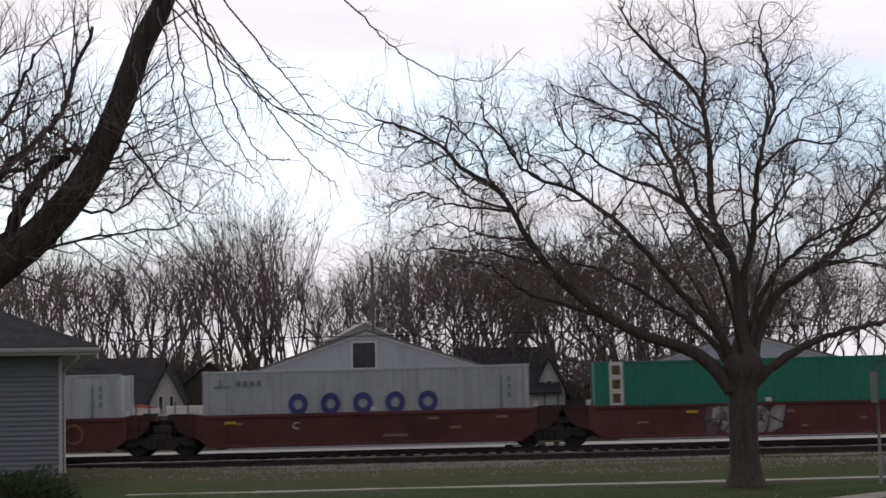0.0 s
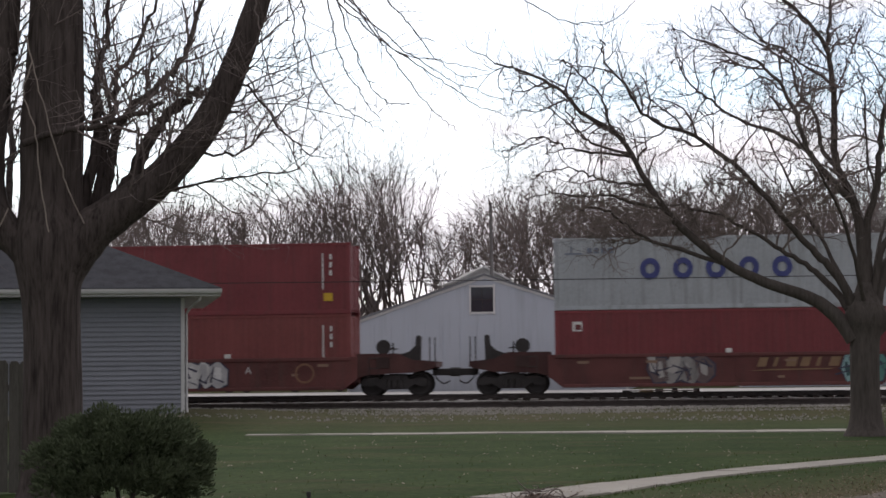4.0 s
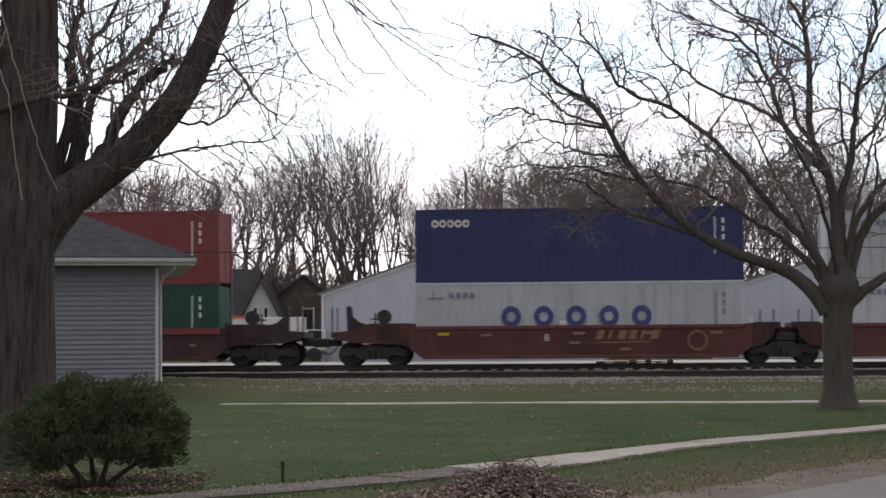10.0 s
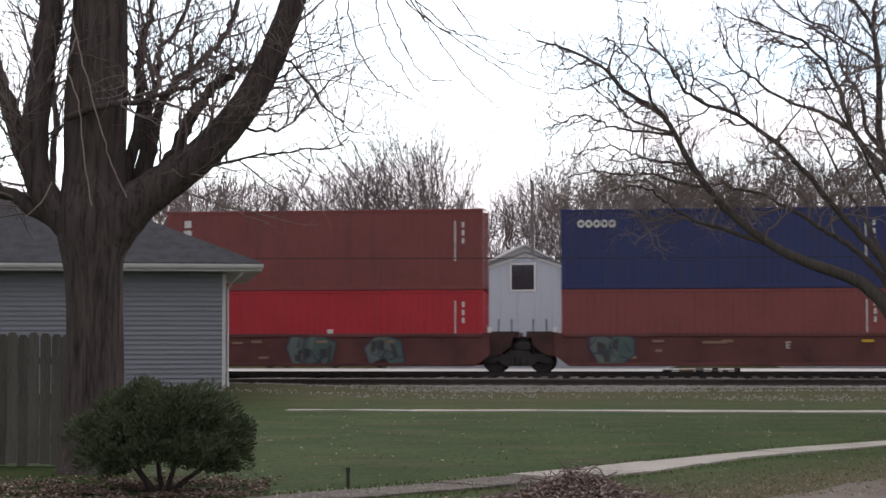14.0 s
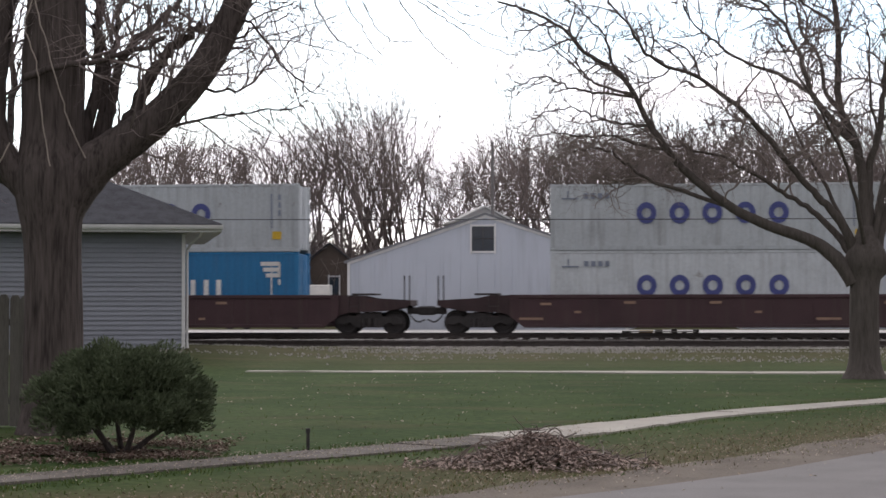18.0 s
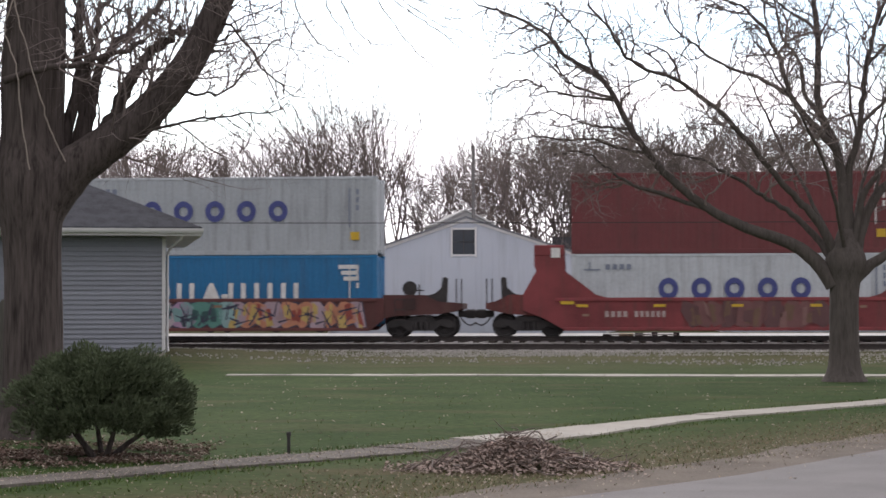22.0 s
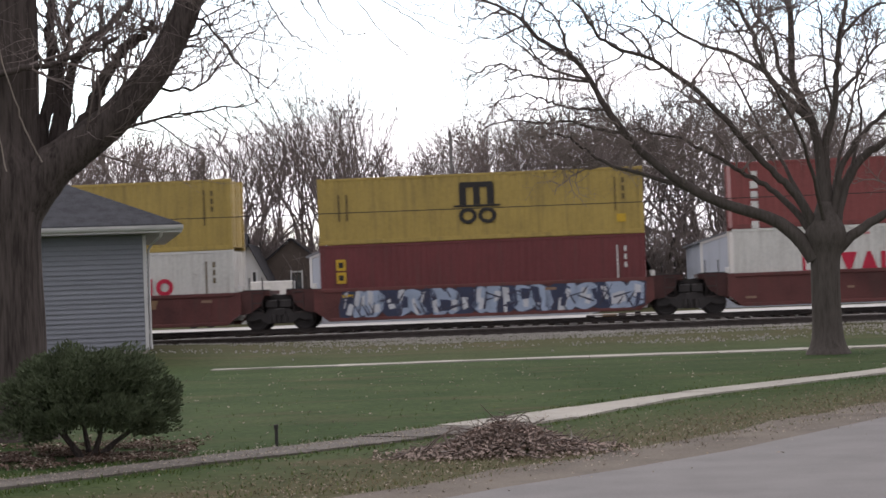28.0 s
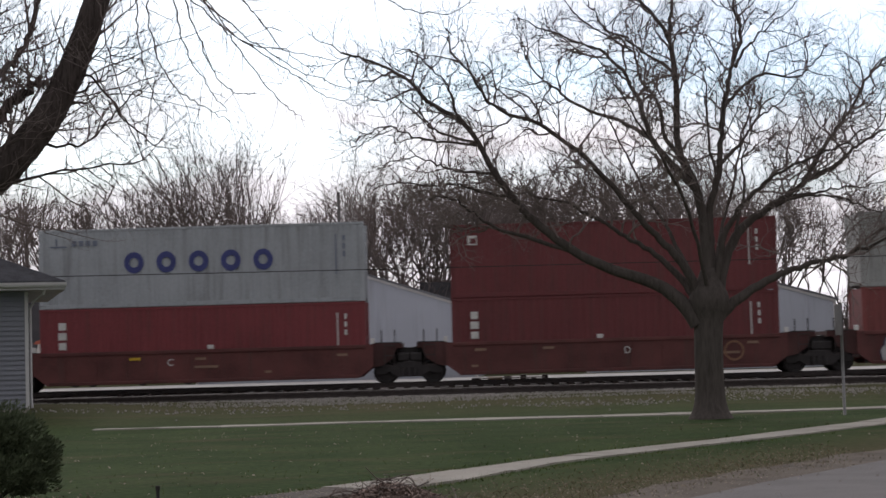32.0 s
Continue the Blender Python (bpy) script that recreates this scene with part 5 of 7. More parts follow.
# the broad lower limb that reaches far over the lawn, with its side limbs
maple_limbs = [
    ([(-0.2, 0, 2.1), (-0.63, 0.04, 2.64), (-1.18, 0.1, 3.02), (-2.05, 0.1, 3.32), (-2.79, 0.15, 3.69), (-3.58, 0.2, 4.3), (-4.19, 0.2, 4.94), (-4.61, 0.25, 5.59), (-5.15, 0.35, 6.58), (-6.01, 0.4, 7.17), (-6.5, 0.5, 7.72), (-7.37, 0.55, 8.14), (-7.9, 0.6, 8.3)], 0.255, 0.02),
    ([(-5.1, 0.3, 6.5), (-5.41, 0.2, 6.88), (-5.5, 0.0, 7.26), (-5.74, -0.1, 7.62), (-6.15, -0.3, 7.98), (-6.45, -0.4, 8.2)], 0.047, 0.012),
    ([(-4.95, 0.3, 6.2), (-5.66, 0.4, 6.42), (-5.96, 0.5, 6.62), (-6.19, 0.7, 7.07), (-6.36, 0.8, 7.4)], 0.047, 0.014),
    ([(-4.95, 0.3, 6.15), (-5.7, 0.0, 6.21), (-6.39, -0.4, 6.27), (-6.89, -0.7, 6.46), (-7.38, -0.95, 6.31), (-7.8, -1.2, 6.1)], 0.043, 0.012),
    ([(-4.6, 0.25, 5.52), (-5.11, 0.4, 5.55), (-5.59, 0.5, 5.69), (-5.95, 0.7, 5.88), (-6.56, 0.95, 5.97), (-7.13, 1.2, 5.75)], 0.047, 0.012),
    ([(-4.25, 0.2, 4.98), (-4.92, -0.1, 5.09), (-5.48, -0.4, 5.24), (-6.05, -0.6, 5.19), (-6.73, -0.8, 5.3), (-7.28, -1.0, 5.1)], 0.047, 0.012),
    ([(-2.07, 0.1, 3.34), (-2.97, 0.2, 3.77), (-3.88, 0.35, 4.09), (-4.61, 0.5, 4.34), (-5.09, 0.7, 4.73), (-5.58, 0.8, 5.03), (-6.2, 1.0, 5.0)], 0.086, 0.015)]
# the two limbs above it
maple_limbs += [
    ([(-0.1, 0, 2.6), (-0.45, -0.1, 3.26), (-0.83, -0.15, 3.75), (-1.21, -0.2, 4.12), (-2.03, -0.4, 5.05), (-2.78, -0.5, 5.84), (-3.71, -0.7, 6.47), (-4.7, -0.8, 6.86), (-5.07, -1.0, 7.36), (-5.56, -1.1, 8.06), (-5.7, -1.2, 8.5)], 0.165, 0.015),
    ([(-0.2, 0, 2.6), (-0.59, 0.2, 3.17), (-1.04, 0.4, 3.66), (-1.63, 0.6, 4.06), (-2.35, 0.8, 4.59), (-2.95, 1.0, 4.89), (-3.82, 1.2, 5.12), (-4.43, 1.4, 5.36)], 0.135, 0.015)]
# the leader, and what forks off to its left side
maple_limbs += [
    ([(0.03, 0, 2.4), (0.03, 0, 3.5), (-0.02, 0.03, 4.5), (-0.18, 0.04, 5.19), (-0.5, 0.07, 6.0), (-0.49, 0.1, 7.2), (-0.54, 0.1, 7.91), (-0.64, 0.1, 8.48), (-1.15, 0.15, 9.21), (-1.95, 0.2, 10.0), (-2.4, 0.2, 10.7)], 0.215, 0.02),
    ([(-0.64, 0.1, 8.4), (-0.57, 0.1, 8.85), (-0.5, 0.15, 9.4), (-0.62, 0.2, 10.0), (-0.7, 0.2, 10.9)], 0.069, 0.015),
    ([(-0.14, 0, 5.05), (-0.58, -0.06, 5.5), (-1.1, -0.2, 6.09), (-1.38, -0.3, 6.87), (-1.7, -0.4, 7.55), (-2.18, -0.55, 8.0), (-3.06, -0.7, 8.35), (-4.1, -0.8, 8.76)], 0.112, 0.012),
    ([(-1.06, -0.2, 6.1), (-1.74, 0.1, 6.6), (-2.57, 0.3, 6.94), (-3.23, 0.45, 7.47), (-3.53, 0.5, 7.74), (-3.74, 0.6, 8.14), (-3.85, 0.7, 8.5)], 0.065, 0.012),
    ([(-0.5, 0.05, 5.85), (-0.77, 0.1, 6.21), (-0.9, 0.25, 7.05), (-1.18, 0.45, 7.52), (-1.36, 0.6, 8.23), (-2.16, 0.8, 8.8), (-2.98, 1.0, 9.6)], 0.077, 0.012),
    ([(-0.54, 0.1, 7.66), (-0.91, 0, 7.93), (-1.24, -0.2, 8.05), (-1.65, -0.3, 8.37), (-2.14, -0.4, 8.58), (-2.4, -0.5, 9.06), (-2.65, -0.6, 9.7)], 0.047, 0.012)]
# the second leader
maple_limbs += [
    ([(0.12, 0, 2.4), (0.12, 0, 3.75), (0.13, 0, 4.5), (0.34, -0.1, 5.36), (0.42, -0.1, 6.2), (0.59, -0.15, 7.23), (0.78, -0.2, 7.9), (0.91, -0.2, 8.48), (0.75, -0.25, 9.29), (0.66, -0.3, 9.86), (0.77, -0.3, 10.6)], 0.165, 0.015),
    ([(0.48, -0.1, 6.8), (0.83, 0.1, 7.15), (1.44, 0.3, 7.62), (2.27, 0.55, 7.61), (2.67, 0.7, 7.79), (2.97, 0.8, 8.11), (3.3, 0.9, 8.5)], 0.060, 0.01),
    ([(0.78, -0.2, 7.7), (0.98, -0.2, 8.09), (1.21, -0.3, 8.28), (1.39, -0.4, 8.5), (1.74, -0.55, 8.77), (2.13, -0.7, 9.1)], 0.047, 0.01),
    ([(0.4, -0.1, 5.6), (0.88, 0.2, 6.02), (1.2, 0.4, 6.36), (1.45, 0.6, 6.7), (1.87, 0.8, 6.94), (2.25, 1.0, 7.29), (2.74, 1.2, 7.8)], 0.056, 0.01),
    ([(0.32, -0.1, 5.3), (0.17, -0.15, 5.89), (0.1, -0.25, 6.57), (0.07, -0.35, 7.31), (0.0, -0.5, 7.71), (-0.22, -0.6, 8.07), (-0.53, -0.7, 8.4)], 0.043, 0.01)]
# limbs towards the street
maple_limbs += [
    ([(0.2, 0, 2.4), (0.46, 0.05, 3.5), (0.89, 0.1, 4.18), (1.52, 0.1, 4.62), (1.99, 0.15, 4.93), (2.36, 0.2, 5.25), (2.92, 0.25, 6.07), (3.48, 0.35, 6.78), (3.95, 0.4, 7.56), (4.37, 0.45, 7.97), (4.95, 0.5, 8.7)], 0.19, 0.015),
    ([(2.3, 0.2, 5.2), (2.77, 0.2, 5.39), (3.28, 0.35, 5.67), (3.63, 0.5, 5.97), (4.19, 0.65, 6.28), (4.93, 0.8, 6.6), (5.7, 1.0, 7.2)], 0.095, 0.012),
    ([(0.18, -0.05, 2.6), (0.36, -0.15, 3.86), (0.63, -0.3, 4.44), (0.98, -0.5, 4.89), (1.37, -0.6, 5.2), (2.15, -0.9, 5.6), (2.93, -1.2, 5.9), (3.3, -1.4, 6.3)], 0.112, 0.012),
    ([(0.2, 0, 2.2), (0.85, -0.1, 2.72), (1.61, -0.15, 3.1), (2.35, -0.2, 3.34), (3.2, -0.3, 3.55), (4.04, -0.35, 3.93), (4.95, -0.4, 4.55)], 0.20, 0.015),
    ([(1.49, 0.1, 4.58), (2.07, -0.2, 4.8), (2.63, -0.5, 4.81), (3.06, -0.7, 4.66), (3.54, -0.95, 4.45), (4.15, -1.2, 4.5)], 0.047, 0.01),
    ([(1.88, 0.15, 4.88), (2.59, 0.3, 4.93), (3.38, 0.5, 5.07), (4.18, 0.75, 5.15), (5.06, 1.0, 5.5)], 0.047, 0.01),
    ([(0.7, 0, 4.1), (0.99, 0.2, 5.11), (0.97, 0.35, 5.63), (1.16, 0.5, 6.05), (1.32, 0.7, 6.58), (1.32, 0.85, 6.96), (1.18, 1.0, 7.3)], 0.043, 0.01)]
# limbs towards and away from the house
maple_limbs += [
    ([(0.0, 0.2, 2.6), (-0.5, 1.4, 4.2), (-1.1, 2.4, 5.8), (-1.7, 3.0, 7.4)], 0.077, 0.015),
    ([(0.05, 0.2, 2.6), (0.8, 1.5, 4.4), (1.5, 2.5, 6.2), (2.1, 3.2, 7.8)], 0.077, 0.015),
    ([(0.0, -0.2, 2.8), (-0.6, -1.3, 4.4), (-1.5, -2.2, 5.8), (-2.4, -2.8, 7.0)], 0.069, 0.015)]
bare_tree("maple_tree", (8.66, 38.53, 0), "large bare maple with spreading limbs on the lawn", ([(0, 0, -0.1), (0.0, 0, 0.5), (0.0, 0, 1.5), (0.02, 0, 2.1), (0.05, 0, 2.6), (0.06, 0, 3.3)], 0.345, 0.30, 0.22), [(bends, 0.85 * thick, thin) for bends, thick, thin in maple_limbs], MAPLE, 11, bark, maple_girth)


def near_girth(z):
    """The old tree's radius at the height z: flared foot, a swelling at the fork."""
    return 0.372 + 0.13 * math.exp(-max(0, z) / 0.22) + 0.10 * math.exp(-((z - 3.2) / 0.42) ** 2) - 0.015 * math.exp(-((z - 2.1) / 0.6) ** 2) + 0.03 * math.exp(-((z - 4.5) / 0.8) ** 2) - 0.03 * max(0, z - 5.2)


NEAR = {"per_m": [4.6, 5.6, 5.6], "len": [1.5, 0.80, 0.42], "rad": [0.017, 0.0088, 0.0055], "segs": [6, 4, 3], "sides": [4, 3, 3], "from": [0.22, 0.12, 0.1], "rise": 0.28, "wig": 0.12, "up": 0.025}
near_limbs = [
    ([(0.0, 0, 2.9), (0.39, 0, 3.36), (0.7, 0, 3.6), (1.04, 0, 3.84), (1.42, 0, 4.16), (1.84, 0.05, 4.68), (2.17, 0.1, 5.3), (2.40, 0.1, 5.9), (2.62, 0.1, 6.5), (2.92, 0.1, 7.1), (3.3, 0.1, 8.2)], 0.36, 0.13),
    ([(-0.2, -0.1, 2.9), (-0.68, -0.1, 3.5), (-0.83, -0.1, 3.97), (-0.82, -0.1, 4.52), (-0.78, -0.05, 5.03), (-0.71, 0, 5.61), (-0.66, 0, 6.05), (-0.6, 0, 7.6)], 0.21, 0.15),
    ([(-0.2, 0.1, 2.95), (-0.72, 0.15, 3.5), (-0.96, 0.2, 3.9), (-1.15, 0.3, 4.34), (-1.3, 0.3, 4.74), (-1.47, 0.3, 5.18), (-1.95, 0.3, 6.6)], 0.19, 0.10),
    ([(-0.2, 0, 2.95), (-0.61, 0, 3.22), (-0.94, 0, 3.41), (-1.3, 0, 3.59), (-1.82, 0, 3.78), (-2.8, 0.1, 4.3)], 0.14, 0.07)]
near_limbs += [
    ([(0.4, 0.2, 3.3), (0.61, 0.3, 3.64), (0.88, 0.4, 4.13), (1.06, 0.5, 4.58), (1.22, 0.55, 4.87), (1.56, 0.6, 5.16), (1.7, 0.6, 5.24)], 0.15, 0.055),
    ([(0.4, 0.4, 3.4), (0.49, 0.5, 3.86), (0.57, 0.6, 4.36), (0.66, 0.7, 4.87), (1.02, 0.8, 5.27), (1.34, 0.8, 5.56), (1.56, 0.8, 5.96), (1.9, 0.8, 6.9)], 0.115, 0.025),
    ([(0.3, 0.5, 3.4), (0.44, 0.6, 4.29), (0.45, 0.8, 4.73), (0.54, 0.9, 5.09), (0.59, 0.9, 5.53), (0.79, 1.0, 5.89), (1.1, 1.0, 6.6)], 0.085, 0.02),
    ([(0.2, 0.3, 3.5), (0.39, 0.5, 4.58), (0.35, 0.6, 5.17), (0.38, 0.7, 5.6), (0.45, 0.8, 6.04), (0.5, 0.8, 6.8)], 0.095, 0.025),
    ([(-0.36, -0.36, 4.48), (0.15, -0.45, 4.62), (0.58, -0.45, 4.69), (1.02, -0.45, 4.8), (1.4, -0.45, 4.95)], 0.05, 0.03)]
near_limbs += [
    ([(0.75, 0.1, 3.7), (1.17, 0.4, 4.29), (1.53, 0.5, 4.55), (1.89, 0.6, 4.83), (2.4, 0.8, 5.1)], 0.03, 0.012),
    ([(1.68, 0.1, 4.45), (2.04, 0.3, 4.38), (2.37, 0.5, 4.48), (2.69, 0.6, 4.86), (3.09, 0.7, 5.22)], 0.025, 0.008),
    ([(1.97, 0.1, 4.8), (2.25, 0, 5.01), (2.54, -0.1, 5.14), (2.94, -0.2, 5.29)], 0.022, 0.008),
    ([(2.15, 0.1, 5.28), (2.4, 0, 5.24), (2.67, -0.1, 4.93), (3.01, -0.2, 4.49), (3.29, -0.3, 4.27)], 0.022, 0.009),
    ([(2.2, 0.1, 5.4), (2.45, 0.2, 5.5), (2.8, 0.3, 5.52), (3.17, 0.4, 5.44)], 0.014, 0.006),
    ([(1.1, 0.1, 3.85), (1.6, 0.5, 4.0), (2.2, 0.8, 4.15), (3.0, 1.2, 4.3)], 0.028, 0.01),
    ([(-0.75, 0.4, 3.7), (-0.9, 1.2, 4.6), (-1.1, 1.6, 5.8), (-1.2, 2.0, 7.4)], 0.06, 0.02)]
near_tree = bare_tree("shade_tree", (-5.14, 22.5, 0), "old bare tree with furrowed bark and forking trunk beside the fence", ([(-0.05, 0, -0.1), (-0.06, 0, 0.6), (-0.06, 0, 1.6), (-0.08, 0, 2.4), (-0.1, 0, 2.9), (-0.1, 0.05, 3.4), (-0.1, 0.08, 3.9), (-0.1, 0.1, 4.6), (-0.07, 0.1, 5.3), (-0.05, 0.1, 6.1), (0.0, 0.1, 8.0)], 0.40, 0.4, 0), near_limbs, NEAR, 21, bark_dark, near_girth)


vine = mat("dry_vine", (0.30, 0.26, 0.225), rough=0.95, vary=0.3, scale=3.0, bump=0.0)


DROOP = {"per_m": [3.2, 2.6], "len": [0.55, 0.24], "rad": [0.0062, 0.005], "segs": [5, 2], "sides": [3, 3], "from": [0.15, 0.1], "rise": -0.1, "wig": 0.10, "up": -0.03}


def drooping(tree):
    """Long thin shoots that hang out from the high limbs, and dry vines on the trunk."""
    rnd = random.Random(31)
    shoots = [
        [(3.0, 7.5), (3.19, 6.22), (3.24, 5.79), (3.35, 5.28), (3.59, 4.91), (3.94, 4.69), (4.19, 4.56)], [(3.2, 7.4), (3.44, 6.22), (3.57, 5.71), (3.78, 5.34), (3.95, 5.05), (4.09, 4.94)],
        [(3.2, 7.6), (3.62, 6.22), (3.82, 5.63), (4.02, 5.23), (4.24, 5.08), (4.46, 5.08)], [(3.0, 7.1), (3.5, 6.5), (4.11, 5.95), (4.75, 5.51), (5.1, 5.28), (5.42, 5.06), (5.88, 4.94)],
        [(3.3, 7.5), (4.22, 6.21), (4.54, 5.84), (4.85, 5.43), (5.24, 5.17)], [(3.2, 7.2), (3.97, 6.07), (4.25, 5.7), (4.6, 5.18), (4.88, 4.89), (5.1, 4.7)]]
    shoots += [
        [(2.55, 6.3), (2.58, 6.02), (2.68, 5.51), (2.81, 5.0), (2.98, 4.57), (3.08, 4.13)], [(2.9, 6.8), (3.06, 6.1), (3.1, 5.57), (3.17, 5.14), (3.3, 4.78), (3.46, 4.61)],
        [(2.67, 4.93), (2.91, 4.57), (3.08, 4.06)], [(4.3, 8.0), (5.38, 6.96), (5.8, 6.51), (6.23, 6.21), (6.67, 6.06), (7.18, 6.11), (7.57, 6.49)],
        [(3.0, 7.15), (3.7, 6.32), (4.27, 5.8), (4.7, 5.5), (5.13, 5.24), (5.77, 5.01)], [(3.1, 7.4), (3.45, 6.6), (3.9, 6.1), (4.3, 5.6), (4.9, 5.45), (5.5, 5.3)]]
    for line in shoots:
        deep = rnd.uniform(-0.9, 0.9)
        V, F = [], []
        pts = smoothed([(x, deep + 0.05 * i, z) for i, (x, z) in enumerate(line)], 6)
        pts = [p + Vector((rnd.gauss(0, 0.011), 0, rnd.gauss(0, 0.011))) for p in pts]
        n = len(pts) - 1
        rad = [0.0105 * (1 - 0.7 * i / n) + 0.002 for i in range(n + 1)]
        tube(V, F, pts, rad, 4)
        ramify(rnd, V, F, pts, rad, 0, DROOP)
        put("hanging_twig", mesh("hanging_twig", V, F, twig_near), tree, label="long thin drooping bare twig")
    for line in ([(-0.3, 5.83), (-0.15, 5.24), (0.08, 4.44), (0.26, 3.86), (0.45, 3.45)], [(-0.2, 5.5), (-0.32, 5.1), (-0.18, 4.66), (-0.1, 4.0), (0.0, 3.35)], [(-0.49, 3.65), (-0.64, 3.39), (-0.82, 3.22)]):
        V, F = [], []
        pts = smoothed([(x, -0.52, z) for x, z in line], 6)
        pts = [p + Vector((rnd.gauss(0, 0.008), 0, 0)) for p in pts]
        tube(V, F, pts, [0.0095] * len(pts), 4)
        put("hanging_twig", mesh("hanging_twig", V, F, vine), tree, label="pale dry vine hanging on the trunk")


drooping(near_tree)


def wood_tree(seed, height, stems, lean, fan):
    """Meshes of one bare tree of a far wood: stems that fork again and again into a fine crown."""
    rnd = random.Random(seed)
    V, F, W, G = [], [], [], []

    def grow(p, d, length, r, level):
        line = kink(rnd, p, d, length, 4 if level < 2 else 3, 0.07 if level < 2 else 0.13, 0.05)
        n = len(line) - 1
        tube(*((V, F) if level < 2 else (W, G)), line, [r * (1 - 0.35 * i / n) for i in range(n + 1)], 6 if level == 0 else 4 if level < 3 else 3)
        way = (line[-1] - line[-2]).normalized()
        for _ in range(0 if level < 2 else 2):
            q = line[rnd.randint(1, n) - 1].lerp(line[n], rnd.random())
            s = way.cross(Vector((rnd.gauss(0, 1), rnd.gauss(0, 1), rnd.gauss(0, 1)))).normalized()
            tube(W, G, kink(rnd, q, way * 0.7 + s * rnd.uniform(0.5, 1.0), rnd.uniform(0.5, 1.5), 3, 0.16, 0.06), [0.012, 0.011, 0.009, 0.007], 3)
        if level == 5:
            return
        for k in range(3 if rnd.random() < 0.25 else 2):
            s = way.cross(Vector((rnd.gauss(0, 1), rnd.gauss(0, 1), rnd.gauss(0, 1)))).normalized()
            grow(line[-1] if k == 0 else line[-1 - k % n].lerp(line[-1], rnd.random()), way + s * rnd.uniform(0.12, fan), length * rnd.uniform(0.74, 0.98), max(0.0115, r * rnd.uniform(0.54, 0.70)), level + 1)

    for s in range(stems):
        w = 6.283 * s / stems + rnd.uniform(-0.5, 0.5)
        out = Vector((math.cos(w), math.sin(w), 0))
        grow(out * 0.15 + Vector((0, 0, -0.2)), Vector((0, 0, 1)) + out * lean * rnd.uniform(0.5, 1.2), height / 4.4, 0.15 if stems > 2 else 0.21, 0)
    zs = sorted(z for _, _, z in W)
    k = height / zs[int(0.985 * len(zs))]
    return [mesh(name, [(x * k, y * k, z * k) for x, y, z in P], Q, m, name == "trunk") for name, P, Q, m in (("trunk", V, F, bark_far), ("crown", W, G, twig_far))]


FAN_TREE = wood_tree(100, 16.6, 5, 0.26, 0.44)
SLENDER = [wood_tree(101 + k, h, n, 0.22, 0.52) for k, (h, n) in enumerate(((13.6, 2), (13.0, 3), (13.8, 2)))]
ROUND = [wood_tree(111 + k, h, n, 0.34, 0.72) for k, (h, n) in enumerate(((13.6, 3), (13.8, 4), (13.3, 4)))]


def wood():
    """The wood behind the yard: a tall fan-shaped tree, slender ones beside it and rounder crowns further on."""
    rnd = random.Random(77)
    spots = [(-4.9, 118, 1.03, FAN_TREE), (-2.6, 124, 1.0, SLENDER[0]), (-0.4, 119, 0.88, SLENDER[1])]
    for x, y, h in ((-23.5, 118, 0.95), (-20.6, 120, 1.0), (-17.6, 119, 1.02), (-15.2, 121, 1.05), (-12.6, 118, 1.0), (-9.6, 121, 1.02), (1.3, 123, 0.92), (-27, 120, 1.0), (-30, 122, 1.0)):
        spots.append((x, y, h, rnd.choice(SLENDER)))
    for x, y, h in ((3.2, 118, 1.03), (6.3, 119, 1.04), (9.2, 118, 1.06), (12.6, 120, 1.07), (16.0, 119, 1.12), (19.6, 121, 1.16), (23.4, 119, 1.10), (27.0, 120, 1.06), (29.4, 124, 1.0), (31.5, 121, 0.98), (34.5, 124, 0.95), (37.5, 121, 0.9), (42, 122, 0.88)):
        spots.append((x, y, h, rnd.choice(ROUND)))
    for i in range(24):
        x = -34 + i * 3.5 + rnd.uniform(-0.9, 0.9)
        if -2.8 < x < 2.6 or x > 26:
            continue
        y = rnd.uniform(126, 146)
        spots.append((x * y / 120, y, rnd.uniform(0.92, 1.04) * y / 122, rnd.choice(SLENDER if x < 2 else ROUND)))
        if 3 < x < 26:
            spots.append((x + 1.7, rnd.uniform(122, 128), rnd.uniform(0.9, 1.02), rnd.choice(SLENDER)))
    for x, y, h, (stem, crown) in spots:
        t = thing("woodland_tree", at(x, y, ground_z(x, y)) @ Matrix.Rotation(rnd.uniform(0, 6.28), 4, "Z") @ Matrix.Diagonal((h, h, h, 1)), "slender leafless tree of the wood behind the yard", "tree", "trees of the wood")
        put("trunk", stem, t)
        put("crown", crown, t)


wood()


def thicket():
    """Brush at the foot of the wood."""
    rnd = random.Random(55)
    V, F = [], []
    for _ in range(4300):
        x, y = rnd.uniform(-44, 50), rnd.uniform(119, 150)
        tall = rnd.uniform(1.6, 5.2) * (1.45 if -30 < x < -9.5 else 1.3 if x > 3 else 0.85)
        if x > 27:
            tall *= 0.85
        if _ % 3 == 0:
            x, y, tall = rnd.choice((rnd.uniform(-19, -6), rnd.uniform(4, 26))), rnd.uniform(115.5, 119), rnd.uniform(3.5, 7.6)
        line = kink(rnd, Vector((x, y, ground_z(x, y) - 0.1)), (rnd.gauss(0, 0.35), rnd.gauss(0, 0.3), 1), tall, 3, 0.16, 0.06)
        tube(V, F, line, [0.034, 0.028, 0.022, 0.016], 3)
        for _ in range(5):
            k = rnd.randint(1, 2)
            tube(V, F, kink(rnd, line[k], (rnd.gauss(0, 1), rnd.gauss(0, 1), 0.8), tall * 0.4, 2, 0.2, 0.05), [0.020, 0.016, 0.012], 3)
    put("thicket", mesh("thicket", V, F, twig_far), label="dense brown brush at the foot of the wood", category="brush", kind="stuff")


thicket()


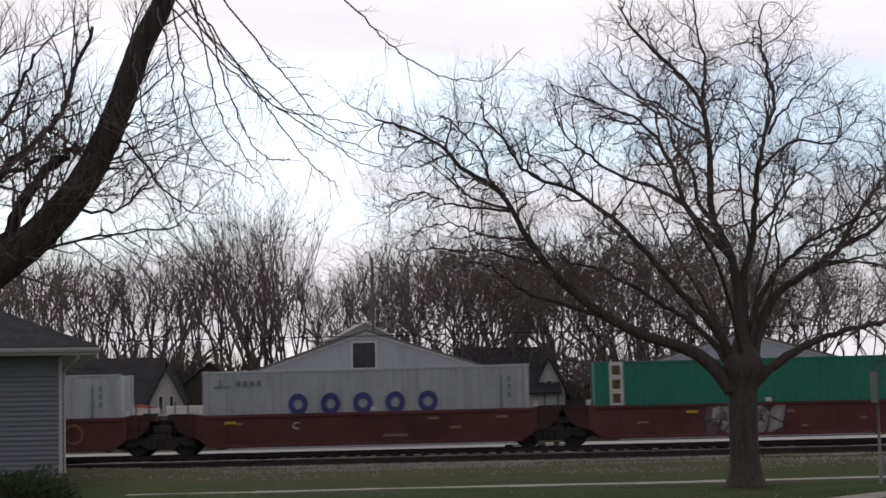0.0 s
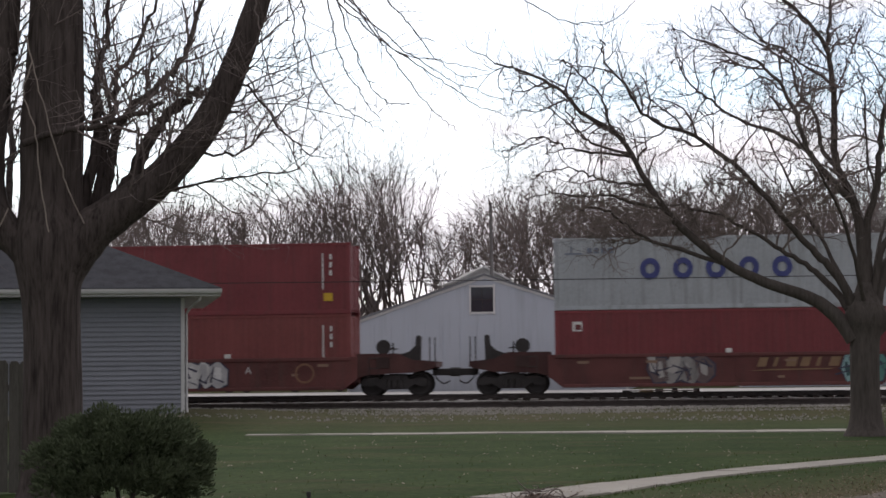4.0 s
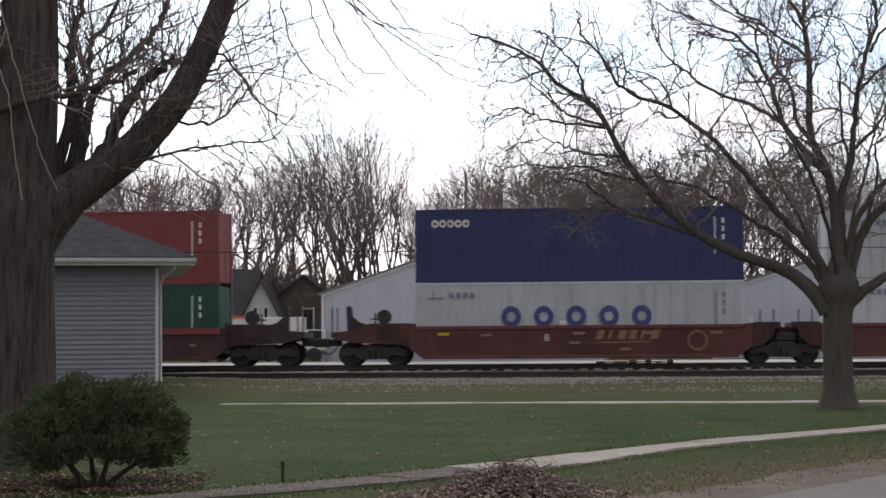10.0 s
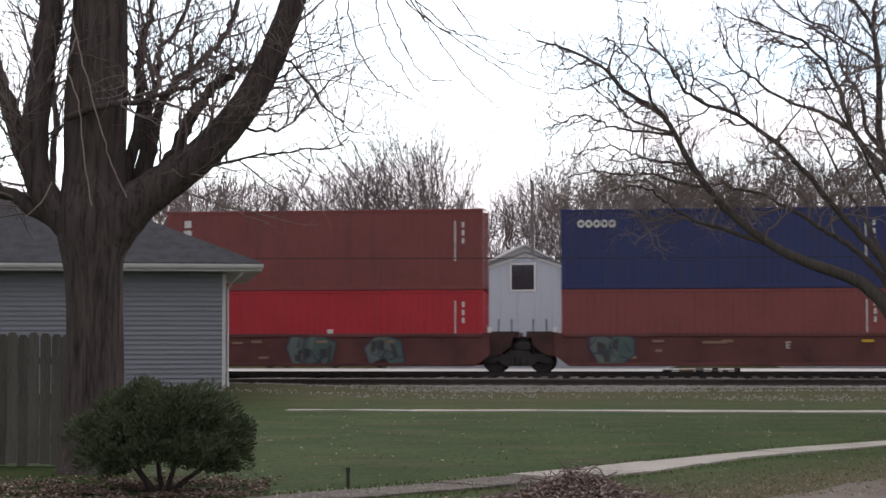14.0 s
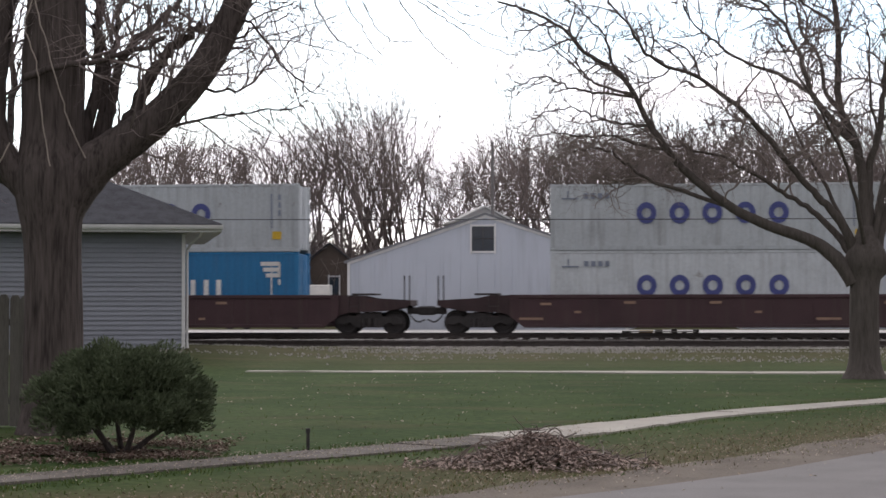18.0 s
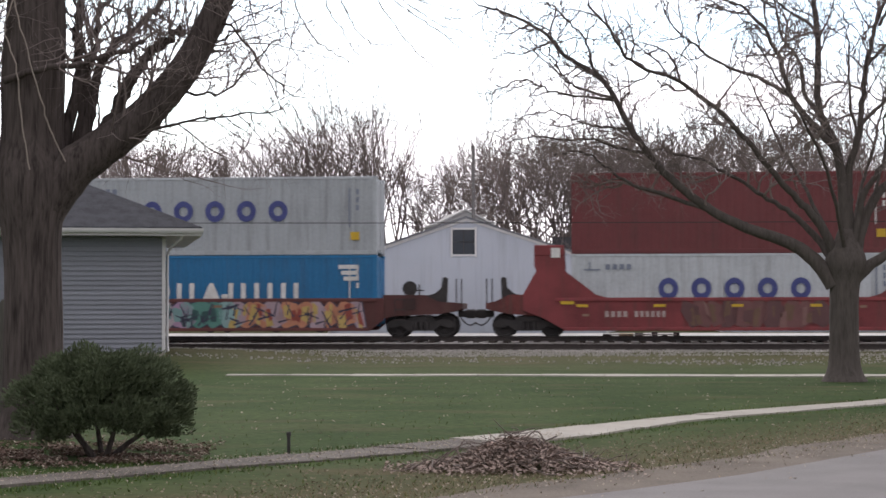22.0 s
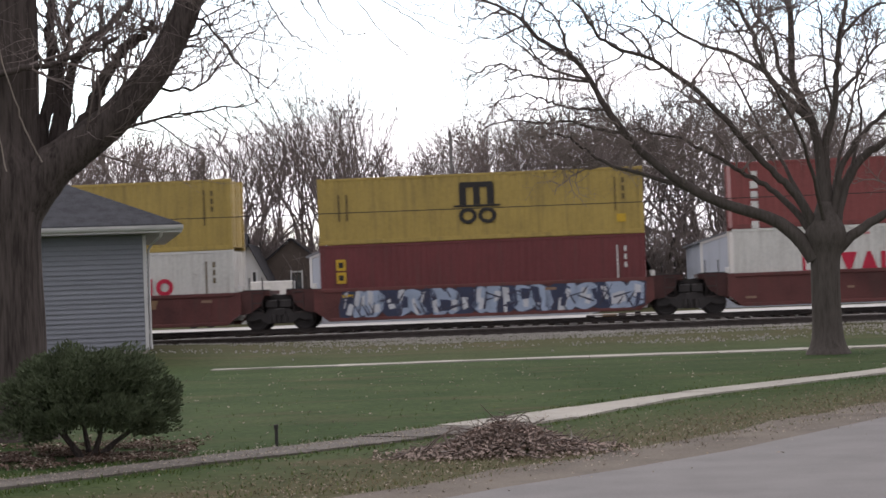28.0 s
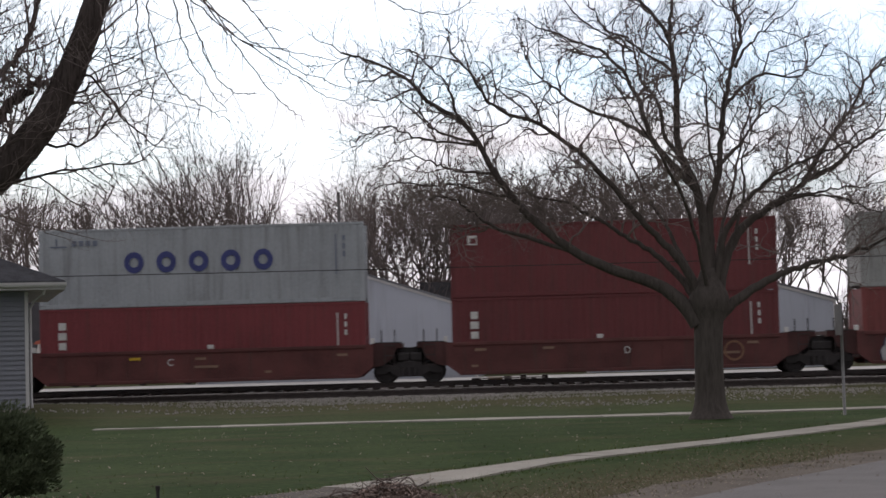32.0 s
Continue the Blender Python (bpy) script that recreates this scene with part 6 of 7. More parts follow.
# ---------- garage with lap siding and a hipped roof ----------
siding = mat("vinyl_siding", (0.232, 0.247, 0.285), rough=0.6, vary=0.10, scale=0.8, bump=0.04, fine=20, spread=0.04)
shingle = mat("roof_shingle", (0.060, 0.062, 0.070), rough=0.95, vary=0.35, scale=3.0, bump=0.5, fine=22)
trim_white = mat("white_trim", (0.62, 0.62, 0.62), rough=0.5, vary=0.12, scale=1.5, bump=0.03)


def garage():
    g = thing("garage", at(-7.86, 50, 0) @ Matrix.Rotation(radians(11), 4, "Z"), "grey-blue garage with vinyl lap siding and a dark hipped roof", "garage")
    z0, z1, L, D = 0.36, 3.60, 12.0, 9.0
    box("wall", (L - 0.1, D - 0.1, z1 - z0), siding, g, at(-L / 2, D / 2, (z0 + z1) / 2))
    box("foundation", (L, D, 0.5), concrete, g, at(-L / 2, D / 2, z0 - 0.24))
    n = 24
    h = (z1 - z0) / n
    prof = [(0.05, 0), (-0.040, 0), (-0.040, 0.02), (-0.002, h), (0.05, h)]
    front = mesh("siding_board", *(lambda m: ([(x, y, z) for x in (-L + 0.08, -0.08) for y, z in prof], [(i, i + m, (i + 1) % m + m, (i + 1) % m) for i in range(m)] + [tuple(range(m)), tuple(range(2 * m - 1, m - 1, -1))]))(len(prof)), siding)
    side = mesh("siding_board", *(lambda m: ([(-y, x, z) for x in (0.08, D - 0.08) for y, z in prof], [(i, (i + 1) % m, (i + 1) % m + m, i + m) for i in range(m)] + [tuple(range(m)), tuple(range(2 * m - 1, m - 1, -1))]))(len(prof)), siding)
    for k in range(n):
        put("siding_board", front, g, at(0, 0, z0 + k * h))
        put("siding_board", side, g, at(0, 0, z0 + k * h))
    for x, y in ((0, 0), (-L, 0), (0, D)):
        box("corner_trim", (0.10, 0.10, z1 - z0), trim_white, g, at(x - (0.03 if x == 0 else -0.03), y + (0.01 if y == 0 else -0.03), (z0 + z1) / 2), 0.01)
    o, e = 0.72, 3.86
    r = 1.0
    q = [(-L - o, -o), (r, -o), (r, D + o), (-L - o, D + o)]
    rise = 2.35
    ridge = [(-L / 2 - 1.6, D / 2, e + rise), (-L / 2 + 1.6, D / 2, e + rise)]
    V = [(x, y, e) for x, y in q] + ridge + [(x, y, e - 0.06) for x, y in q]
    F = [(0, 1, 5, 4), (1, 2, 5), (2, 3, 4, 5), (3, 0, 4), (6, 9, 8, 7), (0, 6, 7, 1), (1, 7, 8, 2), (2, 8, 9, 3), (3, 9, 6, 0)]
    put("roof", mesh("roof", V, F, shingle), g)
    V = [(x, y, z1 + 0.02) for x, y in q] + [(x, y, z1 + 0.05) for x, y in q]
    put("soffit", mesh("soffit", V, [(0, 3, 2, 1), (4, 5, 6, 7), (0, 1, 5, 4), (1, 2, 6, 5), (2, 3, 7, 6), (3, 0, 4, 7)], trim_white), g)
    box("fascia", (L + o + r, 0.03, 0.18), trim_white, g, at(-L / 2 + (r - o) / 2, -o + 0.02, e - 0.15))
    box("fascia", (0.03, D + 2 * o, 0.18), trim_white, g, at(r - 0.02, D / 2, e - 0.15))
    prof = [(0, 0), (-0.02, -0.01), (-0.10, -0.0), (-0.125, 0.06), (-0.13, 0.12), (-0.118, 0.12), (-0.105, 0.05), (-0.09, 0.012), (-0.01, 0.012), (-0.008, 0.12), (0, 0.12)]
    m = len(prof)
    V = [(x, -o + y, e - 0.16 + z) for x in (-L - o, r + 0.03) for y, z in prof]
    put("gutter", mesh("gutter", V, [(i, i + m, (i + 1) % m + m, (i + 1) % m) for i in range(m)] + [tuple(range(m)), tuple(range(2 * m - 1, m - 1, -1))], trim_white), g)
    V, F = [], []
    tube(V, F, [Vector(p) for p in ((0.45, -o + 0.16, e - 0.2), (0.42, -o + 0.2, e - 0.34), (0.16, 0.1, z1 - 0.3), (0.08, 0.22, z1 - 0.45), (0.08, 0.22, z0 + 0.2), (0.10, 0.18, z0 + 0.02))], [0.04] * 6, 8)
    put("downspout", mesh("downspout", V, F, trim_white), g)


garage()

fence_wood = mat("fence_wood", (0.125, 0.118, 0.105), rough=0.95, vary=0.3, scale=2.5, bump=0.4, fine=20, stretch=(3, 3, 0.4), spread=0.16)


def fence():
    f = thing("board_fence", at(-5.60, 23.7, 0), "weathered grey dog-eared board fence behind the old tree", "fence")
    pts = [(-0.068, 0.02), (0.068, 0.02), (0.068, 1.72), (0.035, 1.77), (-0.035, 1.77), (-0.068, 1.72)]
    board = mesh("board", *prism(pts[::-1], -0.012, 0.012), fence_wood)
    rnd = random.Random(8)
    for k in range(44):
        put("board", board, f, at(-0.1 - 0.148 * k, rnd.uniform(-0.006, 0.006), rnd.uniform(-0.02, 0.02)) @ Matrix.Rotation(rnd.uniform(-0.008, 0.008), 4, "Y"))
    for z in (0.35, 1.4):
        box("rail", (6.6, 0.04, 0.09), fence_wood, f, at(-3.3, 0.035, z))
    for k in range(4):
        box("post", (0.09, 0.09, 1.75), fence_wood, f, at(-0.05 - 2.15 * k, 0.09, 0.85))


fence()

# ---------- beyond the rails ----------
metal_siding = mat("metal_siding", (0.44, 0.475, 0.54), rough=0.55, vary=0.08, scale=0.3, bump=0.03, streak=0.15)
pale_siding = mat("pale_siding", (0.58, 0.58, 0.57), rough=0.7, vary=0.12, scale=0.6, bump=0.05)
dark_roof = mat("dark_roof", (0.058, 0.056, 0.060), rough=0.95, vary=0.3, scale=1.2, bump=0.3)
glass_dark = mat("window_glass", (0.03, 0.035, 0.045), rough=0.08, vary=0.2, scale=0.8, bump=0.0)


def gable_shell(parent, w, d, eave, apex, z0, wall, name="wall"):
    """Four walls of a gabled house, the gable towards -y, corner at the front middle."""
    out = [(-w / 2, z0), (w / 2, z0), (w / 2, eave), (0, apex), (-w / 2, eave)]
    for y in (0, d - 0.2):
        put("gable_" + name, mesh("gable_wall", *prism(out[::-1], y, y + 0.2), wall), parent)
    for x in (-w / 2 + 0.1, w / 2 - 0.1):
        box("side_" + name, (0.2, d - 0.42, eave - z0), wall, parent, at(x, d / 2, (eave + z0) / 2))


def gable_roof(parent, w, d, eave, apex, over, material, thick=0.14):
    s = (apex - eave) / (w / 2)
    for k in (-1, 1):
        V = [(k * x, y, z + t) for t in (0.02, thick) for x, z in ((0, apex), (w / 2 + over, eave - s * over)) for y in (-over, d + over)]
        F = [(0, 1, 3, 2), (4, 6, 7, 5), (0, 4, 5, 1), (2, 3, 7, 6), (0, 2, 6, 4), (1, 5, 7, 3)]
        put("roof_slope", mesh("roof_slope", V, F if k > 0 else [tuple(reversed(q)) for q in F], material), parent)


def framed_window(parent, x, z, w, h, y=0.0):
    f = put("window", mesh("window", *box_geo(-w / 2, w / 2, -0.02, 0.03, -h / 2, h / 2), glass_dark), parent, at(x, y - 0.02, z))
    for dx, dz, a, b in ((-w / 2, 0, 0.1, h + 0.2), (w / 2, 0, 0.1, h + 0.2), (0, -h / 2, w, 0.1), (0, h / 2, w, 0.1)):
        box("frame", (a, 0.08, b), trim_white, f, at(dx, -0.01, dz), 0.01)
    box("mullion", (0.035, 0.05, h), steel_dark, f, at(0, -0.01, 0), 0.008)
    box("mullion", (w, 0.05, 0.035), steel_dark, f, at(0, -0.012, 0), 0.008)
    return f


def barn():
    b = thing("barn", at(1.2, 95.0, 0.12) @ Matrix.Rotation(radians(-9.0), 4, "Z"), "pale blue-grey metal-clad barn with a low gable", "barn")
    w, d = 15.0, 17.0
    gable_shell(b, w, d, 3.72, 6.2, -0.2, metal_siding)
    gable_roof(b, w, d, 3.72, 6.2, 0.22, mat("barn_roof", (0.16, 0.165, 0.18), rough=0.5, vary=0.2, scale=1.0, bump=0.05))
    framed_window(b, -0.15, 4.95, 1.30, 1.42)
    seam = mesh("wall_seam", *box_geo(-0.02, 0.02, -0.012, 0.012, 0, 3.8), metal_siding)
    for k in range(16):
        put("wall_seam", seam, b, at(-w / 2 + 0.5 + k * (w - 1) / 15, -0.012, -0.1))
    for x in (-w / 2, w / 2):
        box("corner_trim", (0.14, 0.14, 3.9), trim_white, b, at(x, 0, 1.8))
    s = math.atan2(6.2 - 3.72, w / 2)
    for k in (-1, 1):
        box("rake_board", (math.hypot(w / 2, 2.48), 0.06, 0.2), trim_white, b, at(k * w / 4, -0.06, 4.94) @ Matrix.Rotation(k * s, 4, "Y"))


barn()


def far_barn():
    b = thing("long_shed", at(22.0, 97.0, 0.12) @ Matrix.Rotation(radians(-4.9), 4, "Z"), "pale grey metal-clad shed with a low gable beyond the rails", "shed")
    w, d, eave, apex = 13.7, 14.0, 3.75, 5.75
    gable_shell(b, w, d, eave, apex, -0.2, metal_siding)
    gable_roof(b, w, d, eave, apex, 0.2, MATS["barn_roof"])
    seam = mesh("wall_seam", *box_geo(-0.02, 0.02, -0.012, 0.012, 0, 3.8), metal_siding)
    for k in range(15):
        put("wall_seam", seam, b, at(-w / 2 + 0.5 + k * (w - 1) / 14, -0.012, -0.1))
    for x in (-w / 2, w / 2):
        box("corner_trim", (0.14, 0.14, 3.9), trim_white, b, at(x, 0, 1.8))
    for k in (-1, 1):
        box("rake_board", (math.hypot(w / 2, apex - eave), 0.06, 0.2), trim_white, b, at(k * w / 4, -0.06, (apex + eave) / 2 - 0.02) @ Matrix.Rotation(k * math.atan2(apex - eave, w / 2), 4, "Y"))


far_barn()


def house(name, m, w, d, eave, apex, wall, roof, label, windows, z0=-0.2):
    h = thing(name, m, label, "house")
    gable_shell(h, w, d, eave, apex, z0, wall)
    gable_roof(h, w, d, eave, apex, 0.3, roof)
    for x, z, a, b in windows:
        framed_window(h, x, z, a, b)
    return h


# a long dark roof with a steep white gable beside it, then smaller roofs round the yard
house("long_house", at(-11.4, 112, 0.2) @ Matrix.Rotation(radians(90), 4, "Z"), 8.0, 7.5, 2.4, 5.5, pale_siding, dark_roof, "low house with a broad dark roof", ())
house("gable_house", at(-10.75, 108, 0.2), 2.9, 7, 1.9, 4.75, pale_siding, dark_roof, "small white house with a steep gable", ((-0.32, 2.75, 0.28, 0.85), (0.32, 2.75, 0.28, 0.85)))
house("brown_house", at(-8.6, 114, 0.2), 3.2, 8, 3.9, 5.2, mat("brown_wall", (0.10, 0.075, 0.06), vary=0.2), dark_roof, "narrow brown house with a dark roof", ((0.3, 2.4, 0.7, 1.5),))
house("roofed_house", at(13.4, 116, 0.2) @ Matrix.Rotation(radians(90), 4, "Z"), 7.0, 6.0, 3.0, 5.8, pale_siding, dark_roof, "house with a dark shingled roof among the trees", ())
house("white_dormer_house", at(13.0, 113, 0.2), 2.0, 6, 3.0, 5.0, pale_siding, dark_roof, "narrow white gabled house", ((0, 3.2, 0.4, 0.9),))
house("white_roofed_shed", at(1.35, 113, 0.2) @ Matrix.Rotation(radians(8), 4, "Z"), 3.2, 8, 6.7, 7.5, pale_siding, pale_siding, "tall shed with a white metal roof", ())


def trailer():
    t = thing("camper_trailer", at(-12.0, 95, 0.25) @ Matrix.Rotation(radians(3), 4, "Z"), "long white camper trailer with an orange-red awning top", "trailer")
    cream = plain("camper_white", (0.62, 0.61, 0.58))
    pts = [(-2.6, 0.55), (2.0, 0.55), (2.15, 1.2), (2.1, 2.32), (-2.4, 2.36), (-2.6, 1.4)]
    put("shell", mesh("shell", *prism(pts[::-1], 0, 2.3), cream), t)
    put("awning", mesh("awning", *prism([(-2.62, 2.33), (1.9, 2.33), (1.6, 2.44), (0.6, 2.54), (-0.9, 2.66), (-1.9, 2.62), (-2.5, 2.48)][::-1], -0.12, 2.3), plain("awning_red", (0.46, 0.12, 0.075))), t)
    box("stripe", (4.4, 0.012, 0.12), plain("camper_stripe", (0.35, 0.10, 0.07)), t, at(-0.25, -0.006, 1.15), 0)
    for x in (-1.5, 0.2, 1.7):
        box("window", (0.8, 0.02, 0.5), glass_dark, t, at(x, -0.008, 1.75), 0.004)
    for x in (-0.5, 0.4):
        put("wheel", WHEEL, t, at(x, 0.1, 0.33) @ Matrix.Diagonal((0.72, 0.8, 0.72, 1)))
    v = thing("box_van", at(-8.35, 95.5, 0.25), "white box van with a grey cab", "van")
    box("cargo_box", (2.3, 2.1, 1.75), cream, v, at(0, 1.05, 1.5), 0.05)
    box("cab", (1.1, 1.9, 1.2), cream, v, at(1.75, 1.05, 1.1), 0.12)
    box("windscreen", (0.7, 0.02, 0.5), glass_dark, v, at(1.75, 0.09, 1.4), 0.004)
    for x in (-0.7, 1.7):
        put("wheel", WHEEL, v, at(x, 0.15, 0.36) @ Matrix.Diagonal((0.8, 0.9, 0.8, 1)))


trailer()
pole_wood = mat("pole_wood", (0.30, 0.285, 0.28), rough=0.9, vary=0.25, scale=2.0, bump=0.3, stretch=(3, 3, 0.3))


def utility_pole(x, y, h, arm):
    p = thing("utility_pole", at(x, y, ground_z(x, y)), "weathered grey timber utility pole", "pole")
    put("shaft", mesh("shaft", *lathe_z([(0.13, -0.2), (0.12, 2), (0.085, h)], 12), pole_wood, True), p)
    if arm:
        box("cross_arm", (2.0, 0.1, 0.12), pole_wood, p, at(0, -0.12, h - 0.5))
    put("cap", mesh("cap", *lathe_z([(0.10, h), (0.10, h + 0.05), (0.02, h + 0.1)], 12), steel_dark), p)


utility_pole(1.72, 104, 10.8, False)


def cable(name, a, b, sag, r=0.028):
    V, F = [], []
    pts = [Vector(a).lerp(Vector(b), i / 24) - Vector((0, 0, sag * 4 * (i / 24) * (1 - i / 24))) for i in range(25)]
    tube(V, F, pts, [r] * 25, 6)
    put(name, mesh(name, V, F, black), label="thin black overhead cable strung along the railway", category="cable")


def cable_pole(x, y):
    utility_pole(x, y, 5.2, True)


cable_pole(-62, 63.5)
cable_pole(66, 57.5)
cable("overhead_cable", (-62, 63.5, 5.15), (66, 57.5, 4.85), 0.52, 0.016)


def sign_post():
    s = thing("street_sign", at(11.55, 38.2, 0), "thin grey steel post with a small sign seen edge-on", "sign")
    put("post", mesh("post", *lathe_z([(0.035, -0.1), (0.035, 2.45)], 10), mat("galvanised", (0.23, 0.23, 0.23), rough=0.5, metal=0.5), True), s)
    put("plate", mesh("plate", *box_geo(-0.012, 0.012, -0.28, 0.28, 1.75, 2.42), mat("sign_back", (0.16, 0.16, 0.16), rough=0.5, metal=0.3)), s, at(-0.05, 0, 0) @ Matrix.Rotation(-0.03, 4, "Z"))


sign_post()

# ---------- yew, brush pile and litter in front ----------
yew = mat("yew_needles", (0.102, 0.126, 0.074), rough=0.9, vary=0.5, scale=5.0, bump=0.0, fine=30)
leaf_litter = mat("dead_leaves", (0.165, 0.115, 0.095), rough=0.95, vary=0.5, scale=7.0, bump=0.0, fine=35)
pale_litter = mat("pale_leaves", (0.40, 0.345, 0.285), rough=0.95, vary=0.4, scale=9.0, bump=0.0)


def yew_bush():
    b = thing("yew_bush", at(-3.76, 19.5, 0), "rounded dark green yew bush on several bare stems", "bush")
    rnd = random.Random(3)
    for k in range(5):
        V, F = [], []
        w = k * 1.25 + 0.3
        tip = Vector((0.55 * math.cos(w), 0.35 * math.sin(w), 0.62))
        V2 = kink(rnd, Vector((0.07 * math.cos(w), 0.05 * math.sin(w), -0.05)), tip, 0.9, 6, 0.12, 0.03)
        tube(V, F, V2, [0.040, 0.036, 0.030, 0.025, 0.019, 0.013, 0.008], 6)
        put("stem", mesh("stem", V, F, bark_dark), b)
    lobes = []
    for i in range(104):
        w, u = 2.39996 * i, -0.95 + 1.95 * ((i * 0.7549 + 0.37) % 1.0)
        q = max(0.35, (1 - abs(u) ** 2.6) ** 0.5) * (1.0 if i % 4 else 0.55) * rnd.uniform(0.86, 1.0)
        x = 0.03 + 0.90 * q * math.cos(w)
        lobes.append((x, 0.72 * q * math.sin(w), 0.58 + (0.43 if u > 0 else 0.40) * u + rnd.uniform(-0.06, 0.06), rnd.choice((0.11, 0.15, 0.19, 0.23))))
    V, F = [], []
    for cx, cy, cz, r in lobes:
        lean = Vector((cx, cy, 0.5)).normalized()
        for _ in range(620):
            n = Vector((rnd.gauss(0, 1), rnd.gauss(0, 1), rnd.gauss(0.2, 1))).normalized()
            p = Vector((cx, cy, cz)) + n * r * rnd.uniform(0.78, 1.14)
            if n.z < -0.45:
                continue
            if p.z < 0.15 + 0.22 * math.exp(-((p.x - 0.02) / 0.38) ** 2) + rnd.uniform(-0.05, 0.05):
                continue
            d = (n * 0.6 + lean * 0.7 + Vector((rnd.gauss(0, 0.4), rnd.gauss(0, 0.4), rnd.gauss(0.2, 0.4)))).normalized()
            side = d.cross(Vector((rnd.gauss(0, 1), rnd.gauss(0, 1), rnd.gauss(0, 1)))).normalized()
            ln, wd = rnd.uniform(0.030, 0.062), rnd.uniform(0.0045, 0.0090)
            k = len(V)
            V += [p - side * wd, p + side * wd, p + d * ln * 0.6 + side * wd, p + d * ln, p + d * ln * 0.6 - side * wd]
            F.append((k, k + 1, k + 2, k + 3, k + 4))
    put("foliage", mesh("foliage", V, F, yew), b, label="dense dark green needle sprays")


yew_bush()


def leaf_geo(rnd, V, F, x, y, z, s):
    w, t = rnd.uniform(0, 6.28), rnd.uniform(-0.6, 0.6)
    a, b = Vector((math.cos(w), math.sin(w), t)) * s, Vector((-math.sin(w), math.cos(w), rnd.uniform(-0.5, 0.5))) * s * 0.6
    c = Vector((x, y, z))
    k = len(V)
    V += [c - a, c + b + Vector((0, 0, s * 0.3)), c + a, c - b + Vector((0, 0, s * 0.3))]
    F.append((k, k + 1, k + 2, k + 3))


pile_leaf = mat("pile_leaves", (0.34, 0.27, 0.235), rough=0.95, vary=0.5, scale=9.0, bump=0.0, fine=40)


def brush_pile():
    b = thing("brush_pile", at(0.75, 18.1, 0), "heap of cut twigs and brown dead leaves on the verge", "brush pile")
    rnd = random.Random(6)
    V, F = [], []
    for _ in range(300):
        x = rnd.gauss(0, 0.5)
        x = max(-1.25, min(1.15, x))
        y = rnd.gauss(0, 0.3)
        top = 0.36 * math.exp(-(x / 0.62) ** 2 - (y / 0.45) ** 2) + 0.03
        p = Vector((x, y, rnd.uniform(0.2, 1.0) * top))
        d = Vector((rnd.gauss(0, 1), rnd.gauss(0, 0.7), rnd.gauss(0.05, 0.35)))
        ln = rnd.uniform(0.12, 0.5)
        line = kink(rnd, p - d.normalized() * ln * 0.4, d, ln, 3, 0.2, 0)
        line = [Vector((q.x, q.y, max(0.01, q.z))) for q in line]
        r = rnd.uniform(0.003, 0.009)
        tube(V, F, line, [r, r * 0.9, r * 0.7, r * 0.4], 4)
    for x0, h, s in ((-0.80, 0.18, 0.5), (0.0, 0.30, 0.32)):
        line = smoothed([(x0, -0.1, 0.05), (x0 + 0.22 * s, -0.12, h), (x0 + 0.6 * s, -0.1, h + 0.08), (x0 + 0.95 * s, -0.1, h - 0.1)], 4)
        W, G = [], []
        tube(W, G, line, [0.011 - 0.0005 * i for i in range(13)], 5)
        put("branch", mesh("branch", W, G, mat("dry_twigs", (0.150, 0.118, 0.102), vary=0.4, bump=0)), b)
    put("twig_tangle", mesh("twig_tangle", V, F, mat("dry_twigs", (0.150, 0.118, 0.102), vary=0.4, bump=0)), b, kind="stuff")
    V, F = [], []
    for _ in range(6500):
        x, y = max(-1.35, min(1.2, rnd.gauss(-0.05, 0.48))), rnd.gauss(0, 0.34)
        top = 0.285 * math.exp(-(x / 0.62) ** 2 - (y / 0.45) ** 2) + 0.02
        leaf_geo(rnd, V, F, x, y, top * rnd.uniform(0.6, 1.08), rnd.uniform(0.014, 0.034))
    put("leaves", mesh("leaves", V, F, pile_leaf), b, label="curled brown dead leaves", kind="stuff")


brush_pile()


verge_leaf = mat("verge_leaves", (0.26, 0.215, 0.165), rough=0.95, vary=0.5, scale=11.0, bump=0.0, fine=40)


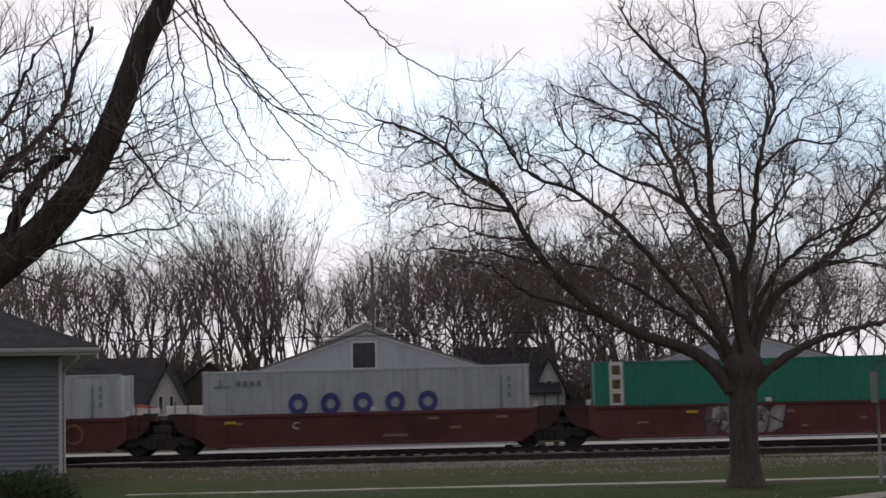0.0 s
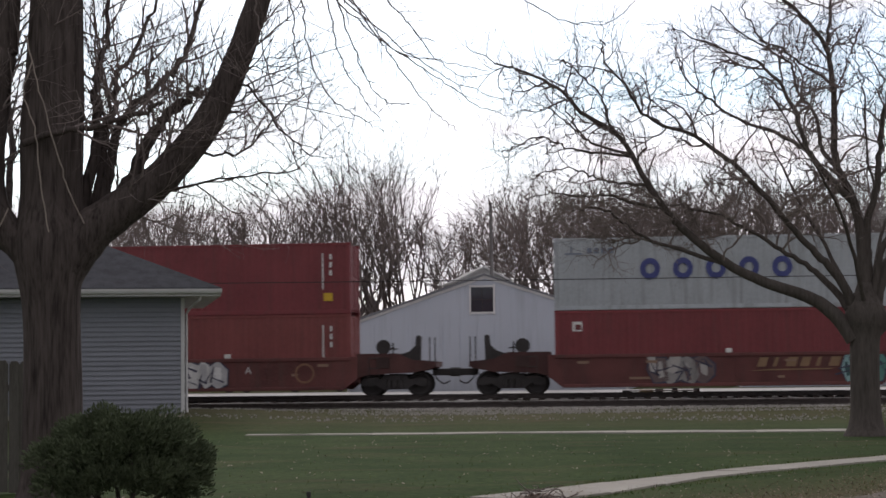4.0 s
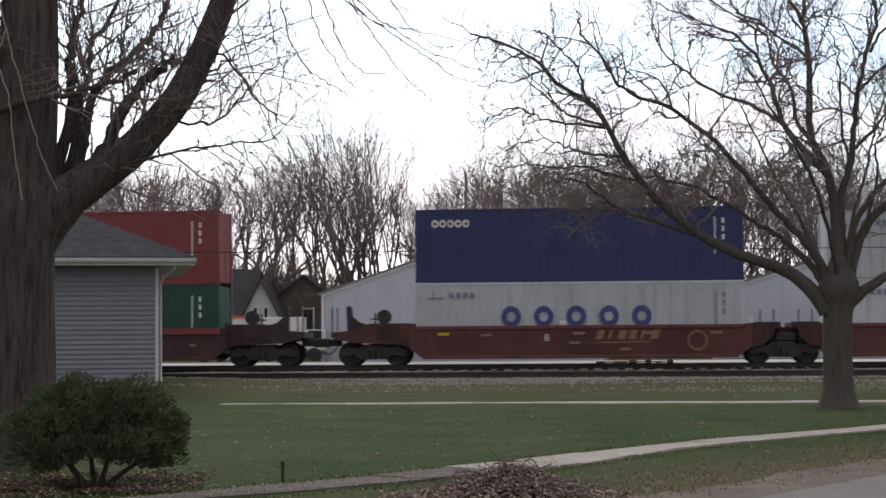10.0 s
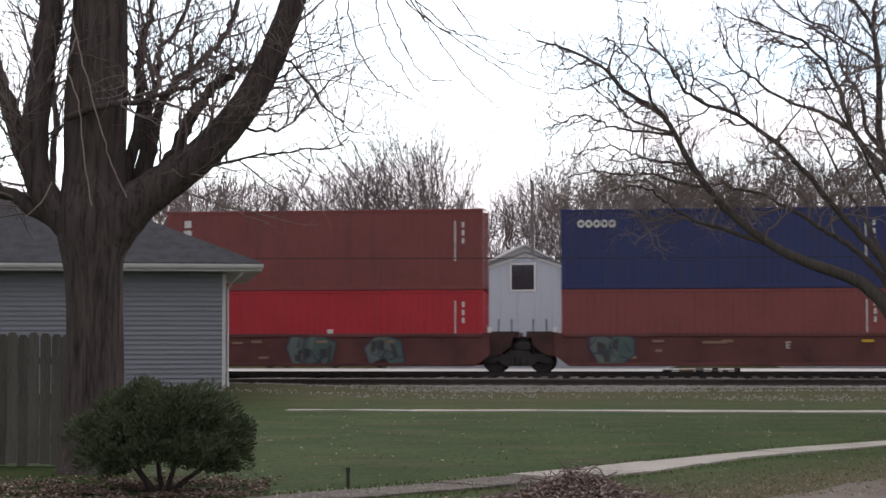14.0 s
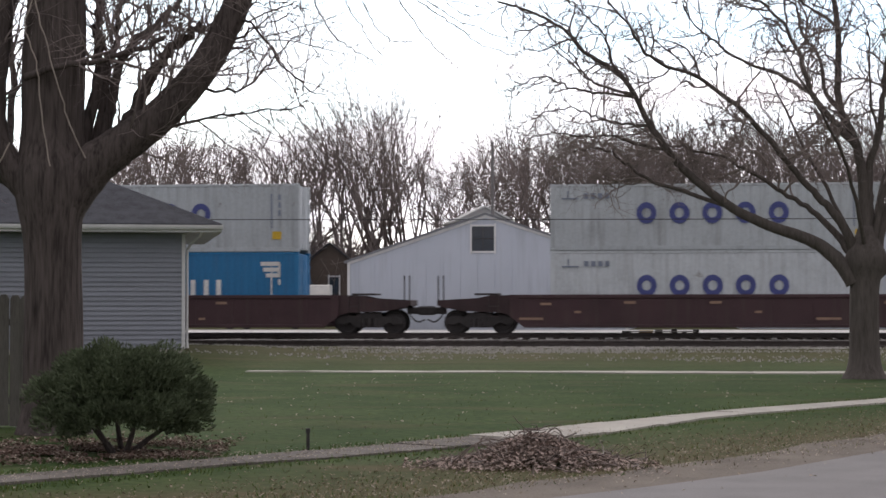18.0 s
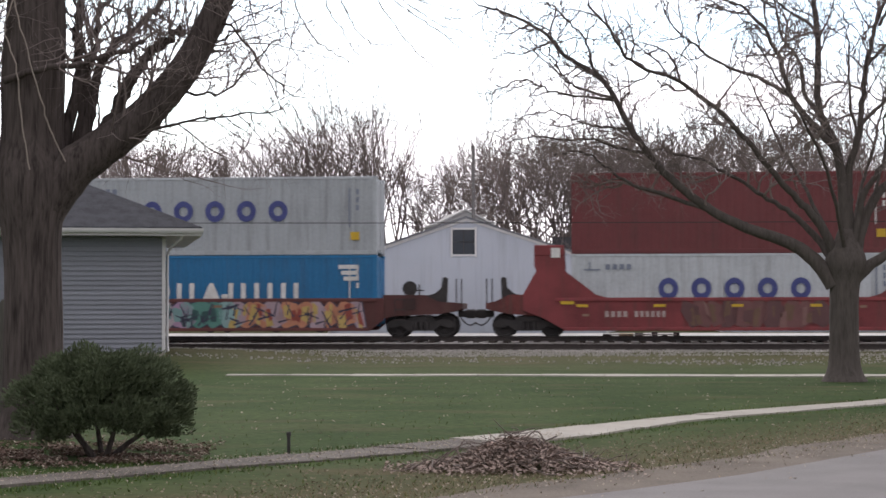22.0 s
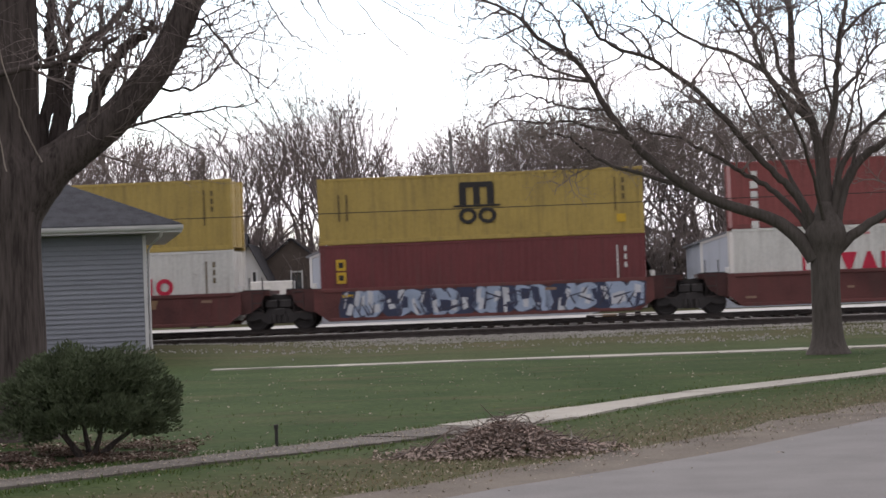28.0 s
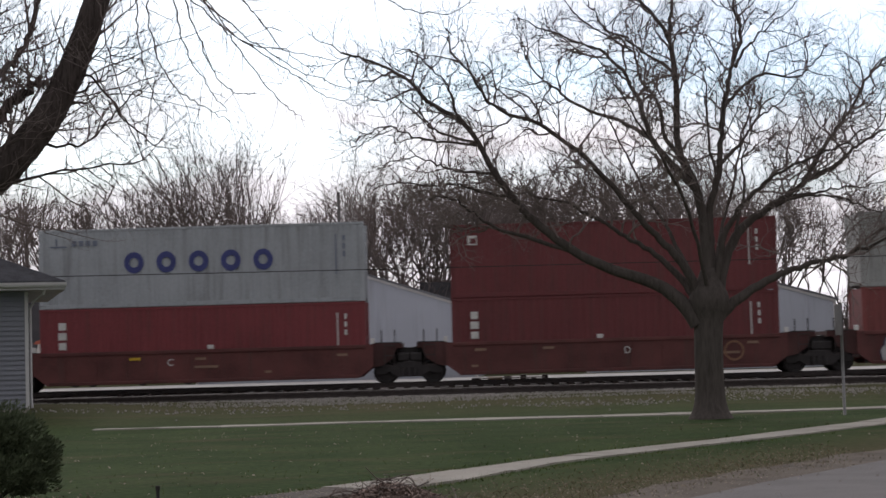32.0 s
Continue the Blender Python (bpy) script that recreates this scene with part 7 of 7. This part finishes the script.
def litter():
    rnd = random.Random(14)
    V, F = [], []
    for _ in range(4300):
        # on the verge between footpath and street
        x = rnd.uniform(-5.5, 8)
        y = 17.0 + 1.158 * x + rnd.gauss(0.6, 1.2)
        if y < 5 or y > 30:
            continue
        leaf_geo(rnd, V, F, x, y, ground_z(x, y) + 0.012, rnd.uniform(0.008, 0.022))
    put("verge_litter", mesh("verge_litter", V, F, verge_leaf), label="brown dead leaves strewn on the verge", category="leaves", kind="stuff")
    V, F = [], []
    for _ in range(900):
        x, y = rnd.uniform(-8, 12), rnd.uniform(15, 41)
        leaf_geo(rnd, V, F, x, y, ground_z(x, y) + 0.015, rnd.uniform(0.012, 0.03))
    for _ in range(1700):
        x = rnd.uniform(-5, 7)
        y = 15.9 + 1.158 * x + rnd.gauss(0, 0.8)
        leaf_geo(rnd, V, F, x, y, ground_z(x, y) + 0.014, rnd.uniform(0.008, 0.020))
    for _ in range(2600):
        x = rnd.uniform(-7, 1.5)
        y = 18.0 + 1.02 * (x + 2.9) + rnd.gauss(0, 0.5)
        leaf_geo(rnd, V, F, x, y, ground_z(x, y) + 0.03, rnd.uniform(0.007, 0.018))
    put("lawn_litter", mesh("lawn_litter", V, F, pale_litter), label="pale dry leaves and chips scattered over the grass", category="leaves", kind="stuff")
    for shade, count, name, label in ((leaf_litter, 13000, "bush_litter", "brown dead leaves under the yew bush"), (pale_litter, 3000, "pale_bush_litter", "pale curled leaves under the yew bush")):
        V, F = [], []
        for _ in range(count):
            x, y = -4.1 + rnd.gauss(0, 1.0), 19.6 + rnd.gauss(0, 0.85)
            if x > -2.6 or noise.noise((x * 2.2, y * 2.2, 1)) < -0.12 or y < 18.05 + 0.45 * (x + 4.2):
                continue
            leaf_geo(rnd, V, F, x, y, 0.015 + 0.03 * rnd.random(), rnd.uniform(0.012, 0.030))
        put(name, mesh(name, V, F, shade), label=label, category="leaves", kind="stuff")


litter()


def near_path(x, y):
    """Distance from the middle of the near footpath, roughly."""
    line = [(-9.5, 10.4), (-3.05, 17.85), (-1.25, 19.5), (0.6, 21.7), (1.75, 23.25), (2.7, 24.7), (4.5, 27.1), (7.45, 30.0), (20, 45)]
    best = 9.0
    for (a, b), (c, d) in zip(line, line[1:]):
        f = max(0, min(1, ((x - a) * (c - a) + (y - b) * (d - b)) / ((c - a) ** 2 + (d - b) ** 2)))
        best = min(best, math.hypot(x - a - f * (c - a), y - b - f * (d - b)))
    return best


def grass_blades():
    """Short blades over the lawn, thicker along the footpath's edges."""
    rnd = random.Random(41)
    sets = [([], []), ([], []), ([], [])]
    for i in range(74000):
        y = 15 + 27 * rnd.random() ** 1.6
        x = rnd.uniform(-0.27 * y - 0.8, 0.27 * y + 0.8)
        d = near_path(x, y)
        worn = y - 1.158 * x < 17.6 + rnd.gauss(0, 0.5)
        if not worn and d > 0.8 and rnd.random() < 0.97:
            continue
        if d < 0.44 + rnd.gauss(0, 0.07) or y - 1.158 * x < 15.2 or (worn and rnd.random() < 0.7):
            continue
        V, F = sets[2 if worn and rnd.random() < 0.6 else 1 if noise.noise((x * 0.5, y * 0.8, 7)) + rnd.gauss(0, 0.25) > 0.18 else 0]
        h, w, a = rnd.uniform(0.015, 0.05) * (1.3 if d < 0.75 else 1), rnd.uniform(0.004, 0.010), rnd.uniform(0, 6.28)
        z = ground_z(x, y) - 0.004
        k = len(V)
        V += [(x - w * math.cos(a), y - w * math.sin(a), z), (x + w * math.cos(a), y + w * math.sin(a), z), (x + rnd.gauss(0, 0.02), y + rnd.gauss(0, 0.02), z + h)]
        F.append((k, k + 1, k + 2))
    for (V, F), (name, rgb, label) in zip(sets, (("grass_blades", (0.083, 0.125, 0.037), "short green grass blades of the lawn"), ("yellow_grass_blades", (0.125, 0.145, 0.048), "yellow-green grass blades in the lawn"), ("dry_grass_blades", (0.26, 0.215, 0.14), "dry straw-coloured grass on the worn verge"))):
        put(name, mesh(name, V, F, mat(name, rgb, rough=0.9, vary=0.35, scale=6.0, bump=0)), label=label, category="grass", kind="stuff")


grass_blades()


def stake():
    s = thing("garden_stake", at(-1.74, 19.9, 0), "short dark metal stake in the grass", "stake")
    put("rod", mesh("rod", *box_geo(-0.018, 0.018, -0.01, 0.01, -0.1, 0.21, 0.004), steel_dark), s)
    put("head", mesh("head", *box_geo(-0.024, 0.024, -0.014, 0.014, 0.20, 0.25, 0.006), steel_dark), s)


stake()


def switch_gear():
    """Low yellow signal gear that stands beyond the main line."""
    g = thing("switch_machine", LINE @ at(1.7, AXIS + 2.6, 0.30), "low yellow and black trackside switch machine", "switch machine")
    box("base_plate", (3.2, 0.6, 0.08), steel_dark, g, at(0, 0, 0.0))
    box("housing", (0.55, 0.45, 0.22), plain("gear_yellow", (0.34, 0.22, 0.06)), g, at(-0.55, 0, 0.15), 0.03)
    for x, w, h in ((-1.3, 0.35, 0.20), (-0.05, 0.30, 0.24), (0.55, 0.22, 0.28), (0.95, 0.18, 0.20), (1.40, 0.22, 0.26)):
        box("motor_box", (w, 0.4, h), steel_dark, g, at(x, 0, 0.04 + h / 2), 0.02)
    box("throw_rod", (2.6, 0.05, 0.05), plain("rod_grey", (0.20, 0.19, 0.18)), g, at(0.1, -0.26, 0.22), 0.01)


switch_gear()
motions()
